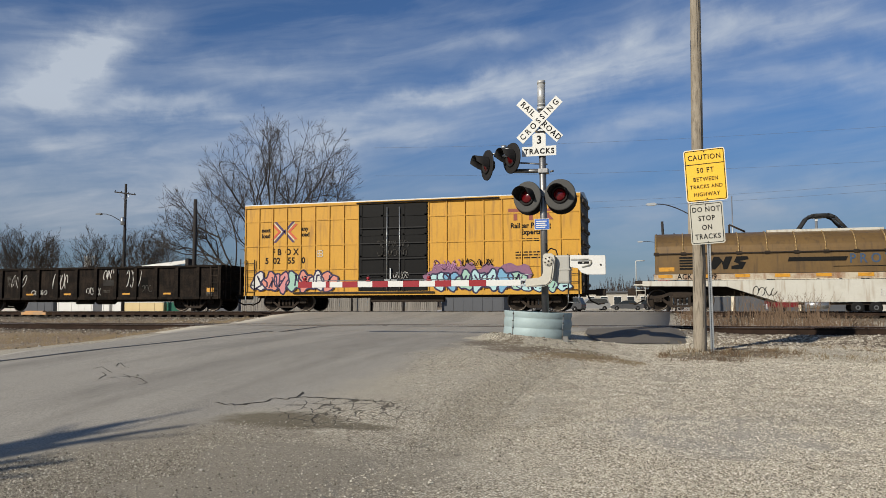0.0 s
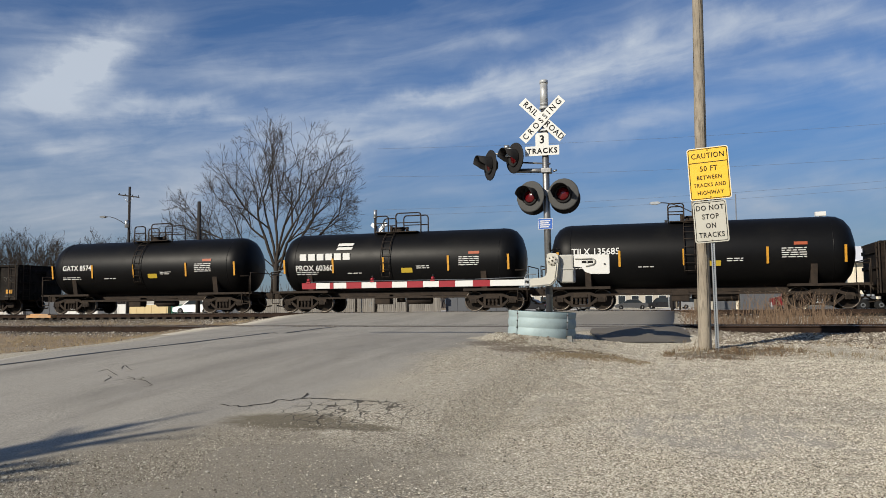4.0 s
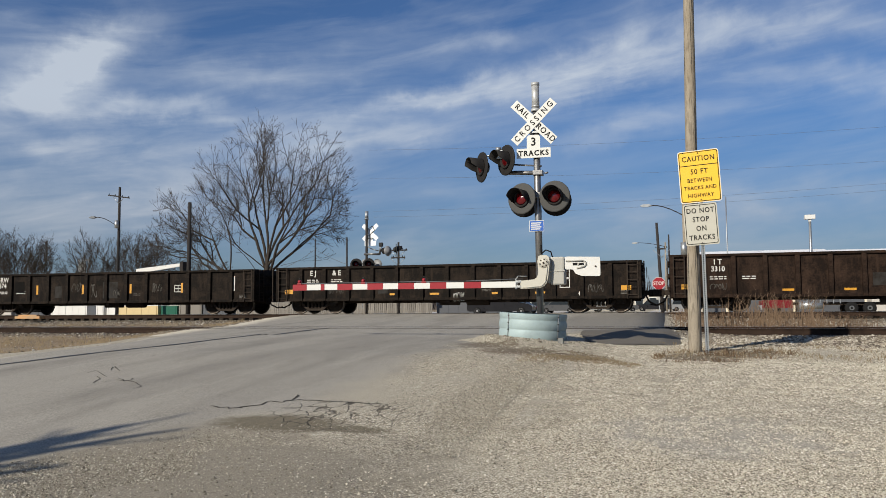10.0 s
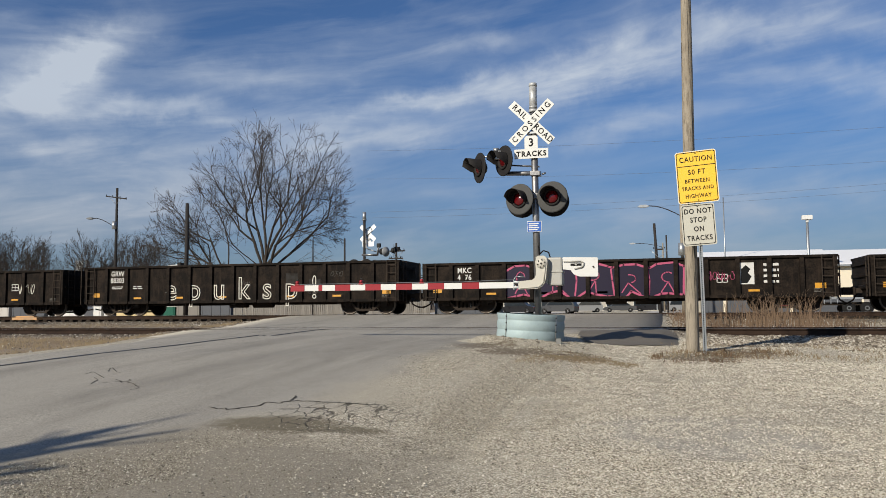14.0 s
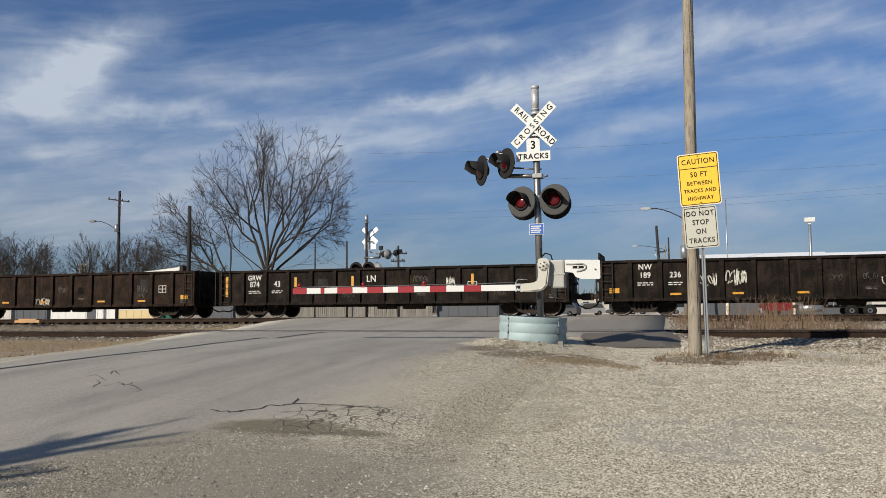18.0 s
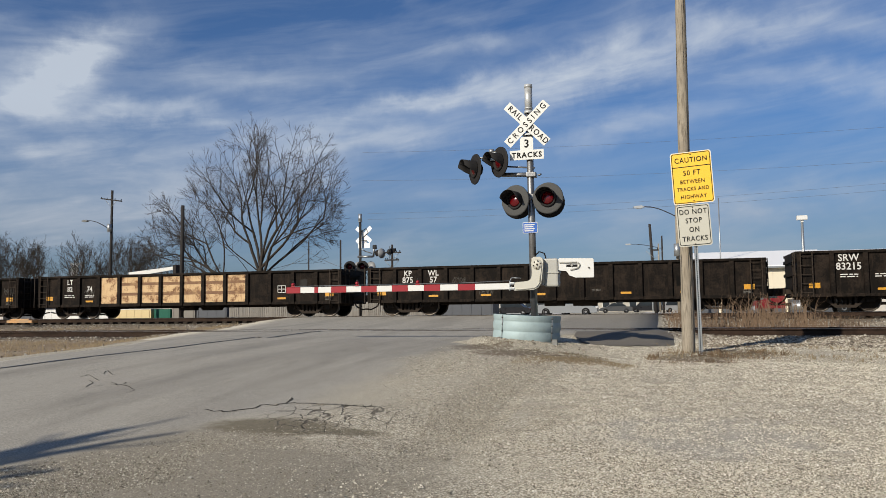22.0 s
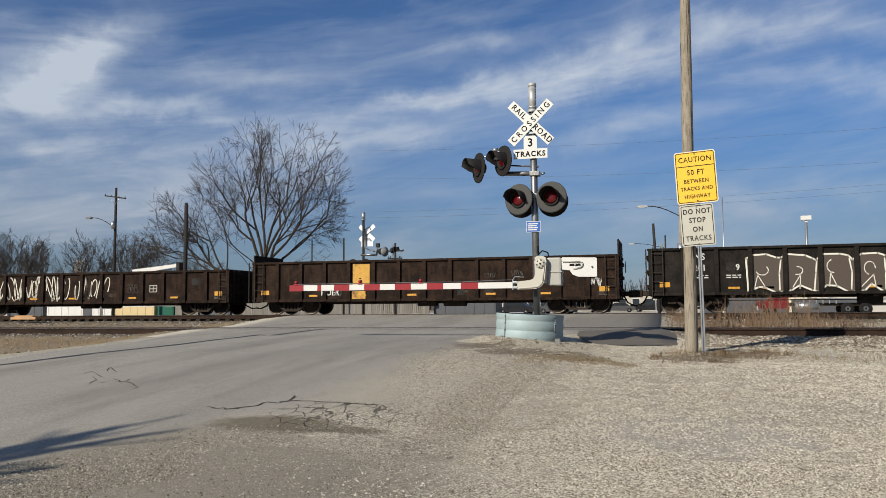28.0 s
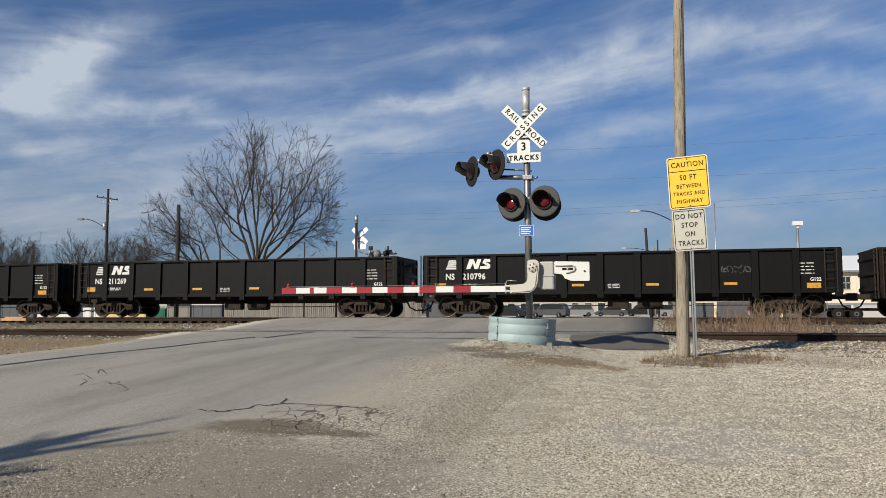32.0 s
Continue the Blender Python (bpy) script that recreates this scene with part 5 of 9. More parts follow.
def coil_car():
    L = 13.24
    car = new_car("coil car with tan rounded hood and dirty white sill", -0.99, L)
    h = L / 2
    arc = [(-1.42 * math.cos(a) ** 0.8, 2.30 + 0.90 * math.sin(a)) for a in [math.pi / 2 * k / 9 for k in range(10)]]
    prof = [(-1.42, 1.50)] + arc + [(-y, z) for y, z in reversed(arc[:-1])] + [(1.42, 1.50)]
    hood = part("hood", M().prism(prof, -h + 0.3, h - 0.3, "yz"), COIL_TAN, car, "tan rounded steel hood with a dull sheen")
    for i in range(13):
        x = -h + 0.36 + (L - 0.72) * i / 12
        part("hood_band", M().path([(x, y * 1.008, z + 0.008) for y, z in prof[1:-1]], 0.028, 6), HOOD_BAND, hood)
        part("latch", M().box(x - 0.10, x + 0.10, -1.475, -1.435, 2.24, 2.36, 0.01), UNDER, hood)
    part("hood_rail", M().tube((-h + 0.35, -1.46, 2.30), (h - 0.35, -1.46, 2.30), 0.03, n=6), UNDER, hood)
    # lifting frames
    top = M()
    for s in (-1, 1):
        top.path([(-1.1 * 0.75, s * 0.35, 3.15), (-0.45, s * 0.35, 3.72), (-0.2, s * 0.35, 3.80), (0.35, s * 0.35, 3.80), (0.55, s * 0.35, 3.7), (1.0, s * 0.35, 3.15)], 0.07, 6)
    top.box(-0.3, 0.4, -0.4, 0.4, 3.74, 3.84)
    part("lifting_frame", top, CABLE_BOX, hood, "dark steel lifting frame on the hood's crown")
    part("crown_board", M().box(-2.0, 2.2, -0.6, -0.45, 3.12, 3.24), COIL_SILL, hood)
    for x in (-2.9, 2.9):
        part("lifting_bracket", M().path([(x - 0.5, -0.5, 3.14), (x - 0.5, -0.5, 3.5), (x + 0.1, -0.5, 3.2)], 0.04, 5), UNDER, hood)
    # sill
    out = [(-h - 0.2, 1.22), (-h - 0.2, 1.02), (-h + 3.0, 0.98), (-h + 4.9, 0.36), (h - 4.9, 0.36), (h - 3.0, 0.98), (h + 0.2, 1.02), (h + 0.2, 1.22)]
    for s in (-1, 1):
        part("side_sill", M().prism(out, s * 1.40, s * 1.46), COIL_SILL, car, "dirty white fish-belly side sill")
    part("deck", M().box(-h - 0.5, h + 0.5, -1.38, 1.38, 1.12, 1.24), UNDER, car)
    part("side_band", M().box(-h + 0.25, h - 0.25, -1.475, -1.43, 1.26, 1.48), RUSTY_BAND, car, "rust-stained white side band")
    for i in range(9):
        plate(car, -h + 0.7 + i * 1.45, 1.40, 0.55, 0.13, AMBER, y=-1.482)
    part("centre_sill", M().box(-h, h, -0.24, 0.24, 0.62, 1.1), UNDER, car)
    for s in (-1, 1):
        rail = M().path([(s * (h + 0.45), -1.35, 0.55), (s * (h + 0.45), -1.35, 2.05), (s * (h + 0.1), -1.35, 2.05)], 0.02, 5)
        rail.path([(s * (h + 0.1), -1.36, 0.45), (s * (h + 0.1), -1.36, 1.2)], 0.02, 5).path([(s * (h + 0.45), -1.36, 0.5), (s * (h + 0.1), -1.36, 0.5)], 0.02, 5)
        rail.path([(s * (h + 0.45), -1.36, 0.85), (s * (h + 0.1), -1.36, 0.85)], 0.02, 5)
        part("step_rail", rail, COIL_SILL, car)
        part("end_platform", M().box(min(s * h, s * (h + 0.55)), max(s * h, s * (h + 0.55)), -1.4, 1.4, 1.05, 1.11), COIL_SILL, car)
        bogie(car, s * (h - 1.25))
    y = -1.428
    # the owner's mark: stripes and a heavy shape
    m = M()
    for k in range(5):
        m.box(-h + 1.25, -h + 2.25, y - 0.004, y, 1.66 + k * 0.11, 1.73 + k * 0.11)
    m.prism([(-h + 2.35, 1.66), (-h + 2.6, 1.66), (-h + 2.85, 1.95), (-h + 2.9, 1.66), (-h + 3.05, 1.66), (-h + 3.25, 2.16), (-h + 3.0, 2.16), (-h + 2.9, 1.95), (-h + 2.75, 2.16), (-h + 2.55, 2.16)], y - 0.004, y)
    m.prism([(-h + 3.2, 1.66), (-h + 3.6, 1.66), (-h + 3.75, 1.92), (-h + 3.5, 1.98), (-h + 3.85, 2.04), (-h + 3.8, 2.16), (-h + 3.4, 2.16), (-h + 3.3, 1.95), (-h + 3.5, 1.85), (-h + 3.2, 1.78)], y - 0.004, y)
    part("emblem", m, SIGN_BLACK, car, "dark striped owner's mark")
    part("emblem", M().prism([(-h + 5.25, 1.93), (-h + 7.3, 1.93), (-h + 7.36, 2.09), (-h + 5.31, 2.09)], y - 0.004, y), SIGN_BLACK, car, "slanted black owner's mark")
    part("marking", lettering("PROTECT III", 0.50, paint("faded dark blue lettering", (0.045, 0.075, 0.13)), 1.55, 0.88, 0.008), None, car, "faded dark blue painted words", at=(-h + 9.2, y, 2.0))
    part("marking_frame", M().path([(-h + 6.85, y - 0.004, 1.72), (-h + 11.5, y - 0.004, 1.72), (-h + 11.6, y - 0.004, 2.24)], 0.012, 4), SIGN_BLACK, car)
    words(car, "ACK 494599", -h + 1.9, 1.37, 0.30, SIGN_BLACK, -1.482)
    plate(car, -h + 0.75, 1.68, 0.6, 0.16, AMBER, "label_plate", y)
    tag(car, -h + 4.4, 0.78, 0.9, 0.45, 5, SIGN_BLACK, 4, 0.03, -1.466)
    frame_mark(car, h - 4.6, 0.72, 0.4, 0.24, -1.466)
    return car


def tank_car(left, length, label, marks, seed, mid=0.0):
    car = new_car(label, left, length)
    h, r, zc = length / 2, 1.40, 2.27
    prof = [(0.02, -h + 0.05), (0.55, -h + 0.10), (0.98, -h + 0.24), (1.25, -h + 0.45), (1.38, -h + 0.72), (r, -h + 0.95), (r, h - 0.95), (1.38, h - 0.72), (1.25, h - 0.45), (0.98, h - 0.24), (0.55, h - 0.10), (0.02, h - 0.05)]
    body = part("tank", M().lathe(prof, 44, "x", (0, 0, zc)), TANK_BLACK, car, "long black cylindrical tank")
    for x in (-h + 1.0, mid, h - 1.0):
        part("weld_band", M().lathe([(r, x - 0.02), (r + 0.008, x - 0.015), (r + 0.008, x + 0.015), (r, x + 0.02)], 44, "x", (0, 0, zc)), TANK_BLACK, body)
    part("manway", M().tube((mid - 0.1, 0, zc + r - 0.1), (mid - 0.1, 0, zc + r + 0.16), 0.28, n=16).tube((mid - 0.1, 0, zc + r + 0.16), (mid - 0.1, 0, zc + r + 0.22), 0.32, n=16).tube((mid + 0.3, 0, zc + r - 0.1), (mid + 0.3, 0, zc + r + 0.24), 0.08, n=8).tube((mid - 0.5, 0.1, zc + r - 0.1), (mid - 0.5, 0.1, zc + r + 0.3), 0.07, n=8), UNDER, body)
    rail = M()
    for s in (-1, 1):
        for x0, x1, up in ((mid - 1.05, mid - 0.42, 0.72), (mid - 0.05, mid + 1.15, 0.82)):
            z0, z1, c = zc + r - 0.15, zc + r + up, 0.12
            rail.path([(x0, s * 0.55, z0), (x0, s * 0.55, z1 - c), (x0 + c * 0.3, s * 0.55, z1 - c * 0.3), (x0 + c, s * 0.55, z1), (x1 - c, s * 0.55, z1), (x1 - c * 0.3, s * 0.55, z1 - c * 0.3), (x1, s * 0.55, z1 - c), (x1, s * 0.55, z0)], 0.030, 6)
            rail.path([(x0, s * 0.55, zc + r + 0.38), (x1, s * 0.55, zc + r + 0.38)], 0.024, 5)
    rail.box(mid - 1.0, mid + 1.0, -0.75, 0.75, zc + r - 0.06, zc + r - 0.02)
    part("platform_rail", rail, UNDER, body, "black handrail round the top platform")
    lad = M()
    for x in (mid - 0.45, mid - 0.05):
        pts = [(x, -(r + 0.1) * math.cos(a), zc + (r + 0.06) * math.sin(a)) for a in np.linspace(-0.55, 1.15, 9)]
        lad.path(pts, 0.02, 5)
    lad = part("ladder", lad, UNDER, car)
    for a in np.linspace(-0.5, 1.1, 8):
        y, z = -(r + 0.1) * math.cos(a), zc + (r + 0.06) * math.sin(a)
        part("rung", M().tube((mid - 0.45, y, z), (mid - 0.05, y, z), 0.014, n=5), UNDER, lad)
    part("frame", M().box(-h - 0.3, h + 0.3, -0.4, 0.4, 0.72, 0.98).box(-h - 0.3, -h + 2.6, -1.3, 1.3, 0.90, 1.0).box(h - 2.6, h + 0.3, -1.3, 1.3, 0.90, 1.0), UNDER, car)
    for s in (-1, 1):
        part("saddle", M().prism([(-1.15, 0.98), (-1.3, 1.75), (-1.05, 1.5), (-0.6, 1.1), (0, 0.95), (0.6, 1.1), (1.05, 1.5), (1.3, 1.75), (1.15, 0.98)], s * (h - 1.7) - 0.12, s * (h - 1.7) + 0.12, "yz"), UNDER, car)
        g = M().path([(s * (h + 0.25), -1.3, 0.95), (s * (h + 0.25), -1.3, 1.9), (s * (h + 0.25), 1.3, 1.9), (s * (h + 0.25), 1.3, 0.95)], 0.022, 5)
        g.path([(s * (h + 0.2), -1.32, 0.95), (s * (h + 0.2), -1.32, 0.45), (s * (h - 0.2), -1.32, 0.45), (s * (h - 0.2), -1.32, 0.95)], 0.02, 5)
        g.path([(s * (h + 0.2), -1.32, 0.95), (s * (h + 0.2), -1.32, 1.75), (s * (h - 0.3), -1.32, 1.75)], 0.02, 5)
        part("end_rail", g, UNDER, car)
        bogie(car, s * (h - 1.35))
    part("brake_gear", M().box(-1.0, -0.3, -1.0, -0.5, 0.35, 0.8, 0.05).tube((0.5, -0.7, 0.55), (1.6, -0.7, 0.55), 0.2, n=12).box(-h + 2, h - 2, -1.05, -0.98, 0.62, 0.70), UNDER, car)
    part("outlet", M().tube((mid, 0, 0.45), (mid, 0, 0.95), 0.2, n=12), UNDER, car)

    def on_tank(me, x, z, name, lab=""):
        a = math.asin(max(-1, min(1, (z - zc) / r)))
        return part(name, me, None, car, lab, at=pose(x, -(r + 0.012) * math.cos(a), zc + (r + 0.012) * math.sin(a), -math.degrees(a), 0, 0))

    strip = shared("tank strip", lambda: M().box(-0.045, 0.045, -0.004, 0.004, -0.33, 0.33).mesh("reflector", AMBER))
    for u in (0.04, 0.25, 0.46, 0.72, 0.95):
        on_tank(strip, -h + length * u, zc - 0.15, "reflector")
    for text, u, z, size in marks:
        on_tank(lettering(text, size, WHITE, 1.02, 0.95, 0.006), -h + length * u, z, "marking", "white painted marking")
    rnd = random.Random(seed)
    for u, z, wd, rows in ((0.14, zc - 0.42, 1.1, 2), (0.34, zc - 0.5, 0.7, 1), (0.80, zc + 0.10, 0.9, 5), (0.62, zc - 0.25, 0.6, 2)):
        for k in range(rows):
            m = M()
            a = -wd / 2
            while a < wd / 2 - 0.05:
                b = min(wd / 2, a + rnd.uniform(0.12, 0.3))
                m.box(a, b, -0.002, 0.004, -0.019, 0.019)
                a = b + 0.05
            on_tank(m.mesh("small_print", WORN_WHITE), -h + length * u, z - k * 0.085, "small_print", "rows of small white print")
    on_tank(M().box(-0.26, 0.26, -0.003, 0.005, -0.11, 0.11).mesh("hazard_plate", paint("faded yellow label", (0.40, 0.28, 0.03))), -h + length * 0.555, zc - 0.42, "hazard_plate")
    on_tank(M().box(-0.24, 0.24, -0.003, 0.005, -0.06, 0.06).mesh("hazard_plate", paint("orange hazard label", (0.30, 0.07, 0.03))), -h + length * 0.82, zc + 0.28, "hazard_plate")
    return car


def striped_mark(car, x, z, w=1.15, h=0.42, y=-1.446):
    """The owner's mark of the new black cars as plain white shapes: five bars and a heavy block."""
    m = M()
    for k in range(5):
        zz = z - h / 2 + k * h / 5
        m.prism([(x - w * 0.95 + 0.03 * k, zz), (x - w * 0.42 + 0.02 * k, zz), (x - w * 0.42 + 0.02 * k + 0.03, zz + h / 8), (x - w * 0.95 + 0.03 * k + 0.03, zz + h / 8)], y - 0.004, y)
    part("emblem", m, WHITE, car, "white striped owner's mark")
    m = M()
    x0 = x - w * 0.12
    m.prism([(x0 - 0.05, z - h / 2), (x0 + 0.13, z - h / 2), (x0 + 0.25, z + h * 0.1), (x0 + 0.31, z - h / 2), (x0 + 0.47, z - h / 2), (x0 + 0.62, z + h / 2), (x0 + 0.45, z + h / 2), (x0 + 0.37, z), (x0 + 0.28, z + h / 2), (x0 + 0.1, z + h / 2)], y - 0.004, y)
    m.prism([(x0 + 0.55, z - h / 2), (x0 + 0.95, z - h / 2), (x0 + 1.08, z - h * 0.1), (x0 + 0.80, z + h * 0.16), (x0 + 1.12, z + h * 0.2), (x0 + 1.16, z + h / 2), (x0 + 0.74, z + h / 2), (x0 + 0.66, z + h * 0.1), (x0 + 0.88, z - h * 0.16), (x0 + 0.56, z - h * 0.22)], y - 0.0045, y)
    part("emblem", m, WHITE, car, "white heavy owner's mark")


def new_gondola(left, number, seed):
    car = gondola("clean black open gondola car with white markings", left, 16.5, 2.69, CAR_BLACK, 11, 0.98, 0.16, rim=0.09, stout=0.125)
    h = 8.25
    if number:
        striped_mark(car, -h + 2.05, 2.28)
        words(car, "NS", -h + 1.15, 1.74, 0.36, WHITE, thick=0.008)
        words(car, number, -h + 2.20, 1.74, 0.36, WHITE, thick=0.008)
        bars(car, -h + 1.95, 1.42, 0.9, 2, WHITE, seed=seed)
    plate(car, -h + 0.72, 1.36, 0.50, 0.22, AMBER)
    plate(car, h - 0.95, 1.24, 0.50, 0.20, AMBER)
    for u in (0.24, 0.40, 0.58, 0.76):
        plate(car, -h + 16.5 * u, 1.34, 0.50, 0.10, AMBER)
    bars(car, h - 1.2, 2.1, 0.55, 4, WORN_WHITE, seed=seed + 3, step=0.13, height=0.035)
    words(car, "G122", h - 0.88, 1.47, 0.19, WHITE)
    bars(car, -0.2, 1.36, 0.5, 3, WORN_WHITE, seed=seed + 5, step=0.07, height=0.03)
    return car


def build_train():
    # ahead of the boxcar
    c = old_gondola(-36.9, 16.45, 2.20, CAR_BROWN, (), seed=40, frame_at=0)
    for k, (x, z, w, hh) in enumerate(((-3.6, 1.55, 0.9, 0.7), (-1.0, 1.5, 0.9, 0.9), (-2.3, 0.95, 1.0, 0.3), (2.0, 1.8, 0.9, 0.6), (3.3, 1.6, 0.9, 0.9), (1.0, 1.0, 0.9, 0.4))):
        tag(c, x, z, w, hh, 60 + k, WORN_WHITE, 4, 0.035)
    boxcar()
    coil_car()
    c = old_gondola(14.0, 16.3, 2.58, CAR_GRIMY, (("NS", 0.115, 2.22, 0.32), ("201", 0.105, 1.80, 0.32), ("723", 0.17, 1.80, 0.32)), "black open gondola car with white markings", 3, low=0.78, bays=13)
    tag(c, 4.5, 1.6, 1.0, 0.6, 7)
    tank_car(31.9, 11.5, "black tank car with white markings and a top platform", (("GATX 8574", 0.17, 2.30, 0.36),), 11, 0.0)
    c = tank_car(45.0, 11.6, "black tank car with a white owner's mark", (("PROX 60360", 0.17, 2.02, 0.36),), 12, -0.1)
    m = M()
    for k in range(6):
        m.box(-4.55 + k * 0.43, -4.22 + k * 0.43, -1.412, -1.405, 2.38, 2.68)
    part("emblem", m, WHITE, c, "heavy white owner's mark")
    m = M().prism([(-2.75, 3.02), (-2.0, 3.02), (-1.92, 3.14), (-2.67, 3.14)], -1.20, -1.13).prism([(-2.78, 2.84), (-2.03, 2.84), (-1.95, 2.96), (-2.7, 2.96)], -1.29, -1.22)
    part("emblem", m, WHITE, c, "two slanted white bars")
    tank_car(57.65, 12.0, "black tank car with white print and yellow labels", (("TILX 135685", 0.17, 2.42, 0.38),), 13, 0.0)
    c = old_gondola(70.2, 16.35, 2.55, CAR_BROWN, (("NS", 0.225, 2.10, 0.34), ("201", 0.225, 1.62, 0.30), ("920", 0.275, 1.62, 0.30)), seed=21, bays=15)
    c = old_gondola(87.8, 16.35, 2.13, CAR_BROWN, (("GRW", 0.10, 1.88, 0.36), ("875", 0.095, 1.58, 0.36), ("09", 0.155, 1.58, 0.36)), seed=22, frame_at=0)
    tag(c, -2.0, 1.7, 1.1, 0.5, 23)
    tag(c, -3.0, 1.75, 0.7, 0.4, 24)
    c = old_gondola(105.3, 16.3, 2.13, CAR_BROWN, (), seed=25, frame_at=0.84)
    for k, x in enumerate((-3.7, -2.6, -1.9, -1.1)):
        tag(c, x, 1.22, 1.0, 1.15, 26 + k, GRAFFITI_WHITE, 2, 0.04)
    tag(c, -0.6, 1.45, 0.8, 0.22, 35, GRAFFITI_WHITE, 5, 0.03)
    plate(c, 4.87, 1.42, 0.42, 0.34, WORN_WHITE, "pasted_sheet", label="pasted white sheet")
    c = old_gondola(122.9, 16.3, 2.10, CAR_BROWN, (("GRW", 0.10, 1.80, 0.34), ("874", 0.10, 1.50, 0.34), ("Y 2", 0.175, 1.50, 0.30)), seed=29, frame_at=0.78, spots=(), square=False)
    for x in (-4.16, -1.40, 1.37, 4.24):
        plate(c, x, 1.28, 0.11, 0.46, AMBER)
    plate(c, 7.05, 1.45, 0.06, 0.7, WORN_WHITE)
    part("painted_patch", M().box(-0.22, 0.62, -1.4495, -1.446, 0.82, 1.62), FADED, c, "patch of newer dull paint")
    tag(c, -0.79, 1.2, 0.4, 0.9, 31, OLD_CHALK, 2, 0.04)
    c = old_gondola(140.3, 16.3, 2.13, CAR_BROWN, (("E J", 0.10, 1.84, 0.32), ("& E", 0.165, 1.84, 0.32)), seed=30, frame_at=0, spots=(), label="dark brown open gondola car with faded white letters")
    part("spray_mark", tag_mesh(0.5, 0.4, 3, 3, 0.06), WORN_WHITE, c, "white sprayed hand-like mark of strokes", at=(0.50, -1.45, 0.72))
    for x in (-2.44, -0.59, 2.17, 4.02):
        plate(c, x, 0.86, 0.42, 0.085, AMBER)
    for z in (1.64, 1.24):
        m = M().box(4.84, 5.26, -1.4495, -1.446, z + 0.16, z + 0.19).box(4.84, 5.26, -1.4495, -1.446, z - 0.19, z - 0.16)
        part("service_stencil", m.box(4.84, 4.87, -1.4495, -1.446, z - 0.16, z + 0.16).box(5.23, 5.26, -1.4495, -1.446, z - 0.16, z + 0.16), WORN_WHITE, c, "white boxed service stencil")
    part("round_stencil", M().lathe([(0.085, -0.002), (0.11, -0.002), (0.11, 0.002), (0.085, 0.002)], 20, "y", (5.72, -1.448, 0.80)), WORN_WHITE, c, "small round white stencil")
    c = old_gondola(157.7, 16.4, 2.30, CAR_RUST, (("I T", 0.10, 1.98, 0.30), ("3310", 0.10, 1.70, 0.28)), seed=31, frame_at=0.92, spots=(), label="rust-brown open gondola car with faded letters")
    for x in (-3.83, -1.66, 1.60, 4.40):
        plate(c, x, 0.86, 0.42, 0.085, AMBER)
    c = old_gondola(175.35, 16.45, 2.33, CAR_BROWN, (("GRW", 0.11, 2.02, 0.38), ("88", 0.105, 1.68, 0.36), ("603", 0.175, 1.68, 0.36)), seed=32, frame_at=0.8, square=False)
    tag(c, 5.93, 1.38, 1.0, 0.5, 33, GRAFFITI_WHITE, 5, 0.035)
    for x in (-3.55, 2.1):
        plate(c, x, 1.42, 0.11, 0.46, AMBER)
    c = old_gondola(193.1, 16.4, 2.40, CAR_BROWN, (("GRW", 0.11, 2.05, 0.34), ("88303", 0.11, 1.72, 0.34)), seed=34, frame_at=0, label="dark brown open gondola car with white sprayed outline letters")
    part("spray_tag", outline_words("epuksp!", 1.45, GRAFFITI_WHITE, 0.028, 1.95, 0.92), None, c, "white sprayed outline letters", at=(0.32, -1.452, 1.20))
    c = old_gondola(210.6, 16.45, 2.20, CAR_BROWN, (("MKC", 0.10, 1.86, 0.32), ("4  76", 0.11, 1.56, 0.32)), seed=36, frame_at=0.75, label="dark brown open gondola car with a purple and pink graffiti panel")
    viol, pnk = paint("dark violet spray paint", (0.014, 0.011, 0.026)), paint("dull pink spray paint", (0.36, 0.075, 0.14))
    piece(c, -4.7, 2.75, 0.64, 2.04, 5, 6, viol, pnk, 0.085)
    tag(c, 3.9, 1.45, 1.3, 0.45, 92, pnk, 6, 0.035)
    bars(c, 5.87, 1.86, 0.55, 4, WORN_WHITE, seed=91, height=0.10, step=0.22)
    part("pasted_sheet", M().box(4.65, 5.25, -1.452, -1.447, 1.1, 1.95), WORN_WHITE, c, "pasted white sheet with a dark print")
    part("dark_print", M().prism([(4.75, 1.15), (5.0, 1.15), (5.15, 1.4), (5.02, 1.55), (5.12, 1.7), (4.95, 1.85), (4.78, 1.7)], -1.4545, -1.4525), SIGN_BLACK, c, "dark ragged print")
    c = old_gondola(228.15, 16.35, 2.15, CAR_BROWN, (("MKC", 0.11, 1.82, 0.32), ("Y 20", 0.12, 1.50, 0.32)), seed=37)
    tag(c, -2.0, 1.4, 0.7, 0.5, 38)
    tag(c, 0.3, 1.4, 0.6, 0.7, 39)
    c = old_gondola(245.75, 16.4, 2.27, CAR_RUST, (("GRW", 0.115, 1.95, 0.32), ("22", 0.115, 1.63, 0.32)), seed=41)
    tag(c, -0.6, 0.88, 1.1, 0.42, 42, GRAFFITI_WHITE, 6, 0.04)
    c = old_gondola(263.45, 16.35, 2.20, CAR_BROWN, (("GRW", 0.095, 1.84, 0.32), ("874", 0.095, 1.54, 0.36), ("43", 0.155, 1.54, 0.36), ("LN", 0.43, 1.70, 0.40)), seed=43, square=False, frame_at=0.78, spots=())
    plate(c, -7.8, 1.46, 0.13, 0.98, AMBER)
    for x in (-4.27, -1.47, 1.22, 4.05):
        plate(c, x, 1.62, 0.12, 0.45, AMBER)
    plate(c, 7.0, 1.62, 0.12, 0.98, AMBER)
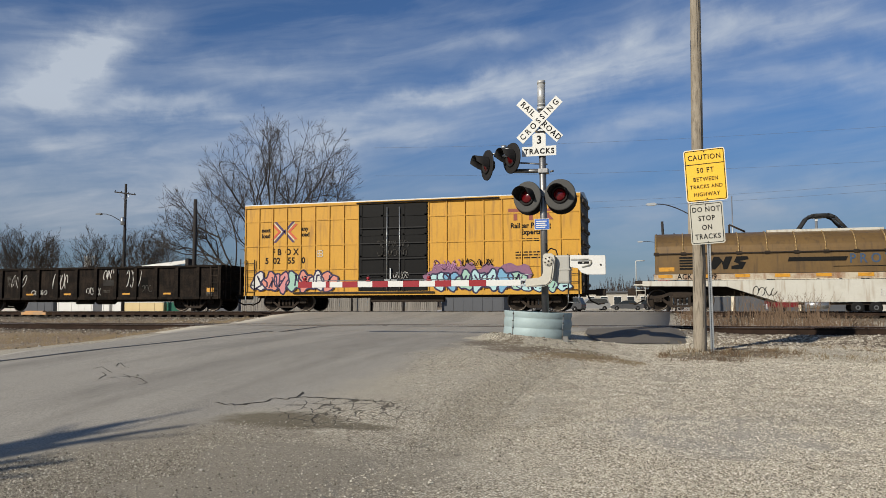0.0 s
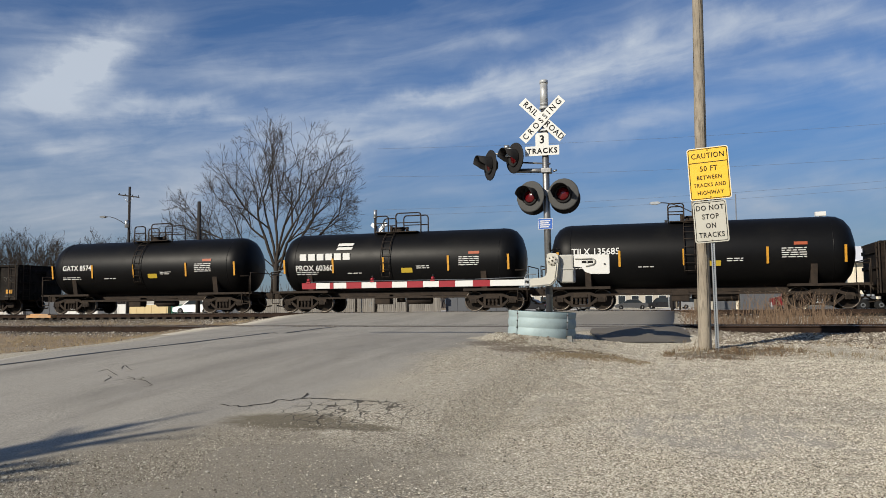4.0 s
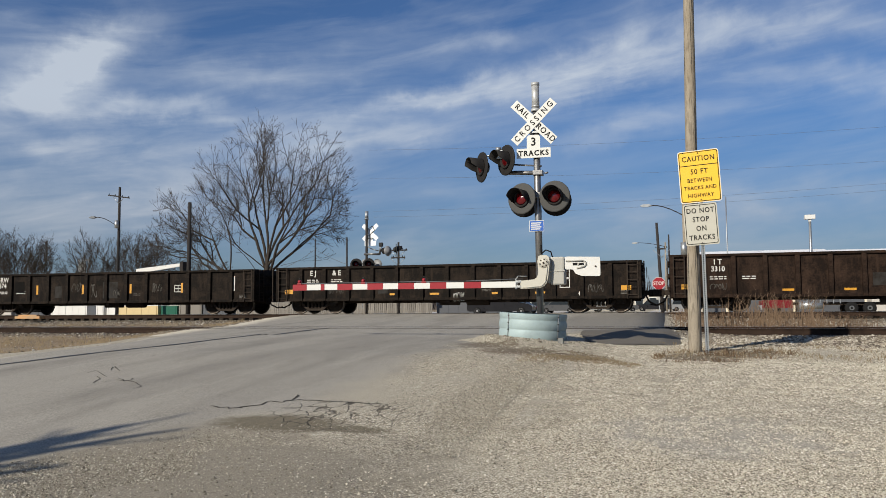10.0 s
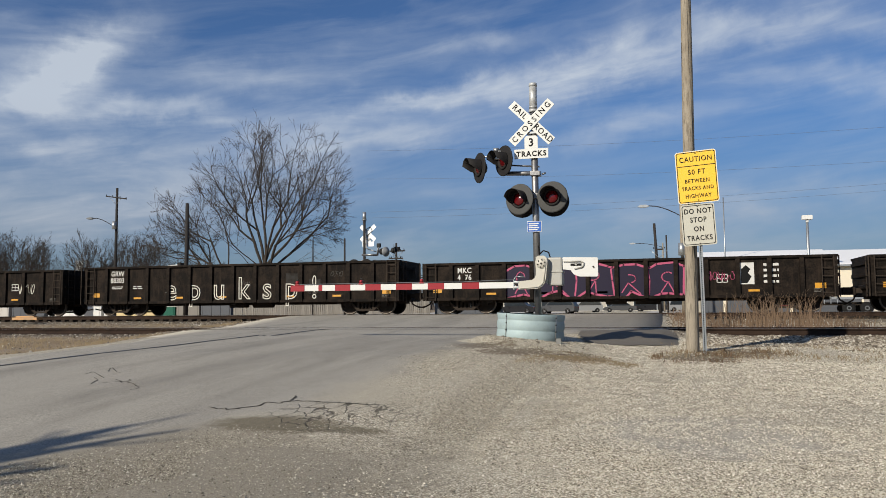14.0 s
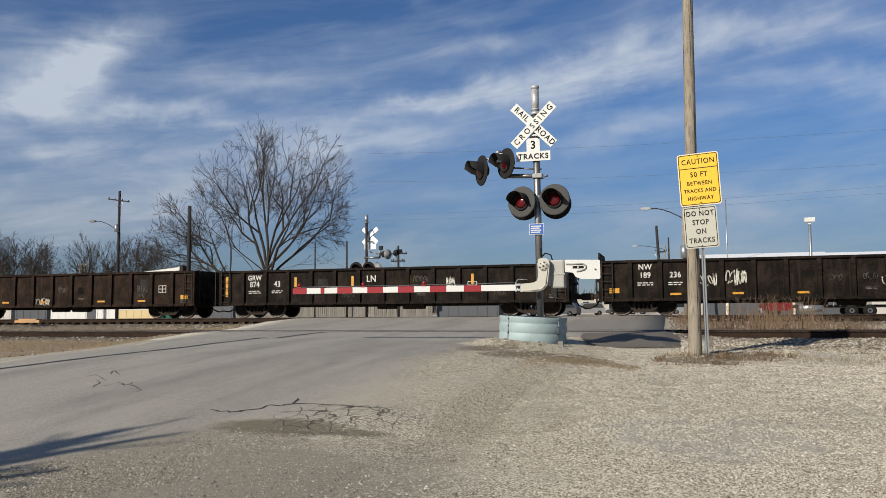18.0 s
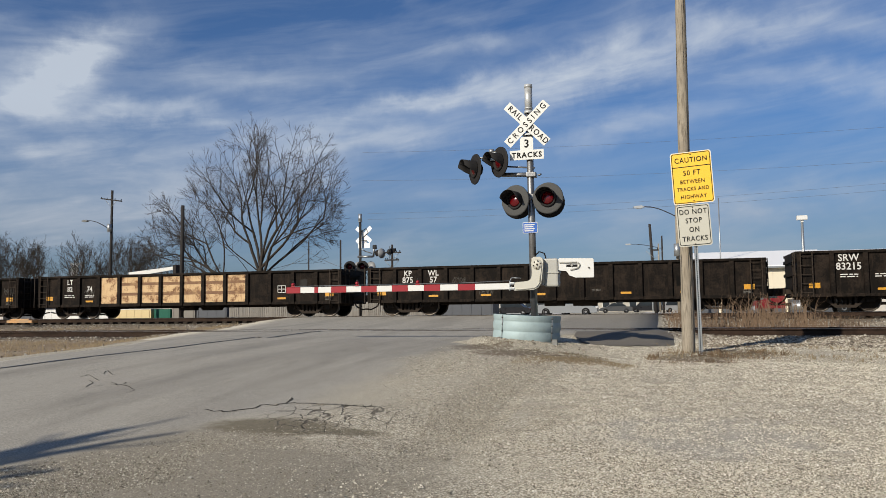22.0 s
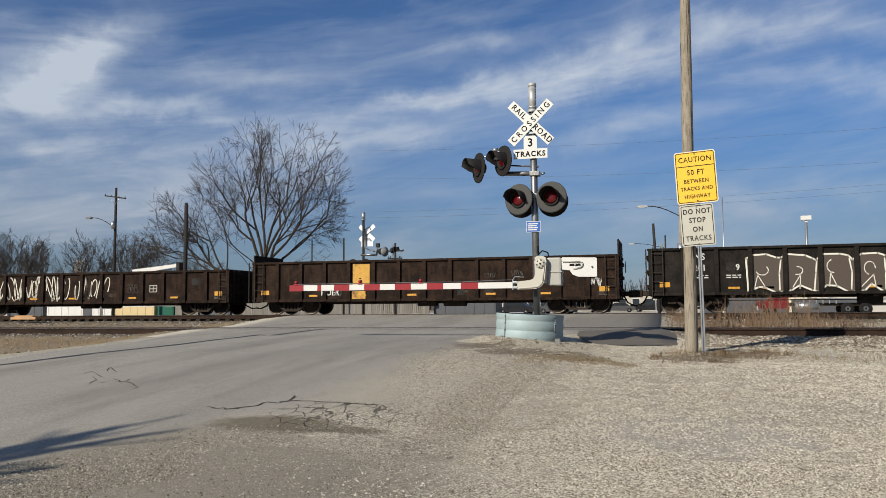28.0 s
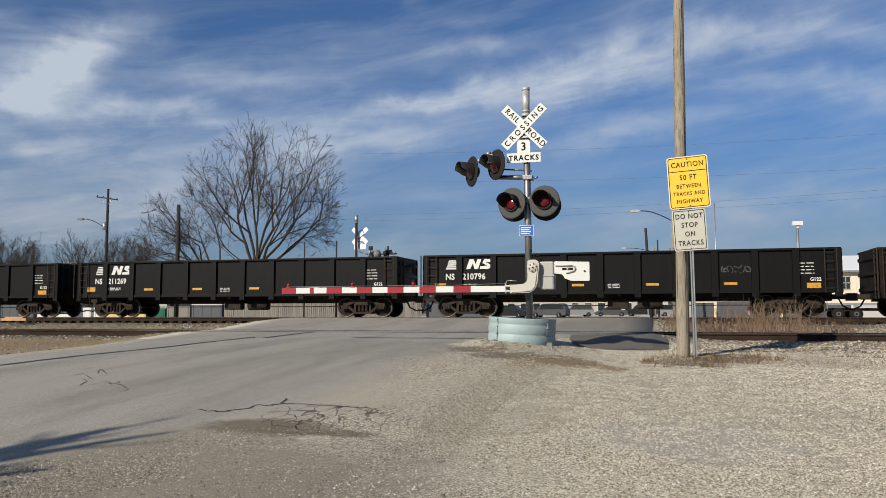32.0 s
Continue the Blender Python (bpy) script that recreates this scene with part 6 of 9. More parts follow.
    tag(c, 3.14, 1.5, 0.5, 0.6, 94, GRAFFITI_WHITE, 3, 0.04)
    c = old_gondola(281.0, 16.6, 2.25, CAR_BROWN, (("NW", 0.10, 1.95, 0.32), ("189", 0.10, 1.62, 0.32), ("236", 0.17, 1.62, 0.32)), seed=44, raised=0.62, label="dark brown gondola car with raised ends and small tags", frame_at=0)
    tag(c, -4.14, 1.41, 0.9, 0.5, 45, GRAFFITI_WHITE, 5, 0.04)
    tag(c, -3.0, 1.50, 0.75, 0.65, 46, GRAFFITI_WHITE, 5, 0.04)
    tag(c, 2.6, 1.33, 0.95, 0.5, 47, GRAFFITI_WHITE, 5, 0.04)
    c = old_gondola(298.7, 16.5, 2.10, CAR_BROWN, (("LT", 0.10, 1.78, 0.32), ("8165", 0.10, 1.48, 0.32)), seed=48, frame_at=0.78)
    tag(c, -5.2, 0.92, 0.75, 0.6, 49, GRAFFITI_WHITE, 5, 0.045)
    tag(c, 3.94, 0.9, 1.1, 0.32, 50, AMBER, 4, 0.06)
    c = old_gondola(316.4, 16.35, 2.13, CAR_BROWN, (("LT", 0.10, 1.80, 0.34), ("82", 0.10, 1.46, 0.34), ("74", 0.165, 1.46, 0.34)), seed=51, label="dark gondola car with flaking pale orange panels", frame_at=0.79)
    flake = surface("flaking pale orange paint", (0.50, 0.345, 0.185), 0.8, dirt=(0.15, 0.07, 0.03), dirt_at=(0.49, 0.58), scale=2.6, vary=0.2, streak=(0.30, 0.15, 0.06), streak_scale=4.0)
    bay = (16.35 - 0.18) / 14
    for i in range(3, 10):
        x = -8.175 + 0.09 + bay * (i + 0.5)
        part("patched_panel", M().box(x - bay / 2 + 0.08, x + bay / 2 - 0.08, -1.455, -1.449, 0.74, 2.0), flake, c, "pale orange flaking panel")
        if i > 3:
            for z in (1.18, 1.66):
                part("rust_band", M().box(x - bay / 2 + 0.09, x + bay / 2 - 0.09, -1.459, -1.4555, z - 0.07, z + 0.07), RUST_BAND, c, "band of bare brown rust")
    c = old_gondola(334.0, 16.45, 2.14, CAR_BROWN, (("KP", 0.10, 1.84, 0.34), ("WL", 0.165, 1.84, 0.34), ("875", 0.10, 1.55, 0.36), ("57", 0.17, 1.55, 0.36)), seed=53, frame_at=0.8)
    c = old_gondola(351.55, 16.5, 2.34, CAR_BROWN, (("SRW", 0.125, 2.05, 0.38), ("83215", 0.125, 1.72, 0.38)), seed=54, frame_at=0)
    words(c, "PIPE\nLOADING\nONLY", -3.6, 1.9, 0.19)
    words(c, "PIPE\nLOADING\nONLY", 3.3, 1.9, 0.19)
    tag(c, 6.95, 1.62, 1.25, 0.95, 55, GRAFFITI_WHITE, 4, 0.07)
    tag(c, 2.1, 1.48, 0.8, 0.42, 56, GRAFFITI_WHITE, 5, 0.05)
    c = old_gondola(369.3, 16.45, 2.23, CAR_RUST, (("L T", 0.10, 1.92, 0.34), ("P", 0.10, 1.56, 0.34)), seed=57, label="rust-brown gondola car with a large pale yellow graffiti piece", frame_at=0.77)
    lemon = paint("pale yellow spray paint", (0.43, 0.41, 0.19))
    wild_strokes(c, -4.85, 1.05, 0.60, 2.06, lemon)
    c = old_gondola(386.8, 16.45, 2.57, CAR_RUST, (), seed=58, low=0.74, label="rust-brown open gondola car with small sprayed marks", frame_at=0.9)
    tag(c, -2.3, 1.95, 0.4, 0.3, 59, ORANGE_WOOD, 2, 0.05)
    part("sprayed_disc", M().lathe([(0.16, -0.003), (0.16, 0.003)], 18, "y"), ORANGE_WOOD, c, "orange sprayed round mark", at=(-2.3, -1.45, 1.5))
    c = old_gondola(404.4, 16.45, 2.14, CAR_RUST, (("LT", 0.10, 1.82, 0.34), ("8191", 0.12, 1.52, 0.34)), seed=61, label="rust-brown gondola car with tall looping white graffiti", frame_at=0.75)
    for k in range(7):
        tag(c, -5.2 + k * 0.98 + (0.35 if k > 4 else 0), 1.36, 1.05, 1.30, 80 + k, GRAFFITI_WHITE, 3, 0.05)
    c = old_gondola(422.05, 16.6, 2.42, CAR_RUST, (), seed=62, raised=0.62, label="rust-brown gondola car with raised ends and an ochre patch", frame_at=0)
    och = surface("rusty ochre patch", (0.50, 0.28, 0.05), 0.8, dirt=(0.12, 0.06, 0.03), dirt_at=(0.5, 0.62), scale=1.8)
    part("patched_panel", M().box(-3.35, -2.55, -1.455, -1.449, 1.25, 2.25), och, c, "ochre rust-stained panel")
    part("patched_panel", M().box(-3.4, -2.75, -1.455, -1.449, 0.7, 1.05), och, c, "ochre rust-stained panel")
    words(c, "HOER", -4.45, 0.98, 0.36, WHITE)
    tag(c, 7.3, 1.3, 0.6, 0.35, 63, WHITE, 4, 0.03)
    c = old_gondola(439.8, 16.5, 2.60, CAR_GRIMY, (("NS", 0.13, 2.22, 0.36), ("201", 0.115, 1.78, 0.34), ("359", 0.185, 1.78, 0.34)), "black open gondola car with a large white outlined graffiti piece", 64, low=0.72, bays=13)
    smoke = paint("grey-brown spray fill", (0.075, 0.06, 0.05))
    piece(c, -4.6, 1.7, 0.78, 2.28, 5, 4, smoke, GRAFFITI_WHITE, 0.065)
    tag(c, 5.4, 1.9, 1.0, 0.8, 66, WORN_WHITE, 4, 0.035)
    c = new_gondola(457.75, "211385", 1)
    tag(c, 2.8, 1.28, 0.85, 0.75, 67, WHITE, 6, 0.045)
    tag(c, -2.1, 1.15, 1.1, 0.42, 68, WHITE, 5, 0.045)
    new_gondola(475.45, "211269", 2)
    c = new_gondola(493.2, "210796", 3)
    tag(c, 4.5, 1.9, 1.1, 0.3, 69, surface("faint grey chalk", (0.12, 0.12, 0.12), 0.9), 5, 0.04)
    c = gondola("dark brown open gondola car", 511.0, 16.4, 2.65, CAR_BROWN, 14, 0.74)
    amber_row(c, 8.2, 0.74, (0.2, 0.5, 0.8))


build_train()


# ---- the crossing ----
MAST_X, MAST_Y = -2.59, 16.5


def lamp_head(parent, x, y, z, turn, lit, face=None):
    """A flashing lamp: round background, lens, half-round hood, case behind. Faces -y, then turned about the upright."""
    base = pose(x, y, z, 0, 0, turn)
    disc = part("lamp_background", M().lathe([(0.01, -0.004), (0.30, -0.004), (0.325, 0.0), (0.33, 0.02), (0.31, 0.022), (0.01, 0.014)], 36, "y"), face or DISC, parent, "round black lamp background", at=base)
    part("lens", M().lathe([(0.005, -0.055), (0.06, -0.048), (0.11, -0.03), (0.14, -0.006)], 24, "y"), LENS_LIT if lit else LENS, disc, "red glass lens")
    part("lens_ring", M().lathe([(0.14, -0.005), (0.145, -0.04), (0.18, -0.04), (0.19, -0.005)], 28, "y"), HOOD_BLACK, disc)
    h = M()
    k = 16
    v, f = [], []
    for j, (r, yy, cut) in enumerate(((0.185, -0.01, 2.15), (0.192, -0.14, 1.85), (0.198, -0.31, 1.35))):
        for i in range(k + 1):
            a = math.pi / 2 - cut + 2 * cut * i / k
            v.append((r * math.cos(a), yy, r * math.sin(a)))
            v.append(((r - 0.008) * math.cos(a), yy, (r - 0.008) * math.sin(a)))
    n = 2 * (k + 1)
    for j in range(2):
        for i in range(k):
            a, b, c, d = j * n + 2 * i, j * n + 2 * i + 2, (j + 1) * n + 2 * i + 2, (j + 1) * n + 2 * i
            f += [(a, b, c, d), (a + 1, d + 1, c + 1, b + 1)]
    for i in range(k):
        a = 2 * n + 2 * i
        f.append((a, a + 2, a + 3, a + 1))
    part("hood", h.add(v, f, True), HOOD_BLACK, disc, "half-round black hood")
    part("lamp_case", M().lathe([(0.15, 0.02), (0.15, 0.09), (0.11, 0.15), (0.02, 0.17)], 24, "y"), CABLE_BOX, disc)
    return disc


def crossbuck(parent, z, x=0.0, y=-0.10):
    for turn, yy, texts in ((45, y - 0.014, (("RAIL", -0.35), ("ROAD", 0.35))), (-45, y - 0.028, (("CROSSING", 0.0),))):
        blade = part("crossbuck_blade", M().box(-0.60, 0.60, -0.004, 0.004, -0.100, 0.100, 0.003), SIGN_WHITE, parent, "white crossbuck blade with black letters", at=pose(x, yy, z, 0, turn, 0))
        for text, tx in texts:
            part("letters", lettering(text, 0.172, SIGN_BLACK, 1.62 if len(text) > 4 else 1.22, 0.92, 0.002), None, blade, "black letters", at=(tx, -0.0062, 0.0))


def near_mast():
    g = -0.40
    t = thing("crossing_signal", "crossing signal mast with crossbuck, red lamps and lowered gate", "crossing signal", (MAST_X, MAST_Y, 0))
    part("mast", M().tube((0.02, 0, g), (-0.02, 0, 4.72), 0.075, 0.072, 20), MAST_STEEL, t, "dull grey metal mast")
    part("mast_cap", M().tube((-0.02, 0, 4.42), (-0.02, 0, 5.02), 0.082, n=20).tube((-0.02, 0, 4.40), (-0.02, 0, 4.46), 0.10, n=20).tube((-0.02, 0, 4.50), (-0.02, 0, 4.53), 0.088, n=20).tube((-0.02, 0, 4.96), (-0.02, 0, 5.03), 0.088, n=20), BRIGHT_STEEL, t, "bright steel top sleeve")
    crossbuck(t, 4.16, -0.045)
    plate3 = part("track_count_sign", M().prism([(-0.36, -0.105), (0.36, -0.105), (0.36, 0.10), (0.14, 0.10), (0.14, 0.34), (0.10, 0.38), (-0.10, 0.38), (-0.14, 0.34), (-0.14, 0.10), (-0.36, 0.10)], -0.004, 0.004),
                  SIGN_WHITE, t, "white sign with black letters", at=pose(-0.06, -0.112, 3.50))
    part("letters", lettering("TRACKS", 0.155, SIGN_BLACK, 1.25, 0.95, 0.005), None, plate3, "black letters", at=(0, -0.0062, -0.01))
    part("letters", lettering("3", 0.24, SIGN_BLACK, 1.0, 0.95, 0.005), None, plate3, "black figure", at=(0, -0.0062, 0.23))
    for z in (3.45, 3.95, 4.3):
        part("sign_bracket", M().box(-0.16, 0.10, -0.098, 0.09, z - 0.02, z + 0.02), GALV, t)
    # lower pair
    part("lamp_arm", M().tube((-0.5, 0.0, 2.60), (0.5, 0.0, 2.60), 0.028, n=10).box(-0.09, 0.09, -0.09, 0.09, 2.54, 2.66, 0.01).tube((-0.42, 0, 2.60), (-0.42, 0, 2.50), 0.05, n=10), MAST_STEEL, t)
    lamp_head(t, -0.32, -0.17, 2.53, -20, True)
    lamp_head(t, 0.37, -0.17, 2.55, -6, True)
    # the pair that faces the other way, behind the mast
    for x in (-0.36, 0.33):
        back = part("rear_lamp_background", M().lathe([(0.01, 0.0), (0.31, 0.0), (0.325, -0.01), (0.33, -0.03), (0.01, -0.02)], 36, "y"), HOOD_BLACK, t, "round black lamp background seen from behind", at=(x, 0.44, 2.53))
        part("lamp_case", M().lathe([(0.15, -0.02), (0.15, -0.10), (0.10, -0.16), (0.02, -0.18)], 20, "y"), CABLE_BOX, back)
        part("lamp_neck", M().tube((0, -0.16, 0.02), (0.0, -0.44, 0.07), 0.035, n=8), CABLE_BOX, back)
    part("lamp_neck", M().tube((-0.32, -0.05, 2.55), (-0.32, 0.02, 2.60), 0.04, n=8).tube((0.37, -0.05, 2.57), (0.37, 0.02, 2.60), 0.04, n=8), CABLE_BOX, t)
    # upper pair on a side arm, turned to the left
    part("side_arm", M().tube((0.12, -0.02, 3.08), (-0.62, 0.0, 3.12), 0.048, n=12).tube((0.10, -0.05, 3.22), (-0.6, 0, 3.3), 0.018, n=8), MAST_STEEL, t, "dark steel side arm")
    part("arm_clamp", M().box(-0.09, 0.12, -0.10, 0.10, 3.03, 3.13, 0.015).tube((0.16, -0.1, 3.05), (0.24, -0.1, 3.07), 0.02, n=8), MAST_STEEL, t)
    part("junction_box", M().box(-0.95, -0.72, -0.06, 0.12, 3.42, 3.62, 0.03).tube((-0.72, 0, 3.42), (-0.62, 0, 3.12), 0.03, n=8).tube((-0.84, 0, 3.60), (-0.84, 0, 3.68), 0.06, n=10).path([(-0.9, 0, 3.5), (-1.2, 0, 3.52), (-1.25, 0.02, 3.40)], 0.02, 6), GALV, t, "bright metal junction box")
    lamp_head(t, -0.66, -0.10, 3.38, -46, False, HOOD_BLACK)
    lamp_head(t, -1.20, -0.08, 3.26, -54, False, HOOD_BLACK)
    part("lamp_neck", M().tube((-1.24, 0.0, 3.2), (-1.2, 0.02, 3.5), 0.03, n=8), CABLE_BOX, t)
    tagp = part("notice", M().box(-0.155, 0.155, -0.004, 0.004, -0.115, 0.115, 0.003), SIGN_WHITE, t, "small blue notice with white print", at=(-0.02, -0.10, 1.95))
    part("notice_face", M().box(-0.145, 0.145, -0.0065, -0.0045, -0.105, 0.105), SIGN_BLUE, tagp)
    for k in range(4):
        part("notice_line", M().box(-0.12, 0.10 - 0.03 * (k % 2), -0.0085, -0.0068, 0.05 - k * 0.042, 0.072 - k * 0.042), SIGN_WHITE, tagp)
    # gate mechanism
    part("gate_box", M().box(0.26, 0.55, -0.18, 0.20, 0.71, 1.29, 0.035), MECH_GREY, t, "grey-white gate mechanism box")
    part("box_lid", M().box(0.25, 0.565, -0.195, 0.21, 0.98, 1.01, 0.006), MECH_GREY, t)
    part("drive_housing", M().prism([(0.02, 0.86), (0.26, 0.74), (0.28, 1.26), (0.20, 1.31), (0.05, 1.30), (0.0, 1.22)], -0.20, 0.12), MECH, t)
    cast = [(0.03, 1.29), (0.08, 1.32), (0.20, 1.32), (0.255, 1.28), (0.27, 1.20), (0.235, 0.86), (0.205, 0.76), (0.15, 0.69), (0.06, 0.645), (-0.34, 0.635), (-0.34, 0.80), (-0.06, 0.825), (0.0, 0.86), (0.025, 0.92), (0.035, 1.05)]
    part("arm_support", M().prism(cast, -0.33, -0.23), MECH, t, "cream curved gate arm support")
    part("support_rib", M().path([(-0.30, -0.335, 0.66), (0.06, -0.335, 0.675), (0.14, -0.335, 0.72), (0.19, -0.335, 0.80), (0.235, -0.335, 1.20)], 0.014, 6), MECH, t)
    hub = part("hub_plate", M().lathe([(0.02, -0.348), (0.100, -0.348), (0.106, -0.33), (0.02, -0.33)], 24, "y", (0.145, 0, 1.16)), MECH, t)
    for k in range(6):
        a = math.pi * k / 3 + 0.3
        part("bolt", M().tube((0.145 + 0.075 * math.cos(a), -0.362, 1.16 + 0.075 * math.sin(a)), (0.145 + 0.075 * math.cos(a), -0.347, 1.16 + 0.075 * math.sin(a)), 0.015, n=6), UNDER, hub)
    part("bolt", M().tube((0.145, -0.366, 1.16), (0.145, -0.347, 1.16), 0.02, n=6), UNDER, hub)
    cw = [(0.55, 1.27), (0.58, 1.29), (1.26, 1.27), (1.275, 1.25), (1.275, 0.90), (1.255, 0.88), (0.90, 0.885), (0.78, 0.93), (0.72, 1.02), (0.56, 1.04)]
    weight = part("counterweight", M().prism(cw, -0.14, -0.08), WHITE, t, "white counterweight plate")
    slot = M().path([(0.58, -0.155, 1.20), (0.94, -0.155, 1.195), (0.985, -0.155, 1.165), (0.99, -0.155, 1.12), (0.95, -0.155, 1.075), (0.80, -0.155, 1.045)], 0.016, 6)
    part("slot_rim", slot, MECH_GREY, weight)
    part("slot", M().box(0.72, 0.945, -0.146, -0.141, 1.105, 1.155, 0.002), SIGN_BLACK, weight)
    part("bolt", M().tube((0.83, -0.165, 1.13), (0.83, -0.145, 1.13), 0.02, n=8), MECH_GREY, weight)
    part("bolt", M().tube((1.18, -0.16, 1.08), (1.18, -0.138, 1.08), 0.018, n=8), UNDER, weight)
    part("cable", M().path([(0.30, -0.1, 1.29), (0.27, -0.12, 1.40), (0.16, -0.11, 1.44), (0.07, -0.09, 1.36), (0.06, -0.06, 1.55)], 0.014, 6), SIGN_BLACK, t, "black cable")
    # the arm with its stripes and lamps
    arm = part("gate_arm", M().box(-5.50, -0.40, -0.30, -0.26, 0.662, 0.79, 0.006), WHITE, t, "white gate arm with red stripes, lowered")
    for a, b in ((-5.52, -5.18), (-4.84, -4.75), (-4.44, -4.08), (-3.73, -3.37), (-3.02, -2.66), (-2.30, -1.94), (-1.55, -1.18)):
        part("stripe", M().box(a, b, -0.305, -0.255, 0.659, 0.793), RED, arm, "red reflective stripe")
    part("arm_clamp", M().box(-0.43, -0.33, -0.335, -0.24, 0.655, 0.70, 0.006).box(-0.43, -0.33, -0.335, -0.24, 0.76, 0.805, 0.006).box(-0.445, -0.425, -0.33, -0.24, 0.63, 0.84, 0.004).path([(-0.44, -0.28, 0.83), (-0.40, -0.28, 0.90), (-0.2, -0.28, 0.89)], 0.010, 5), GALV, arm)
    part("clamp_bolt", M().tube((-0.38, -0.35, 0.73), (-0.38, -0.30, 0.73), 0.022, n=8), UNDER, arm)
    for x in (-5.36, -3.83, -2.44):
        lampb = part("arm_lamp", M().box(x - 0.05, x + 0.05, -0.315, -0.245, 0.79, 0.82, 0.005).lathe([(0.01, -0.045), (0.033, -0.04), (0.037, 0.0), (0.037, 0.03), (0.01, 0.04)], 14, "y", (x, -0.28, 0.855)), RED, arm, "small red arm lamp")
        part("lamp_cap", M().box(x - 0.018, x + 0.018, -0.30, -0.26, 0.905, 0.93, 0.004), CABLE_BOX, lampb)
    part("arm_cable", M().path([(-0.4, -0.31, 0.84), (-1.5, -0.305, 0.812), (-3.0, -0.305, 0.815), (-5.3, -0.305, 0.812)], 0.008, 4), WIRE, arm)
    # concrete foot
    part("foundation", M().box(-0.28, 0.28, -0.28, 0.28, -0.6, -0.25, 0.02), CONCRETE, t)


def ring_guard():
    t = thing("corrugated_ring", "round corrugated steel ring standing in gravel", "guard ring", pose(MAST_X - 0.165, MAST_Y, -0.41, 0.0, 3.0, 0))
    prof = []
    for k in range(45):
        u = k / 44
        prof.append((0.684 + 0.021 * abs(math.sin(u * math.pi * 2.63)) ** 0.65, u * 0.535))
    out = prof + [(0.665, 0.535)] + [(r - 0.012, z) for r, z in reversed(prof)] + [(prof[0][0], 0.0)]
    n = 72
    part("ring_wall", M().lathe(out, n), CORR, t, "pale blue-grey corrugated steel wall")
    for a in (-125, -35, 60, 150):
        c, s = math.cos(radians(a)), math.sin(radians(a))
        for k in range(4):
            part("bolt", M().tube((0.70 * c, 0.70 * s, 0.06 + k * 0.14), (0.725 * c, 0.725 * s, 0.06 + k * 0.14), 0.012, n=6), UNDER, t)
        m = M().tube((0.712 * c, 0.712 * s, 0.0), (0.712 * c, 0.712 * s, 0.53), 0.008, n=4)
        part("seam", m, GALV, t)
    p = thing("concrete_stub", "small grey concrete stub beside the ring", "stub", (MAST_X + 0.52, MAST_Y - 0.68, -0.48))
    part("block", M().box(-0.05, 0.05, -0.05, 0.05, 0, 0.12, 0.01), STUB_GREY, p)


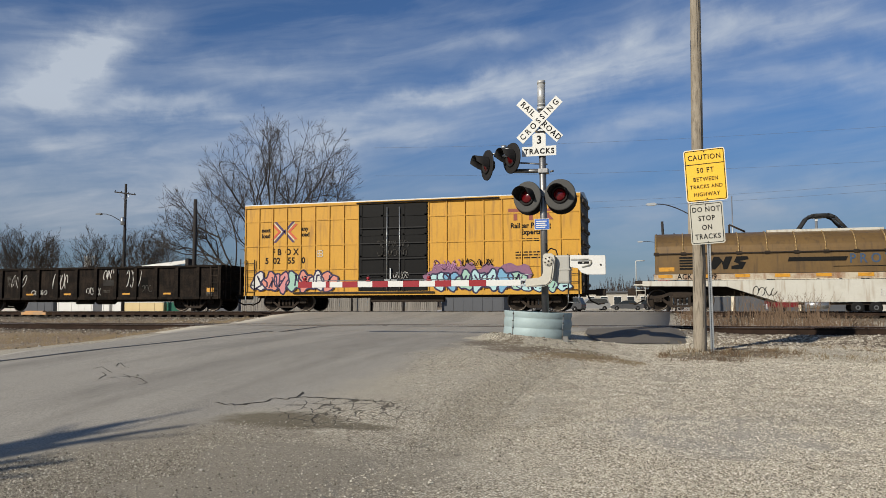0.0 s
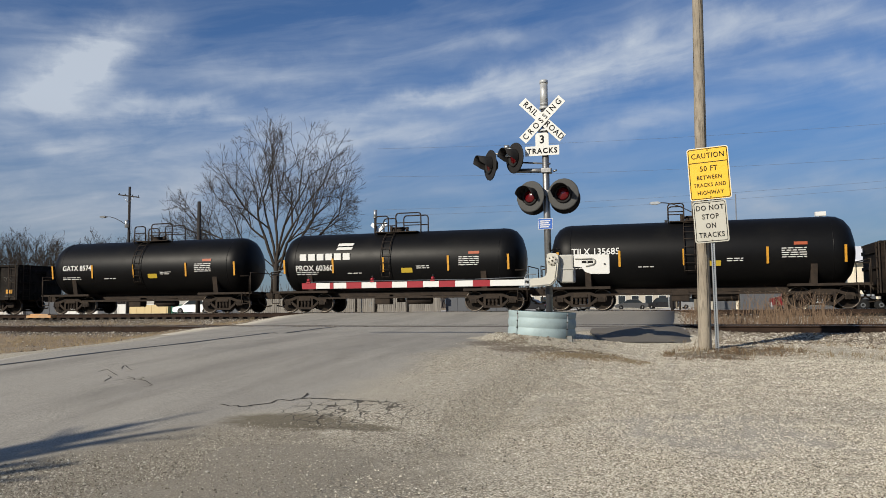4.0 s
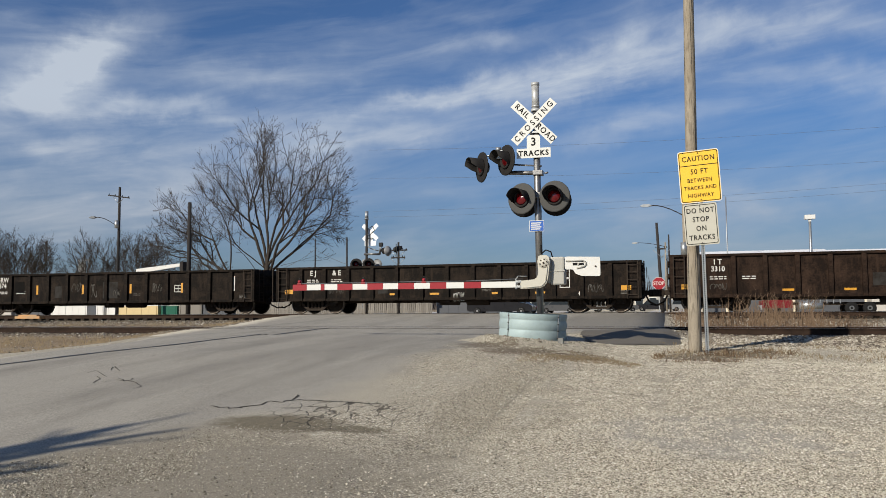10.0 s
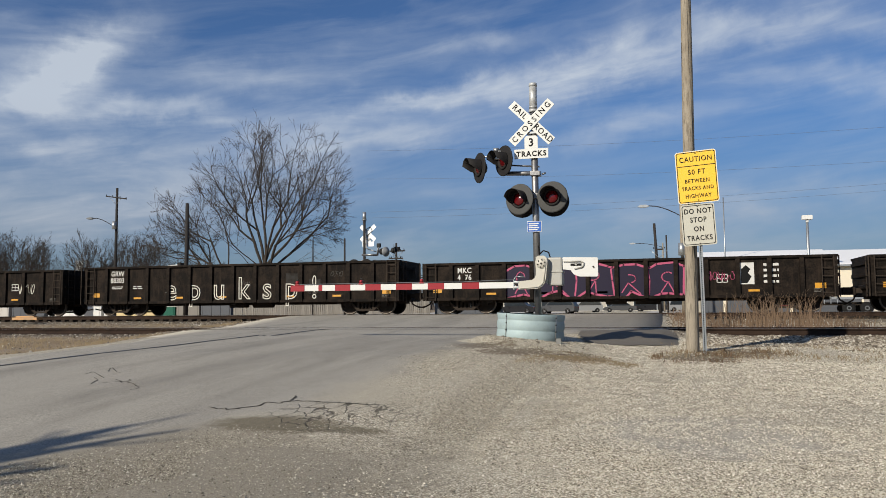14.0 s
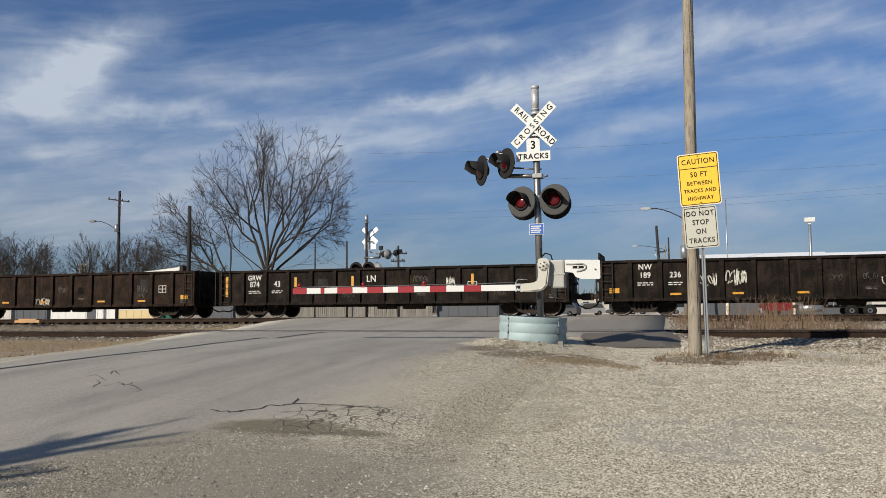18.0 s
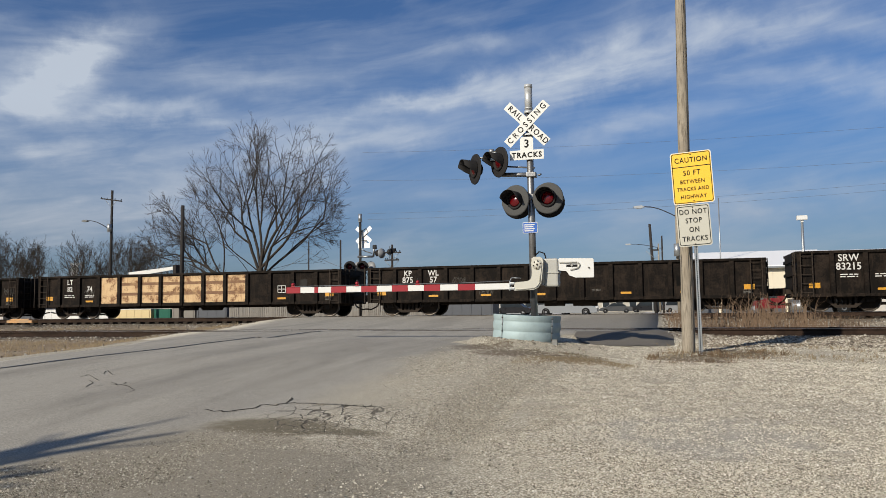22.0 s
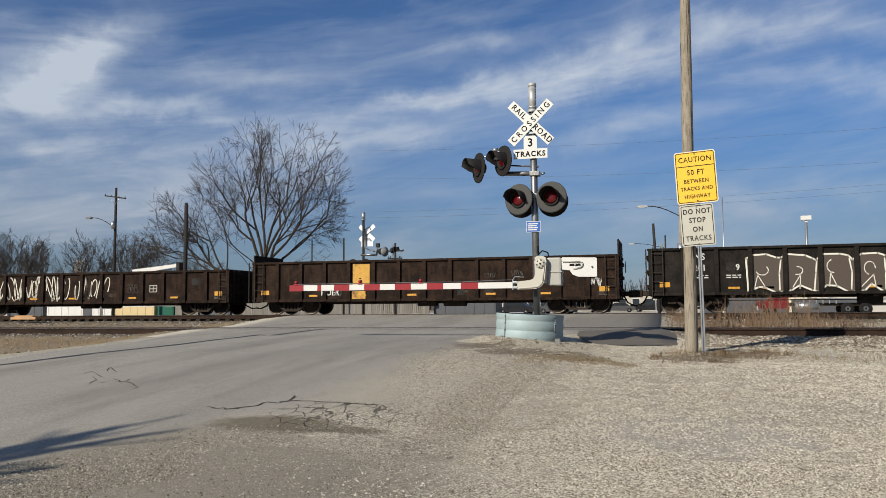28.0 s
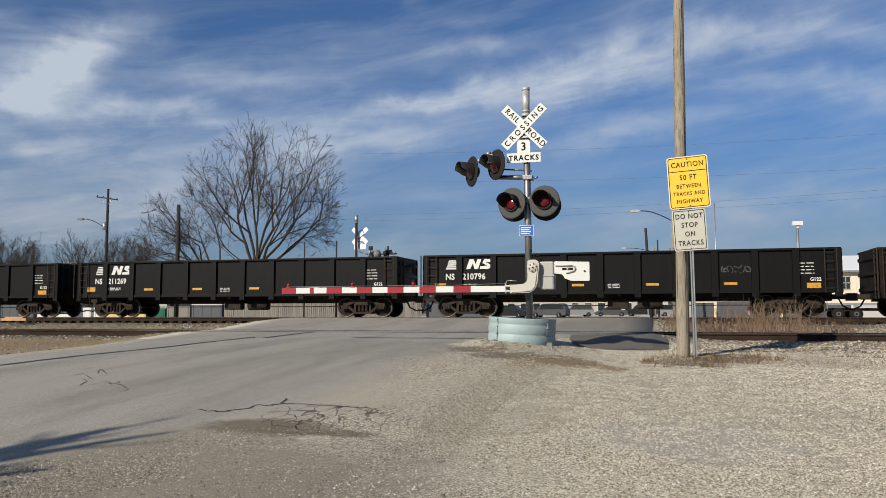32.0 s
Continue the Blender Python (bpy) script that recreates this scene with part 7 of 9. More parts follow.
def sign_post():
    t = thing("warning_sign_post", "perforated steel post with yellow and white warning signs", "road sign", (0.64, 15.42, -0.68))
    z0 = -0.68
    part("post", M().prism([(-0.035, 0.0), (-0.03, -0.03), (-0.012, -0.03), (-0.012, 0.0), (0.012, 0.0), (0.012, -0.03), (0.03, -0.03), (0.035, 0.0), (0.02, 0.008), (-0.02, 0.008)], 0.0, 3.75, "xy"), GALV, t, "galvanised channel post with holes", at=pose(0.03, 0, 0, 0, -0.6, 0))
    for k in range(58):
        part("hole", shared("hole", lambda: M().lathe([(0.004, -0.0045), (0.0075, -0.004)], 8, "y").mesh("hole", SIGN_BLACK)), None, t, at=(0.03 - 0.0105 * (0.08 + k * 0.035), -0.002, 0.08 + k * 0.035))
    s1 = part("caution_sign", M().prism(rounded(0.735, 0.985, 0.05), -0.003, 0.003), SIGN_WHITE, t, "yellow caution sign with black words and a pale rim", at=pose(-0.02, -0.045, 2.67 - z0, 0, -2.75, -5.4))
    part("sign_face", M().prism(rounded(0.712, 0.962, 0.045), -0.0046, -0.0032), SIGN_YELLOW, s1, "yellow reflective face")
    frame_lines(s1, 0.735, 0.985, 0.020, 0.013)
    part("rule", M().box(-0.345, 0.345, -0.0068, -0.0048, 0.205, 0.219), SIGN_BLACK, s1)
    for text, z, size, sp in (("CAUTION", 0.335, 0.138, 1.08), ("50 FT", 0.09, 0.135, 1.1), ("BETWEEN", -0.075, 0.104, 1.1), ("TRACKS AND", -0.215, 0.098, 1.08), ("HIGHWAY", -0.36, 0.104, 1.08)):
        part("letters", lettering(text, size, SIGN_BLACK, sp * 1.06, 0.86, 0.001), None, s1, "black words", at=(0, -0.0078, z))
    for z in (0.44, -0.44):
        part("bolt", M().tube((0.0, -0.01, z), (0.0, -0.002, z), 0.012, n=8), UNDER, s1)
    s2 = part("track_sign", M().prism(rounded(0.60, 0.775, 0.04), -0.003, 0.003), SIGN_CREAM, t, "white sign with black words and border", at=pose(-0.015, -0.045, 1.77 - z0, 0, -2.9, -5.4))
    frame_lines(s2, 0.60, 0.775, 0.02, 0.012)
    for text, z in (("DO NOT", 0.255), ("STOP", 0.09), ("ON", -0.08), ("TRACKS", -0.25)):
        part("letters", lettering(text, 0.132, SIGN_BLACK, 1.16, 0.84, 0.002), None, s2, "black words", at=(0, -0.0062, z))
    for z in (0.34, -0.35):
        part("bolt", M().tube((0.0, -0.01, z), (0.0, -0.002, z), 0.012, n=8), UNDER, s2)
    p = thing("utility_pole", "weathered grey wooden utility pole with knots and cracks", "utility pole", (0.465, 15.85, -0.70))
    m = M()
    r0, n = 0.122, 24
    rings = []
    for k in range(46):
        z = k * 0.25
        r = r0 * (1 - 0.028 * z)
        rings.append([((r + 0.004 * noise.noise((math.cos(a) * 2, math.sin(a) * 2, z * 0.5))) * math.cos(a) + 0.010 * z, r * math.sin(a), z) for a in [2 * math.pi * i / n for i in range(n)]])
    m.add([q for r in rings for q in r], [(j * n + i, j * n + (i + 1) % n, (j + 1) * n + (i + 1) % n, (j + 1) * n + i) for j in range(45) for i in range(n)], True)
    part("pole_shaft", m, POLE_WOOD, p)
    rnd = random.Random(5)
    for k in range(16):
        a, z = rnd.uniform(-2.8, -0.4), rnd.uniform(1.0, 8.0)
        r = r0 * (1 - 0.028 * z)
        x, y = r * math.cos(a) + 0.010 * z, r * math.sin(a)
        part("crack", M().prism([(-0.004, 0.0), (0.0, -rnd.uniform(0.25, 0.9)), (0.004, 0.0), (0.0, rnd.uniform(0.2, 0.7))], -0.004, 0.004), DARK_STRIP, p, at=pose(x, y, z, 0, 0, math.degrees(a) + 90))


def rounded(w, h, r, n=5):
    pts = []
    for cx, cz, a0 in ((w / 2 - r, h / 2 - r, 0), (-w / 2 + r, h / 2 - r, 90), (-w / 2 + r, -h / 2 + r, 180), (w / 2 - r, -h / 2 + r, 270)):
        for k in range(n):
            a = radians(a0 + 90 * k / (n - 1))
            pts.append((cx + r * math.cos(a), cz + r * math.sin(a)))
    return pts


def frame_lines(sign, w, h, inset, wide):
    m = M()
    o, i = rounded(w - 2 * inset, h - 2 * inset, 0.035), rounded(w - 2 * inset - 2 * wide, h - 2 * inset - 2 * wide, 0.028)
    n = len(o)
    m.add([(x, -0.0056, z) for x, z in o] + [(x, -0.0056, z) for x, z in i], [(k, (k + 1) % n, n + (k + 1) % n, n + k) for k in range(n)])
    part("border", m, SIGN_BLACK, sign, "black border line")


def far_mast():
    """The crossing signal on the far side: its backs and its rear lamps show."""
    t = thing("far_crossing_signal", "crossing signal mast seen from behind, beyond the train", "crossing signal", (-15.65, 40.0, -0.25))
    part("mast", M().tube((0, 0, 0), (0, 0, 5.3), 0.07, n=14), POLE_DARK, t)
    part("mast_cap", M().tube((0, 0, 5.3), (0, 0, 5.75), 0.10, n=14).tube((0, 0, 5.30), (0, 0, 5.36), 0.12, n=14), GALV, t)
    for turn, yy in ((41, 0.13), (-41, 0.15)):
        part("crossbuck_blade", M().box(-0.60, 0.60, -0.004, 0.004, -0.11, 0.11, 0.003), ROOF_WHITE, t, "bare pale back of a crossbuck blade", at=pose(0.15, yy, 4.62, 0, 0, -10) @ pose(0, 0, 0, 0, turn, 0))
    part("track_count_sign", M().prism([(-0.36, -0.13), (0.36, -0.13), (0.36, 0.13), (0.16, 0.13), (0.16, 0.50), (-0.16, 0.50), (-0.16, 0.13), (-0.36, 0.13)], -0.004, 0.004), ROOF_WHITE, t, "bare pale back of the track sign", at=pose(0.15, 0.17, 4.02, 0, 0, -10))
    part("sign_bracket", M().path([(0, 0.0, 4.75), (0.30, 0.10, 4.95), (0.42, 0.11, 4.72), (0.10, 0.10, 4.45)], 0.022, 6).path([(0, 0.02, 4.28), (0.36, 0.11, 4.30)], 0.022, 6), CABLE_BOX, t, "dark sign brackets")
    part("side_arm", M().tube((-0.12, -0.05, 3.42), (0.78, -0.08, 3.40), 0.058, n=10).path([(0, 0, 3.86), (0.30, -0.04, 3.70), (0.70, -0.06, 3.58)], 0.03, 6).tube((0.78, -0.08, 3.38), (0.86, -0.08, 3.98), 0.055, n=10), MAST_STEEL, t)
    part("junction_box", M().box(0.76, 0.95, -0.16, 0.02, 3.80, 4.02, 0.02), CABLE_BOX, t)
    # side lamps, one from behind, one from its side
    case = part("side_lamp", M().lathe([(0.02, -0.16), (0.12, -0.14), (0.17, -0.08), (0.26, -0.03), (0.27, 0.0), (0.02, 0.02)], 28, "y"), PALE_BACK, t, "bright round back of a side lamp", at=pose(1.25, -0.10, 3.56, 0, 0, 62))
    part("hood", M().tube((0, 0.02, 0.03), (0, 0.34, 0.02), 0.19, 0.17, 18), HOOD_BLACK, case)
    lamp_head(t, 1.72, -0.05, 3.62, 112, False)
    # lower lamps, facing the camera, with a second pair behind them
    for x in (-0.52, 0.20):
        lamp_head(t, x, -0.22, 2.86, 12, True, HOOD_BLACK)
        part("rear_lamp_background", M().lathe([(0.01, 0.03), (0.30, 0.02), (0.31, 0.0), (0.01, -0.01)], 28, "y"), PALE_BACK, t, "pale back of a rear lamp", at=pose(x + 0.30, 0.28, 2.86, 0, 0, -14))
    part("lamp_arm", M().tube((-0.6, 0, 2.9), (0.5, 0, 2.9), 0.03, n=8), MAST_STEEL, t)


near_mast()
ring_guard()
sign_post()
far_mast()


# ---- poles, lamps and wires beyond the train ----
def pole(name, label, x, y, top, r=0.13, mat=None, base=-0.46, lean=0.0):
    t = thing(name, label, "utility pole" if "pole" in name else name.replace("_", " "), (x, y, base))
    part("shaft", M().tube((0, 0, 0), (lean, 0, top - base), r, r * 0.72, 12), mat or POLE_WOOD, t)
    return t


def crossarm(t, z, wide=1.25, y=-0.12, tilt=0.0):
    part("crossarm", M().box(-wide, wide, -0.05, 0.05, -0.06, 0.06), POLE_DARK, t, at=pose(0, y, z, 0, tilt, 0))
    part("brace", M().path([(-0.7, y, z - 0.05), (0, y, z - 0.75), (0.7, y, z - 0.05)], 0.025, 5), GALV, t)
    for x in (-wide + 0.1, -0.45, 0.45, wide - 0.1):
        part("insulator", M().lathe([(0.02, 0.06), (0.05, 0.09), (0.035, 0.13), (0.05, 0.16), (0.02, 0.2)], 10, "z", (x, y, z - x * math.tan(radians(tilt)))), GLASS, t)


def lamp_arm(t, z, reach, rise, head_mat=None):
    s = 1 if reach > 0 else -1
    pts = [(0, 0, z)] + [(reach * u, 0, z + rise * math.sin(u * math.pi / 2)) for u in (0.2, 0.4, 0.6, 0.8, 1.0)]
    part("lamp_bracket", M().path(pts, 0.035, 8), POLE_DARK, t, "curved metal lamp bracket")
    e = pts[-1]
    head = M().prism([(e[0] - s * 0.05, e[2] - 0.03), (e[0] + s * 0.15, e[2] + 0.09), (e[0] + s * 0.6, e[2] + 0.07), (e[0] + s * 0.78, e[2] - 0.02), (e[0] + s * 0.6, e[2] - 0.12), (e[0] + s * 0.2, e[2] - 0.12)], -0.15, 0.15)
    part("lamp_head", head, head_mat or LAMP_GREY, t, "street lamp head")


def wire_run(pts, r):
    """One unbroken thin wire through the points."""
    ring = [(0, r, 0), (0, 0, r), (0, -r, 0), (0, 0, -r)]
    v = [(p[0] + q[0], p[1] + q[1], p[2] + q[2]) for p in pts for q in ring]
    return M().add(v, [(4 * i + k, 4 * i + (k + 1) % 4, 4 * i + 4 + (k + 1) % 4, 4 * i + 4 + k) for i in range(len(pts) - 1) for k in range(4)], True)


def far_poles():
    t = pole("street_lamp_pole", "wooden utility pole with crossarm and street lamp", -55.1, 70.0, 13.1, 0.17, POLE_DARK)
    crossarm(t, 12.55, 1.3, -0.12, 9.0)
    lamp_arm(t, 9.3, -2.9, 1.2)
    part("transformer", M().tube((0.0, -0.35, 9.2), (0.0, -0.35, 10.0), 0.22, n=12), GALV, t)
    pole("dark_pole", "plain dark round pole", -30.66, 46.0, 7.4, 0.16, POLE_DARK)
    pole("thin_pole", "thin plain dark wooden pole", -25.2, 60.0, 6.05, 0.09, POLE_DARK)
    t = pole("guyed_pole", "wooden pole with slack wires", -32.7, 70.0, 7.0, 0.08, POLE_DARK)
    for s, dx in ((-1, 5.5), (1, 6.5)):
        part("wire", wire_run([(s * dx * u, 0, 6.4 - 2.2 * u - 0.4 * math.sin(math.pi * u)) for u in np.linspace(0, 1, 8)], 0.02), WIRE, t)
    t = pole("signal_pole", "utility pole with short crossarms and switch gear", -24.2, 70.0, 6.4, 0.13, POLE_DARK)
    crossarm(t, 6.1, 0.9)
    crossarm(t, 5.4, 0.7)
    part("gear_box", M().box(-0.25, 0.25, -0.3, 0.0, 3.6, 4.2, 0.03), CABLE_BOX, t)
    t = pole("street_lamp_pole", "wooden pole carrying a street lamp on a long arm", 1.25, 60.0, 8.6, 0.15, POLE_WOOD)
    lamp_arm(t, 7.3, -2.3, 0.85, GALV)
    part("transformer", M().tube((-0.05, -0.35, 4.4), (-0.05, -0.35, 5.3), 0.24, n=12), GALV, t)
    t = pole("street_lamp_pole", "distant pole with a street lamp on an arm", -0.2, 110.0, 8.8, 0.12, POLE_WOOD)
    lamp_arm(t, 8.7, -3.6, 0.6, GALV)
    t = pole("utility_pole", "leaning wooden utility pole", -0.45, 70.0, 7.4, 0.15, POLE_DARK, lean=-0.35)
    crossarm(t, 5.6, 0.35)
    pole("utility_pole", "thin wooden utility pole", 0.2, 82.0, 7.4, 0.10, POLE_DARK)
    pole("antenna_mast", "tall thin grey antenna mast", 6.26, 90.0, 12.0, 0.08, GALV)
    t = pole("light_pole", "yard light pole with a square lamp head", 12.9, 80.0, 8.7, 0.16, GALV)
    part("lamp_head", M().box(-0.45, 0.45, -0.3, 0.3, 8.72, 9.12, 0.03).box(-0.12, 0.12, -0.12, 0.12, 8.5, 8.72, 0.02), WHITE, t, "pale square flood lamp head")
    # wires across the sky, slung between poles out of view
    w = pole("utility_pole", "tall wooden utility pole with long overhead wires", 46.0, 62.5, 15.5, 0.17, POLE_DARK)
    crossarm(w, 14.9, 1.3)
    for y, z0, z1 in ((62, 11.2, 11.5), (62, 13.6, 14.0), (63, 8.5, 11.0), (63, 8.0, 10.5)):
        part("wire", wire_run([(-70 + 70 * u, y - 62.5, 0.46 + z0 + (z1 - z0) * u - 2.4 * (1 - (2 * u - 1) ** 2) * 0.4) for u in np.linspace(0, 1, 24)], 0.007), WIRE, w)


far_poles()


# ---- trees ----
def bare_tree(x, y, label, seed, fork, leaders, bole=0.42, side=0.34, fine=1.0, base=-0.46):
    """A leafless tree: leaders fan out from a fork; each bears side branches, twigs and sprigs.
    leaders: end points (x, y, z) seen from the fork."""
    t = thing("bare_tree", label, "tree", (x, y, base))
    rnd = random.Random(seed)
    limbs, twigs = M(), M()

    def draw(pts, r0, r1):
        n = len(pts) - 1
        for k in range(n):
            ra, rb = r0 + (r1 - r0) * k / n, r0 + (r1 - r0) * (k + 1) / n
            (limbs if ra > 0.035 else twigs).tube(pts[k], pts[k + 1], ra, rb, 9 if ra > 0.12 else (6 if ra > 0.05 else 3), caps=False)

    def veer(d, angle):
        q = Vector((rnd.gauss(0, 1), rnd.gauss(0, 1), rnd.gauss(0, 1)))
        q = (q - d * q.dot(d)).normalized()
        return (d * math.cos(angle) + q * math.sin(angle)).normalized()

    def shoot(p, d, length, r0, r1, level):
        n = (0, 6, 4, 2)[level]
        pts = [p]
        for k in range(n):
            d = (d + Vector((rnd.gauss(0, 0.07), rnd.gauss(0, 0.07), rnd.gauss(0.06, 0.07)))).normalized()
            pts.append(pts[-1] + d * length / n)
        draw(pts, r0, r1)
        if level < 3:
            gap = (0, 0.22, 0.17)[level] * side / 0.34
            s = length * (0.25 if level == 1 else 0.15)
            while s < length:
                k = min(n - 1, int(s / length * n))
                f = s / length * n - k
                q, dd = pts[k].lerp(pts[k + 1], f), (pts[k + 1] - pts[k]).normalized()
                u = s / length
                if level == 1:
                    shoot(q, veer(dd, rnd.uniform(0.35, 0.75)), length * (0.5 - 0.25 * u) * rnd.uniform(0.6, 1.2), 0.016 * fine, 0.009 * fine, 2)
                else:
                    shoot(q, veer(dd, rnd.uniform(0.35, 0.75)), rnd.uniform(0.25, 0.55) * (0.6 + 0.4 * fine), 0.010 * fine, 0.006 * fine, 3)
                s += gap * rnd.uniform(0.7, 1.4)

    root = Vector((0, 0, fork))
    draw([Vector((0.05, 0, 0)), Vector((0, 0, 0.4)), Vector((0, 0, fork * 0.4)), Vector((0, 0, fork * 0.75))], bole * 1.2, bole * 0.6)
    leaders = sorted(leaders)
    groups = [leaders[k:k + 3] for k in range(0, len(leaders), 3)]
    for g in groups:
        # one heavy limb, parting into two or three leaders
        mean = Vector(tuple(sum(q[i] for q in g) / len(g) for i in range(3)))
        low = Vector((math.copysign(bole * 0.3, mean.x), 0, fork * rnd.uniform(0.6, 0.9)))
        mid = root + mean * 0.42 + Vector((mean.x * 0.06, 0, 0))
        knee = low.lerp(mid, 0.5) + Vector((mean.x * 0.06, 0, -0.05 * mean.length))
        stem = [low * (1 - u) ** 2 + knee * 2 * u * (1 - u) + mid * u * u + Vector((noise.noise((u * 4, seed, mean.x)), 0, 0)) * 0.15 * u for u in [k / 7 for k in range(8)]]
        draw(stem, bole * 0.36, bole * 0.20)
        for k in (2, 3, 4, 5, 6):
            d = (veer((stem[k + 1] - stem[k]).normalized(), rnd.uniform(0.6, 1.1)) + Vector((0.25 * (1 if mean.x > 0 else -1), 0, -0.1))).normalized()
            shoot(stem[k], d, mean.length * rnd.uniform(0.2, 0.42), bole * 0.09, 0.011 * fine, 1)
        for ex, ey, ez in g:
            s0 = rnd.randint(4, 7)
            a, b = stem[s0], root + Vector((ex, ey, ez))
            aim = (stem[s0] - stem[s0 - 1]).normalized()
            length = (b - a).length
            c = a.lerp(b, 0.4) + aim * length * 0.10
            n = 11
            pts = []
            for k in range(n + 1):
                u = k / n
                w = Vector((noise.noise((u * 6, seed, ex)), noise.noise((u * 6, seed + 7, ex)), noise.noise((u * 6, seed + 3, ex)))) * 0.30 * min(1.0, u * 3)
                pts.append(a * (1 - u) ** 2 + c * 2 * u * (1 - u) + b * u * u + w)
            r0 = bole * 0.17
            draw(pts, r0, 0.016 * fine)
            s = length * 0.18
            while s < length:
                u = s / length
                k = min(n - 1, int(u * n))
                q, dd = pts[k].lerp(pts[k + 1], u * n - k), (pts[k + 1] - pts[k]).normalized()
                d = (veer(dd, rnd.uniform(0.42, 0.9)) + Vector((0, 0, 0.06))).normalized()
                ln = length * (0.40 - 0.20 * u) * rnd.uniform(0.45, 1.25) + 0.4
                shoot(q, d, ln, min(r0 * (1 - u) * 0.6 + 0.012, 0.018 + 0.012 * ln), 0.010 * fine, 1)
                s += side * rnd.uniform(0.7, 1.3)
    part("trunk", limbs, BARK, t, "grey-brown trunk and limbs")
    part("crown", twigs, TWIG, t, "crown of many fine bare twigs")
    return t


def forked_tree(x, y, label, seed, trunk, limbs, crown, first, levels, base=-0.46, stretch=(1.0, 1.0)):
    """A leafless tree that forks again and again until its limbs reach the edge of the crown.
    trunk: points from the foot up; limbs: (share of the trunk's height, degrees from upright to the right);
    crown: (middle x, middle z, depth, radii at even angles from the right, anticlockwise)."""
    t = thing("bare_tree", label, "tree", (x, y, base))
    rnd = random.Random(seed)
    cx, cz, deep, radii = crown
    ring = np.linspace(0, 2 * math.pi, len(radii) + 1)
    nodes, parent, tips = [], [], []

    def inside(p):
        a = math.atan2(p.z - cz, p.x - cx) % (2 * math.pi)
        r = float(np.interp(a, ring, list(radii) + [radii[0]])) * (1 + 0.16 * noise.noise((math.cos(a) * 4, math.sin(a) * 4, seed)))
        return ((p.x - cx) ** 2 + (p.z - cz) ** 2) / r ** 2 + (p.y / deep) ** 2 < 1

    def node(p, last):
        nodes.append(p)
        parent.append(last)
        return len(nodes) - 1

    def veer(d, angle):
        q = Vector((rnd.gauss(0, 1), rnd.gauss(0, 0.8), rnd.gauss(0, 1)))
        q = (q - d * q.dot(d)).normalized()
        return (d * math.cos(angle) + q * math.sin(angle)).normalized()

    def grow(last, d, length, level):
        n = 4 if level < 4 else 3
        for k in range(n):
            d = (d + Vector((rnd.gauss(0, 0.06), rnd.gauss(0, 0.06), rnd.gauss(0.012, 0.05)))).normalized()
            p = nodes[last] + d * length / n
            if level > 1 and not inside(p) and rnd.random() < 0.7:
                tips.append((last, d))
                return
            last = node(p, last)
            if k < n - 1 and 0 < level <= levels and rnd.random() < 0.52:
                grow(last, veer(d, rnd.uniform(0.5, 0.9)), length * rnd.uniform(0.4, 0.75), max(level + 2, levels - 1))
        if level >= levels:
            tips.append((last, d))
            return
        turn = rnd.uniform(0.10, 0.26)
        grow(last, veer(d, turn), length * rnd.uniform(0.76, 0.94), level + 1)
        grow(last, veer(d, rnd.uniform(0.42, 0.78)), length * rnd.uniform(0.62, 0.86), level + 1)
        if rnd.random() < 0.35:
            grow(last, veer(d, rnd.uniform(0.5, 0.9)), length * rnd.uniform(0.5, 0.75), level + 1)

    last, line = -1, []
    for p, q in zip(trunk, trunk[1:]):
        for k in range(6):
            last = node(Vector(p).lerp(Vector(q), k / 6), last)
            line.append(last)
    for share, lean in limbs:
        a = radians(lean + rnd.uniform(-4, 4))
        d = Vector((math.sin(a), rnd.uniform(-0.35, 0.35), math.cos(a))).normalized()
        grow(line[min(len(line) - 1, int(share * len(line)))], d, first * rnd.uniform(0.9, 1.15), 0)
    nodes = [Vector((p.x * stretch[0], p.y, p.z * stretch[1])) for p in nodes]
    load = np.zeros(len(nodes))
    for i in range(len(nodes) - 1, -1, -1):
        load[i] = max(load[i], 0.0125 ** 2.2)
        if parent[i] >= 0:
            load[parent[i]] += load[i]
    radius = load ** (1 / 2.2)
    thick, fine = M(), M()
    for i, k in enumerate(parent):
        if k >= 0:
            rb = float(radius[i])
            (thick if rb > 0.04 else fine).tube(nodes[k], nodes[i], min(float(radius[k]), rb * 1.2), rb, 10 if rb > 0.12 else (6 if rb > 0.05 else 3), caps=False)
    for i, d in tips:
        for j in range(3):
            e = veer(d, rnd.uniform(0.1, 0.5))
            q = nodes[i] + e * rnd.uniform(0.25, 0.6)
            fine.tube(nodes[i], q, 0.0118, 0.010, 3, caps=False)
            fine.tube(q, q + (e + Vector((0, 0, 0.25))).normalized() * rnd.uniform(0.15, 0.4), 0.010, 0.007, 3, caps=False)
    part("trunk", thick, BARK, t, "grey-brown trunk and limbs")
    part("crown", fine, TWIG, t, "crown of many fine bare twigs")
    return t


def fan(seed, count, wide, high):
    """Leader ends for a rounded crown."""
    rnd = random.Random(seed)
    out = []
    for k in range(count):
        a = -1.25 + 2.5 * (k + rnd.uniform(0.2, 0.8)) / count
        out.append((wide * math.sin(a) * rnd.uniform(0.85, 1.05), wide * rnd.uniform(-0.7, 0.7) * math.cos(a), high * (0.30 + 0.70 * math.cos(a)) * rnd.uniform(0.88, 1.05)))
    return out


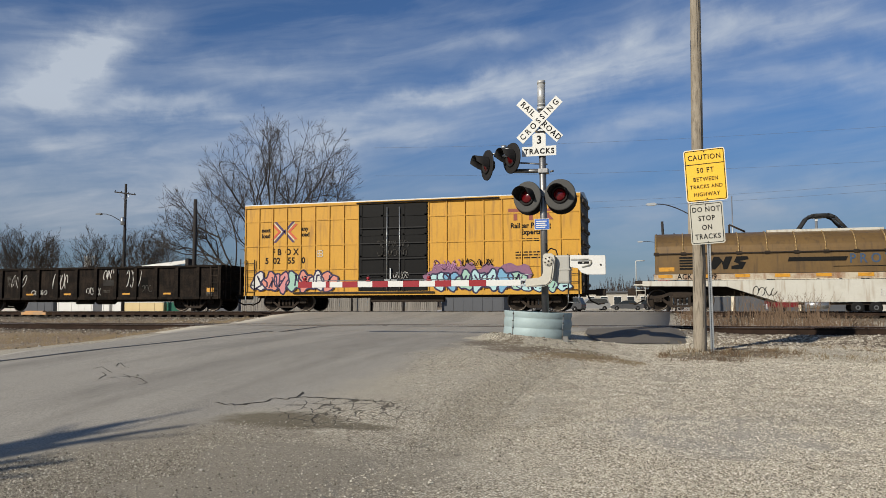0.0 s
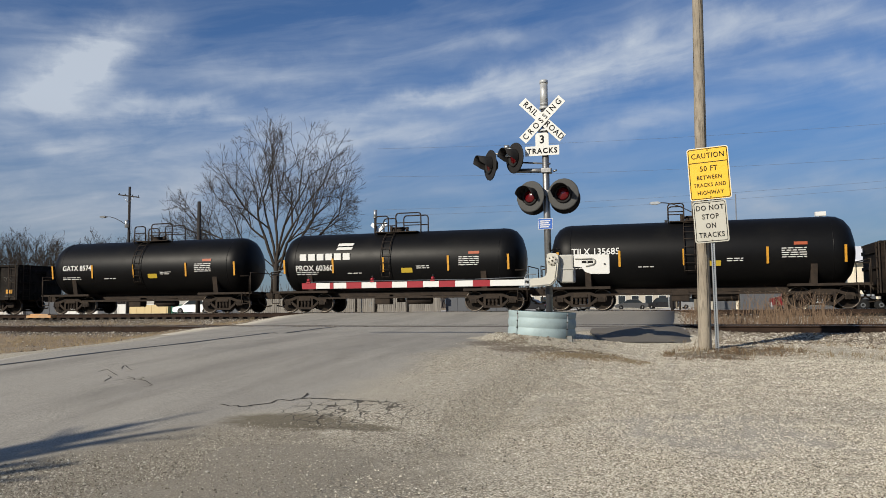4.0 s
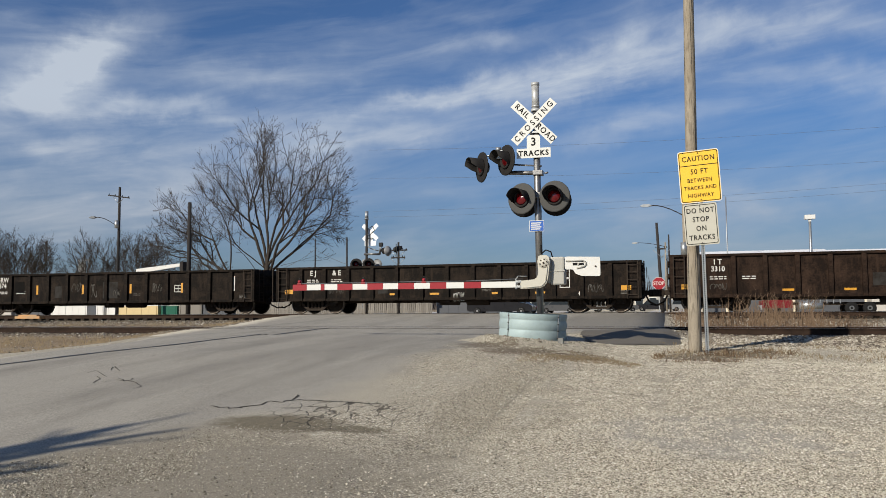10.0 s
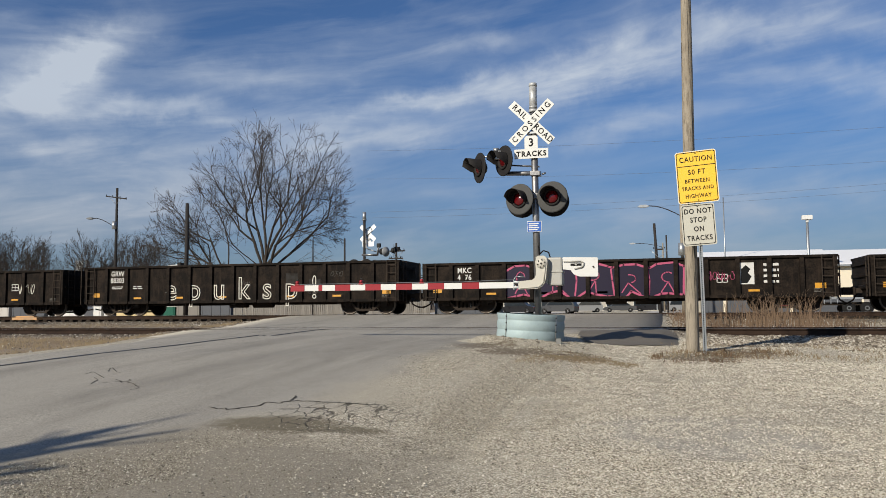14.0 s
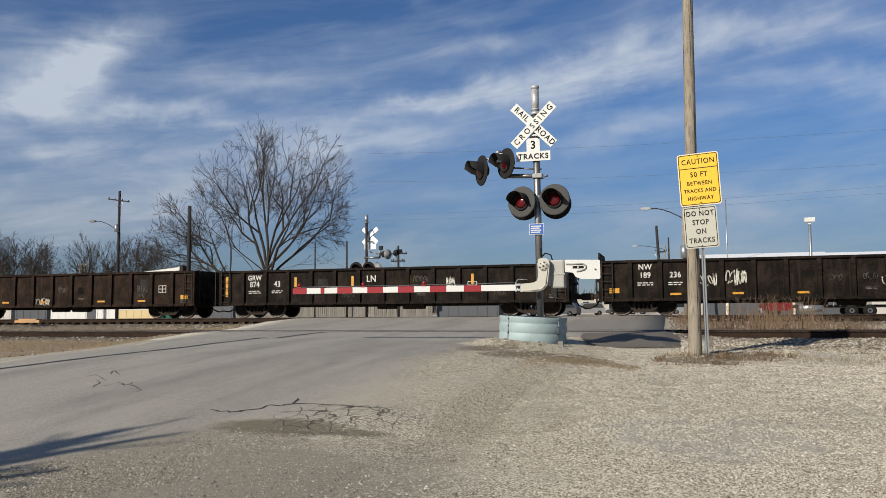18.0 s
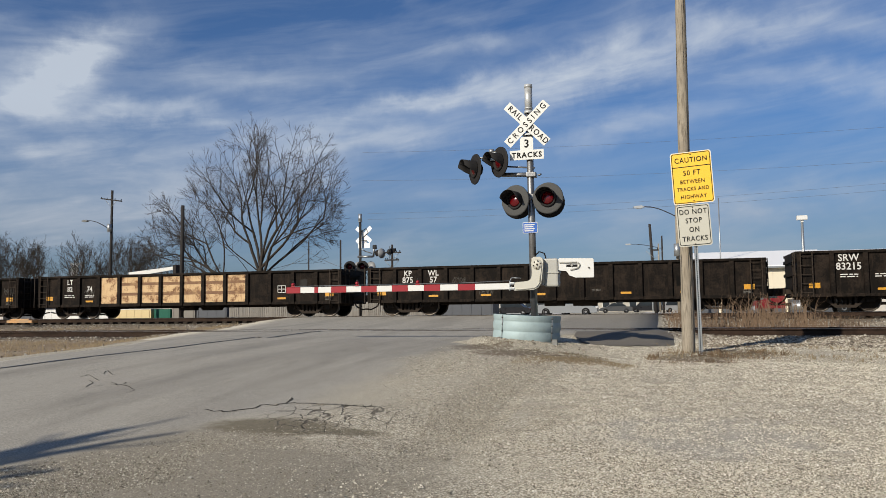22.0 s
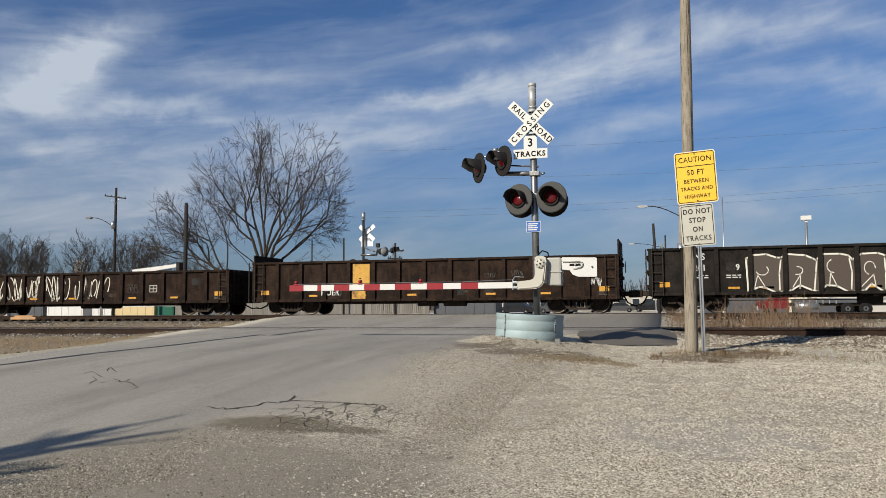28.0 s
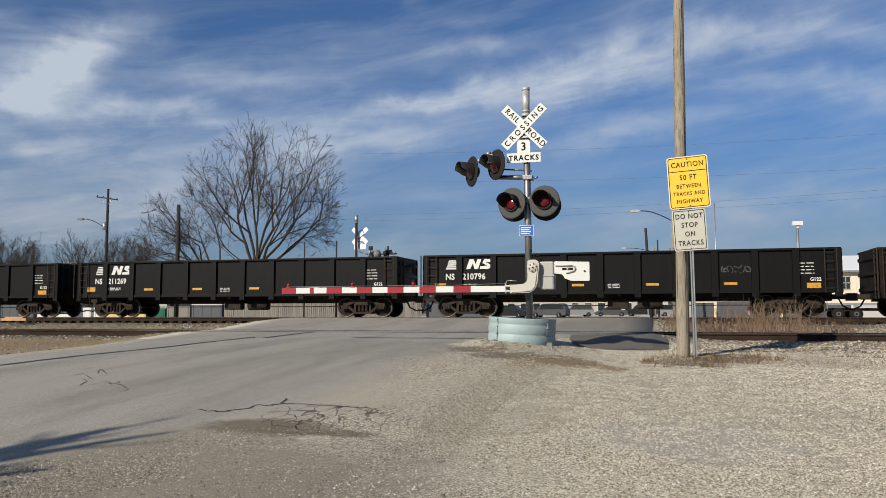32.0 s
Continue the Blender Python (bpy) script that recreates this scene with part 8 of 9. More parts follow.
def trees():
    forked_tree(-42.4, 78.0, "large bare winter tree with spreading limbs", 4, [(0, 0, 0), (0.2, 0, 3.0), (0.3, 0, 6.0)],
                ((0.70, -76), (0.78, -56), (0.5, -40), (0.9, -26), (0.7, -13), (0.99, -2), (0.85, 10), (0.95, 21), (0.6, 33), (0.9, 46), (0.7, 60), (0.8, 76), (0.9, 94)),
                (0.9, 13.0, 6.5, (9.4, 9.8, 8.1, 8.0, 8.0, 9.2, 9.6, 8.8, 7.2, 8.0, 7.6, 9.2)), 3.9, 5, stretch=(0.96, 1.09))
    forked_tree(-45.2, 76.5, "smaller bare tree with arching side branches", 8, [(0, 0, 0), (-0.4, 0, 2.6), (-0.8, 0, 4.8)],
                ((0.7, -84), (0.85, -72), (0.95, -60), (0.8, -46), (0.95, -25), (0.9, 12)),
                (-5.2, 9.6, 3.6, (6.0, 5.0, 3.8, 3.4, 4.6, 5.8, 5.8, 5.0, 4.6, 5.0, 5.0, 5.6)), 3.4, 4, stretch=(1.10, 1.03))
    for k, (x, y, wide, high) in enumerate(((-101, 98, 5.5, 9.3), (-93.5, 96, 6.0, 9.4), (-87.5, 94, 3.2, 7.6), (-79.8, 95, 4.6, 7.9), (-74.0, 96, 5.6, 8.6), (-68.5, 94, 4.4, 7.4), (-109, 97, 6.0, 8.6), (-62, 96, 4.0, 5.4))):
        bare_tree(x, y, "bare bushy winter tree", 30 + k, 2.0, fan(k, 18, wide * 1.1, high * 1.08), 0.34, 0.44, 1.05)
    # far woods
    far = M()
    rnd = random.Random(3)
    for k in range(1300):
        x = rnd.uniform(-420, 260)
        y = rnd.uniform(260, 330)
        h = rnd.uniform(6, 12)
        for j in range(7):
            dx, dz = rnd.uniform(-3.5, 3.5), rnd.uniform(0.45, 1.0)
            far.tube((x + dx * 0.2, y, -0.4), (x + dx, y + rnd.uniform(-2, 2), h * dz), 0.24, 0.05, 3, caps=False)
    tagged(part("far_woods", far, FOREST), "hazy line of bare winter woods on the horizon", "woods", kind="stuff")


trees()


# ---- beyond the tracks: yard, buildings, vehicles ----
def car(name, label, x, y, z, facing, mat, length=4.5, height=1.45, kind="sedan"):
    """A road car: shell, glass band, wheels, lamps. It is built nose to +x."""
    t = thing(name, label, "car", pose(x, y, z, 0, 0, facing))
    h, w = length / 2, 0.88
    if kind == "sedan":
        low = [(-h, 0.35), (-h, 0.78), (-h + 0.25, 0.92), (-h + 0.95, 0.95), (h - 1.25, 0.92), (h - 0.35, 0.78), (h, 0.62), (h, 0.32), (h - 0.2, 0.25), (-h + 0.2, 0.25)]
        top = [(-h + 0.75, 0.93), (-h + 1.35, height - 0.06), (-h + 1.75, height), (h - 2.15, height), (h - 1.75, height - 0.07), (h - 1.05, 0.92)]
    else:
        low = [(-h, 0.40), (-h, 0.95), (-h + 0.1, 1.02), (h - 1.2, 1.0), (h - 0.3, 0.88), (h, 0.70), (h, 0.36), (h - 0.2, 0.28), (-h + 0.2, 0.28)]
        top = [(-h + 0.06, 1.0), (-h + 0.35, height - 0.08), (-h + 0.6, height), (h - 2.0, height), (h - 1.6, height - 0.08), (h - 0.95, 0.99)]
    part("body", M().prism(low, -w, w), mat, t)
    part("cabin", M().prism(top, -w * 0.86, w * 0.86), mat, t)
    cx = sum(p[0] for p in top) / len(top)
    glass = [((px - cx) * 0.90 + cx, 0.97 + (pz - 0.93) * 0.84) for px, pz in top]
    for s in (-1, 1):
        part("side_window", M().prism(glass, min(s * w * 0.86, s * w * 0.875), max(s * w * 0.86, s * w * 0.875)), GLASS, t)
        for u in (-h + 0.85, h - 0.88):
            wheel = part("wheel", M().lathe([(0.2, 0.11), (0.31, 0.10), (0.33, 0.06), (0.33, -0.06), (0.31, -0.10), (0.2, -0.11)], 20, "y"), TYRE, t, at=(u, s * (w - 0.08), 0.33))
            part("rim", M().lathe([(0.02, s * 0.108), (0.05, s * 0.112), (0.17, s * 0.104), (0.19, s * 0.112), (0.205, s * 0.10)], 14, "y"), HUBCAP, wheel)
        part("head_lamp", M().box(h - 0.12, h + 0.01, min(s * 0.5, s * 0.85), max(s * 0.5, s * 0.85), 0.60, 0.74, 0.02), WHITE, t)
        part("tail_lamp", M().box(-h - 0.01, -h + 0.1, min(s * 0.55, s * 0.86), max(s * 0.55, s * 0.86), 0.66, 0.82, 0.02), RED, t)
    return t


def yard():
    ground = -0.50
    # board fence, each board its own piece
    f = thing("board_fence", "weathered grey board fence beyond the street", "fence", (0, 74.0, ground))
    boards = [shared(("board", k), lambda k=k: M().prism([(-0.09, 0), (0.09, 0), (0.09, 1.66 + 0.03 * k), (0.0, 1.72 + 0.03 * k), (-0.09, 1.66 + 0.03 * k)], -0.012, 0.012).mesh("board", WOOD_FENCE)) for k in range(3)]
    rnd = random.Random(9)
    x = -43.5
    while x < -22.2:
        part("board", boards[rnd.randrange(3)], None, f, at=pose(x, rnd.uniform(-0.01, 0.01), rnd.uniform(-0.04, 0.02), 0, rnd.uniform(-0.8, 0.8), 0))
        x += 0.215
    for z in (0.4, 1.3):
        part("rail", M().box(-43.6, -22.1, 0.02, 0.07, z - 0.05, z + 0.05), WOOD_FENCE, f)
    # low yard things along the far side of the street
    def block(name, label, cat, x0, x1, h, mat, y=74.5, deep=2.0, trim=None):
        t = thing(name, label, cat, ((x0 + x1) / 2, y, ground))
        w = (x1 - x0) / 2
        part("body", M().box(-w, w, 0, deep, 0.06, h, 0.04), mat, t)
        part("base", M().box(-w + 0.05, w - 0.05, 0.05, deep - 0.05, 0, 0.06), UNDER, t)
        part("rim", M().box(-w - 0.03, w + 0.03, -0.03, deep + 0.03, h, h + 0.07, 0.02), trim or mat, t)
        for k in range(max(2, int(2 * w / 0.8))):
            a = -w + 0.2 + (2 * w - 0.4) * k / max(1, int(2 * w / 0.8) - 1)
            part("post", M().box(a - 0.03, a + 0.03, -0.03, 0.0, 0.08, h), mat, t)
        return t
    tan_wall, green, slate = paint("tan board", (0.50, 0.40, 0.22)), paint("dark green bin paint", (0.01, 0.085, 0.055)), paint("slate grey wall paint", (0.075, 0.08, 0.09))
    block("white_crate", "low white storage box in the yard", "storage box", -67.5, -62.6, 1.2, WHITE)
    block("white_crate", "narrow white storage box in the yard", "storage box", -61.4, -60.4, 1.2, WHITE)
    block("timber_stack", "long tan stacked timber pile", "timber stack", -58.6, -53.4, 1.15, tan_wall, trim=WHITE)
    block("white_crate", "pale upright box beside the timber", "storage box", -60.0, -58.7, 1.2, WHITE)
    block("green_bin", "dark green waste bin", "waste bin", -53.0, -51.0, 1.1, green)
    block("wall_panel", "grey board panel wall", "panel wall", -50.8, -48.0, 1.3, WOOD_FENCE)
    block("low_shed", "low shed with white top and grey foot", "shed", -47.8, -44.2, 1.5, slate, trim=WHITE, deep=3)
    block("low_shed", "dark grey low shed wall", "shed", -21.8, -15.6, 1.55, slate, deep=3)
    block("dark_container", "dark low container in the yard", "container", -72.5, -68.0, 1.6, slate)
    for k, (x0, x1, hh, mt, lab) in enumerate(((3.6, 5.2, 1.5, slate, "dark stacked crates before the hall"), (5.6, 11.0, 1.6, slate, "dark row of stacked crates before the hall"), (11.5, 17.0, 1.35, slate, "dark low trailer before the hall"), (17.6, 24.0, 1.3, CONCRETE, "grey low trailer before the hall"), (24.5, 33.0, 1.5, slate, "dark stacked pallets before the hall"))):
        block("yard_stack", lab, "stacked goods", x0, x1, hh, mt, y=79.0)
    block("grey_wall", "pale grey low wall", "wall", -84.0, -73.0, 1.4, CONCRETE)
    # parked cars far down the road
    black, silver = paint("black car paint", (0.012, 0.012, 0.014), 0.3), paint("silver car paint", (0.22, 0.225, 0.23), 0.35)
    white, dark_silver = paint("white car paint", (0.80, 0.80, 0.80), 0.3), paint("dark silver car paint", (0.06, 0.062, 0.066), 0.3)
    for x, y, mt, kind, face, lab in ((-17.2, 94, black, "sedan", 172, "parked black sedan"), (-12.7, 97, dark_silver, "suv", 168, "parked dark estate car"), (-10.9, 112, silver, "suv", 200, "parked silver minivan"), (-6.5, 118, dark_silver, "sedan", 185, "parked dark grey saloon"), (-2.2, 121, black, "suv", 175, "parked black estate car"),
                                      (-25.0, 99, black, "suv", 10, "parked black estate car"), (2.5, 126, silver, "suv", 10, "parked silver van")):
        car("parked_car", lab + " in the far lot", x, y, -0.50, face, mt, 4.7, 1.72 if kind == "suv" else 1.45, kind)
    lot = part("car_park", M().box(-40, 3.0, 88, 145, -0.70, -0.488), CONCRETE)
    tagged(lot, "bright pale concrete parking lot", "parking lot", kind="structure")
    # shops behind the car park
    b = thing("shop_building", "low pale shop building with dark openings", "building", (-14, 150, -0.5))
    part("wall", M().box(-24, 16, 0, 8, 0, 3.1), paint("dusty tan shop wall", (0.36, 0.335, 0.29)), b)
    part("roof", M().box(-24.3, 16.3, -0.6, 8.3, 3.1, 3.4), slate, b)
    for k in range(16):
        x = -23.2 + k * 2.42
        win = part("window", M().box(x, x + 1.25, -0.05, 0.0, 0.9 if k % 4 else 0.1, 2.3), GLASS, b)
        part("frame", M().box(x - 0.08, x + 1.33, -0.04, -0.01, 2.3, 2.4).box(x - 0.08, x, -0.04, -0.01, 0.1, 2.3).box(x + 1.25, x + 1.33, -0.04, -0.01, 0.1, 2.3), WHITE, win)
    # the long metal hall
    b = thing("metal_hall", "long beige metal hall with a white sheet roof", "building", (0, 85.0, -0.5))
    part("wall", M().box(3.4, 62, 0, 0.25, 0, 4.75), BLDG_BEIGE, b, "beige metal wall")
    for k in range(50):
        part("wall_rib", M().box(3.8 + k * 1.15, 3.86 + k * 1.15, -0.03, 0.0, 0.1, 4.7), BLDG_BEIGE, b)
    part("gable", M().prism([(0, 0), (0, 4.75), (13, 7.0), (26, 4.75), (26, 0)], 3.4, 3.6, "yz"), BLDG_BEIGE, b)
    part("roof", M().prism([(-0.5, 4.62), (-0.5, 4.78), (13, 7.12), (13, 6.97)], 3.0, 17.2, "yz"), ROOF_WHITE, b, "white sheet roof")
    part("roof", M().prism([(-0.5, 4.60), (-0.5, 4.76), (13, 7.0), (13, 6.86)], 17.2, 62.4, "yz"), ROOF_WHITE, b, "white sheet roof")
    part("back_roof", M().prism([(13, 6.8), (13, 6.95), (26.5, 4.75), (26.5, 4.6)], 3.0, 62.4, "yz"), ROOF_WHITE, b)
    part("gutter", M().box(3.0, 62.4, -0.62, -0.5, 4.55, 4.72), GALV, b)
    for x in (3.95, 9.0, 17.5, 26.0):
        win = part("window", M().box(x, x + 0.75, -0.06, -0.005, 2.9, 4.1), GLASS, b)
        part("mullion", M().box(x - 0.05, x + 0.8, -0.09, -0.06, 3.46, 3.54).box(x + 0.34, x + 0.41, -0.09, -0.06, 2.9, 4.1).box(x - 0.05, x + 0.8, -0.09, -0.06, 2.84, 2.92).box(x - 0.05, x + 0.8, -0.09, -0.06, 4.08, 4.16), BLDG_WHITE, win)
    # small building with pale roof behind the trees
    b = thing("small_building", "small building with a white parapet and brown end", "building", (-61.5, 86, -0.5))
    part("wall", M().box(-3.3, 3.3, 0, 8, 0, 5.4), BLDG_WHITE, b)
    part("parapet", M().prism([(-3.4, 5.3), (3.0, 6.1), (3.0, 6.5), (-3.4, 5.9)], -0.15, 0.15), WHITE, b)
    part("chimney", M().box(3.0, 3.45, -0.2, 1.0, 0, 6.7), POLE_DARK, b)
    # scaffold-like frame behind the trees
    b = thing("roof_frame", "small grey steel frame tower", "frame tower", (-86.5, 102, -0.5))
    for dx in (-0.9, 0.9):
        part("leg", M().tube((dx, 0, 0), (dx, 0, 8.6), 0.10, n=6), GALV, b)
    part("crossbar", M().box(-1.1, 1.1, -0.1, 0.1, 8.3, 8.5), GALV, b)
    part("panel", M().box(-0.9, 0.3, -0.05, 0.05, 5.5, 8.2), paint("pale grey panel", (0.35, 0.35, 0.34)), b)
    # stop sign on the far side
    s = thing("stop_sign", "red octagonal stop sign on a steel post", "stop sign", (-0.55, 52.0, -0.40))
    part("post", M().box(-0.03, 0.03, 0.0, 0.05, 0, 2.5), GALV, s)
    octo = [(0.40 * math.cos(radians(22.5 + 45 * k)), 0.40 * math.sin(radians(22.5 + 45 * k))) for k in range(8)]
    face = part("sign_face", M().prism([(a * 1.05, b2 * 1.05) for a, b2 in octo], -0.012, -0.004), SIGN_WHITE, s, at=(0, 0, 2.1))
    part("sign_red", M().prism(octo, -0.018, -0.013), RED, face)
    part("letters", lettering("STOP", 0.30, SIGN_WHITE, 1.05, 0.9, 0.004), None, face, "white letters", at=(0, -0.022, 0))
    # lorry with a flat trailer
    r = thing("lorry", "red lorry with a flat steel trailer and tan load", "lorry", (8.9, 73.0, -0.5))
    part("cab", M().prism([(-1.3, 0.55), (-1.3, 1.15), (-0.35, 1.35), (-0.1, 2.2), (1.1, 2.25), (1.1, 0.55)], -1.15, 1.15), paint("red lorry paint", (0.13, 0.008, 0.012)), r, "red cab")
    part("windscreen", M().prism([(-0.32, 1.42), (-0.14, 2.1), (0.5, 2.1), (0.5, 1.42)], -1.165, -1.15), GLASS, r)
    part("bumper", M().box(-1.4, -1.25, -1.1, 1.1, 0.4, 0.8, 0.03), GALV, r)
    part("chassis", M().box(-1.0, 13.5, -0.5, 0.5, 0.75, 1.0), UNDER, r)
    part("fuel_tank", M().tube((1.6, -0.95, 0.75), (3.4, -0.95, 0.75), 0.32, n=16), GALV, r)
    part("deck", M().box(3.2, 22.0, -1.2, 1.2, 1.25, 1.42), GALV, r)
    part("load", M().box(9.6, 21.0, -1.1, 1.1, 0.55, 1.2, 0.03), paint("tan load cover", (0.42, 0.30, 0.14)), r)
    for x in (-0.3, 5.6, 6.95, 21.5):
        for s2 in (-1, 1):
            wheel = part("wheel", M().lathe([(0.28, 0.15), (0.48, 0.15), (0.51, 0.1), (0.51, -0.1), (0.48, -0.15), (0.28, -0.15)], 20, "y"), TYRE, r, at=(x, s2 * 0.98, 0.51))
            part("rim", M().lathe([(0.02, s2 * 0.10), (0.12, s2 * 0.16), (0.27, s2 * 0.14), (0.29, s2 * 0.12)], 16, "y"), LAMP_GREY, wheel)
    for k in range(6):
        part("stake", M().box(2.2 + k * 0.5, 2.26 + k * 0.5, -1.2, -1.14, 0.9, 1.5 + 0.2 * (k % 2)), GALV, r)


yard()
MOVING = [
    (car("passing_car", "white hatchback driving along the street", 23.6, 67.5, -0.36, 180, paint("white car paint", (0.80, 0.80, 0.80), 0.3), 4.5, 1.5), 23.6, -17.15, 67.5, 180),
    (car("passing_car", "grey sedan driving along the street", -500.0, 64.5, -0.36, 0, paint("grey car paint", (0.20, 0.21, 0.22), 0.3), 4.9, 1.42), -476.0, 21.3, 64.5, 0),
    (car("passing_car", "black minivan with bright hubcaps driving along the street", -195.1, 63.0, -0.36, 0, paint("black car paint", (0.012, 0.012, 0.014), 0.3), 5.3, 1.78, "suv"), -195.1, 18.21, 63.0, 0),
]


# ---- surface details of road and ground ----
def ribbon(name, pts, width, mat, label, lift=0.006, seed=0, cat="crack", taper=True):
    """A ragged strip lying on the road."""
    rnd = random.Random(seed)
    m = M()
    v = []
    n = len(pts)
    for i, (x, y) in enumerate(pts):
        a, b = pts[max(0, i - 1)], pts[min(n - 1, i + 1)]
        d = Vector((b[0] - a[0], b[1] - a[1])).normalized()
        w = width * rnd.uniform(0.6, 1.25) / 2 * (0.35 if taper and i in (0, n - 1) else 1)
        for s in (-1, 1):
            px, py = x - d.y * w * s, y + d.x * w * s
            v.append((px, py, max(road_z(px, py), land_z(px, py)) + lift))
    m.add(v, [(2 * i, 2 * i + 1, 2 * i + 3, 2 * i + 2) for i in range(n - 1)])
    return tagged(part(name, m, mat), label, cat, kind="structure")


def smooth_line(ctrl, n, wob, seed):
    ctrl = np.array(ctrl, float)
    u = np.linspace(0, len(ctrl) - 1, n)
    pts = np.c_[np.interp(u, range(len(ctrl)), ctrl[:, 0]), np.interp(u, range(len(ctrl)), ctrl[:, 1])]
    return [(float(x + wob * noise.noise((i * 0.35, seed, 0))), float(y + wob * noise.noise((i * 0.35, seed, 9)))) for i, (x, y) in enumerate(pts)]


def road_marks():
    # one long, slightly curved near-black strip lying on the road
    ribbon("tar_seam", smooth_line([(-11.6, 8.6), (-10.55, 10.3), (-9.85, 12), (-9.45, 14), (-9.25, 17), (-9.3, 21.0)], 50, 0.04, 2), 0.125, DARK_STRIP, "long black strip along the asphalt", cat="tar seam")
    for y, z in ((SIDING_Y, ROAD), (TRACK_Y, ROAD)):
        for s in (-1, 1):
            for q in (-0.075, 0.075):
                yy = y + s * 0.753 + q
                l, r = road_edges(yy)
                ribbon("flangeway", [(l + 0.1 + (r - l - 0.2) * k / 40, yy) for k in range(41)], 0.06, DARK_STRIP, "dark flangeway groove beside the rail", 0.004, int(yy * 10), "flangeway", False)
    # the broken patch at the road's edge
    ribbon("crack", smooth_line([(-4.85, 7.72), (-4.6, 7.64), (-4.45, 7.7), (-4.25, 8.05), (-4.05, 8.2), (-3.5, 8.2), (-2.95, 8.15)], 46, 0.11, 7), 0.024, CRACK, "wide crooked crack across the road edge", 0.005, 3)
    ribbon("crack", smooth_line([(-4.1, 8.2), (-4.12, 8.32), (-4.18, 8.5)], 10, 0.05, 8), 0.026, CRACK, "wide crooked crack across the road edge", 0.005, 4)
    for c in ([(-8.09, 9.67), (-8.17, 9.94), (-7.51, 9.37)], [(-7.21, 9.16), (-7.01, 9.14), (-6.76, 8.98), (-6.48, 8.76)], [(-7.31, 9.34), (-6.96, 9.05)], [(-6.48, 8.76), (-6.45, 8.63), (-6.48, 8.58)], [(-6.97, 9.15), (-7.04, 9.32)], [(-7.92, 9.96), (-8.20, 10.39), (-7.79, 9.97), (-7.64, 9.88)], [(-7.36, 8.91), (-7.48, 9.18), (-7.72, 9.45)], [(-7.27, 9.01), (-7.17, 9.07)]):
        ribbon("crack", smooth_line(c, 9, 0.05, c[0][0]), 0.014, CRACK, "short dark crack in the asphalt", 0.004, int(c[0][1] * 100))


def ramp():
    """Darker newer asphalt that slopes from the siding down to the gravel."""
    m = M()
    xs, ys = steps((-2.1, 0.35, 0.07)), steps((17.3, 20.9, 0.08))
    nx = len(xs)

    def height(x, y):
        end = 17.9 + (x + 3.4) * 0.79
        u = min(1.0, max(0.0, (y - 17.3) / (end - 17.3)))
        u = u * u * (3 - 2 * u)
        side = min(1.0, max(0.0, (0.33 - x) / 0.45))
        top = ground_line(y, LAND) + 0.02 + (ground_line(20.4, ROAD) + 0.012 - ground_line(y, LAND) - 0.02) * u
        return land_z(x, y) - 0.02 + (top - land_z(x, y) + 0.02) * side if x > -0.12 else top

    def inside(x, y):
        return -2.0 + 0.55 * max(0, 18.3 - y) + 0.12 * noise.noise((y * 2, 1, 0)) < x and y > 17.45 + 0.10 * noise.noise((x * 3, 2, 0)) and y < 18.3 + (x + 3.4) * 0.79 and x < 0.28 + 0.06 * noise.noise((y * 3, 5, 0))

    m.add([(x, y, height(x, y)) for y in ys for x in xs],
          [(j * nx + i, j * nx + i + 1, (j + 1) * nx + i + 1, (j + 1) * nx + i) for j in range(len(ys) - 1) for i in range(nx - 1) if inside(xs[i], ys[j])], True)
    tagged(part("asphalt_ramp", m, NEW_ASPHALT), "dark newer asphalt ramp beside the siding", "asphalt", kind="structure")


NEW_ASPHALT = surface("dark newer asphalt", (0.122, 0.110, 0.094), 0.85, vary=0.35, scale=1.5, detail=40, dirt=(0.15, 0.138, 0.118), dirt_at=(0.5, 0.75), spec=0.2)
ramp()
CRACK = surface("dirt-filled crack", (0.036, 0.030, 0.022), 0.95, vary=0.4)
road_marks()


def stone_material(name, ramp):
    m = bpy.data.materials.new(name)
    m.use_nodes = True
    n = Nodes(m.node_tree)
    isl = n.add("NewGeometry", 8)
    col = n.add("ValToRGB", 0, inputs={0: isl}, ramp=ramp)
    fine = n.add("TexNoise", 0, inputs={"Vector": n.add("TexCoord", 3), "Scale": 120.0, "Detail": 3.0})
    col = n.mix(n.math("MULTIPLY", fine, 0.35), col, (0.16, 0.14, 0.11))
    sh = n.add("BsdfPrincipled", 0, inputs={"Base Color": col, "Roughness": 0.9, "Specular IOR Level": 0.25})
    n.tree.links.new(sh, n.tree.nodes.new("ShaderNodeOutputMaterial").inputs[0])
    return m


# the ramp's dark low end stands in for shaded gaps among the stones
PEBBLE = stone_material("crushed stone pieces", [(0.0, (0.075, 0.065, 0.050)), (0.14, (0.12, 0.105, 0.082)), (0.24, (0.36, 0.33, 0.267)), (0.65, (0.49, 0.453, 0.372)), (0.92, (0.58, 0.543, 0.455)), (1.0, (0.74, 0.71, 0.63))])
ROAD_GRIT = stone_material("dusty road grit", [(0.0, (0.07, 0.061, 0.047)), (0.40, (0.25, 0.225, 0.18)), (0.80, (0.41, 0.378, 0.308)), (1.0, (0.58, 0.55, 0.47))])
BALLAST_STONE = stone_material("ballast pieces", [(0.0, (0.045, 0.034, 0.026)), (0.45, (0.16, 0.133, 0.102)), (0.8, (0.31, 0.278, 0.228)), (1.0, (0.55, 0.52, 0.455))])


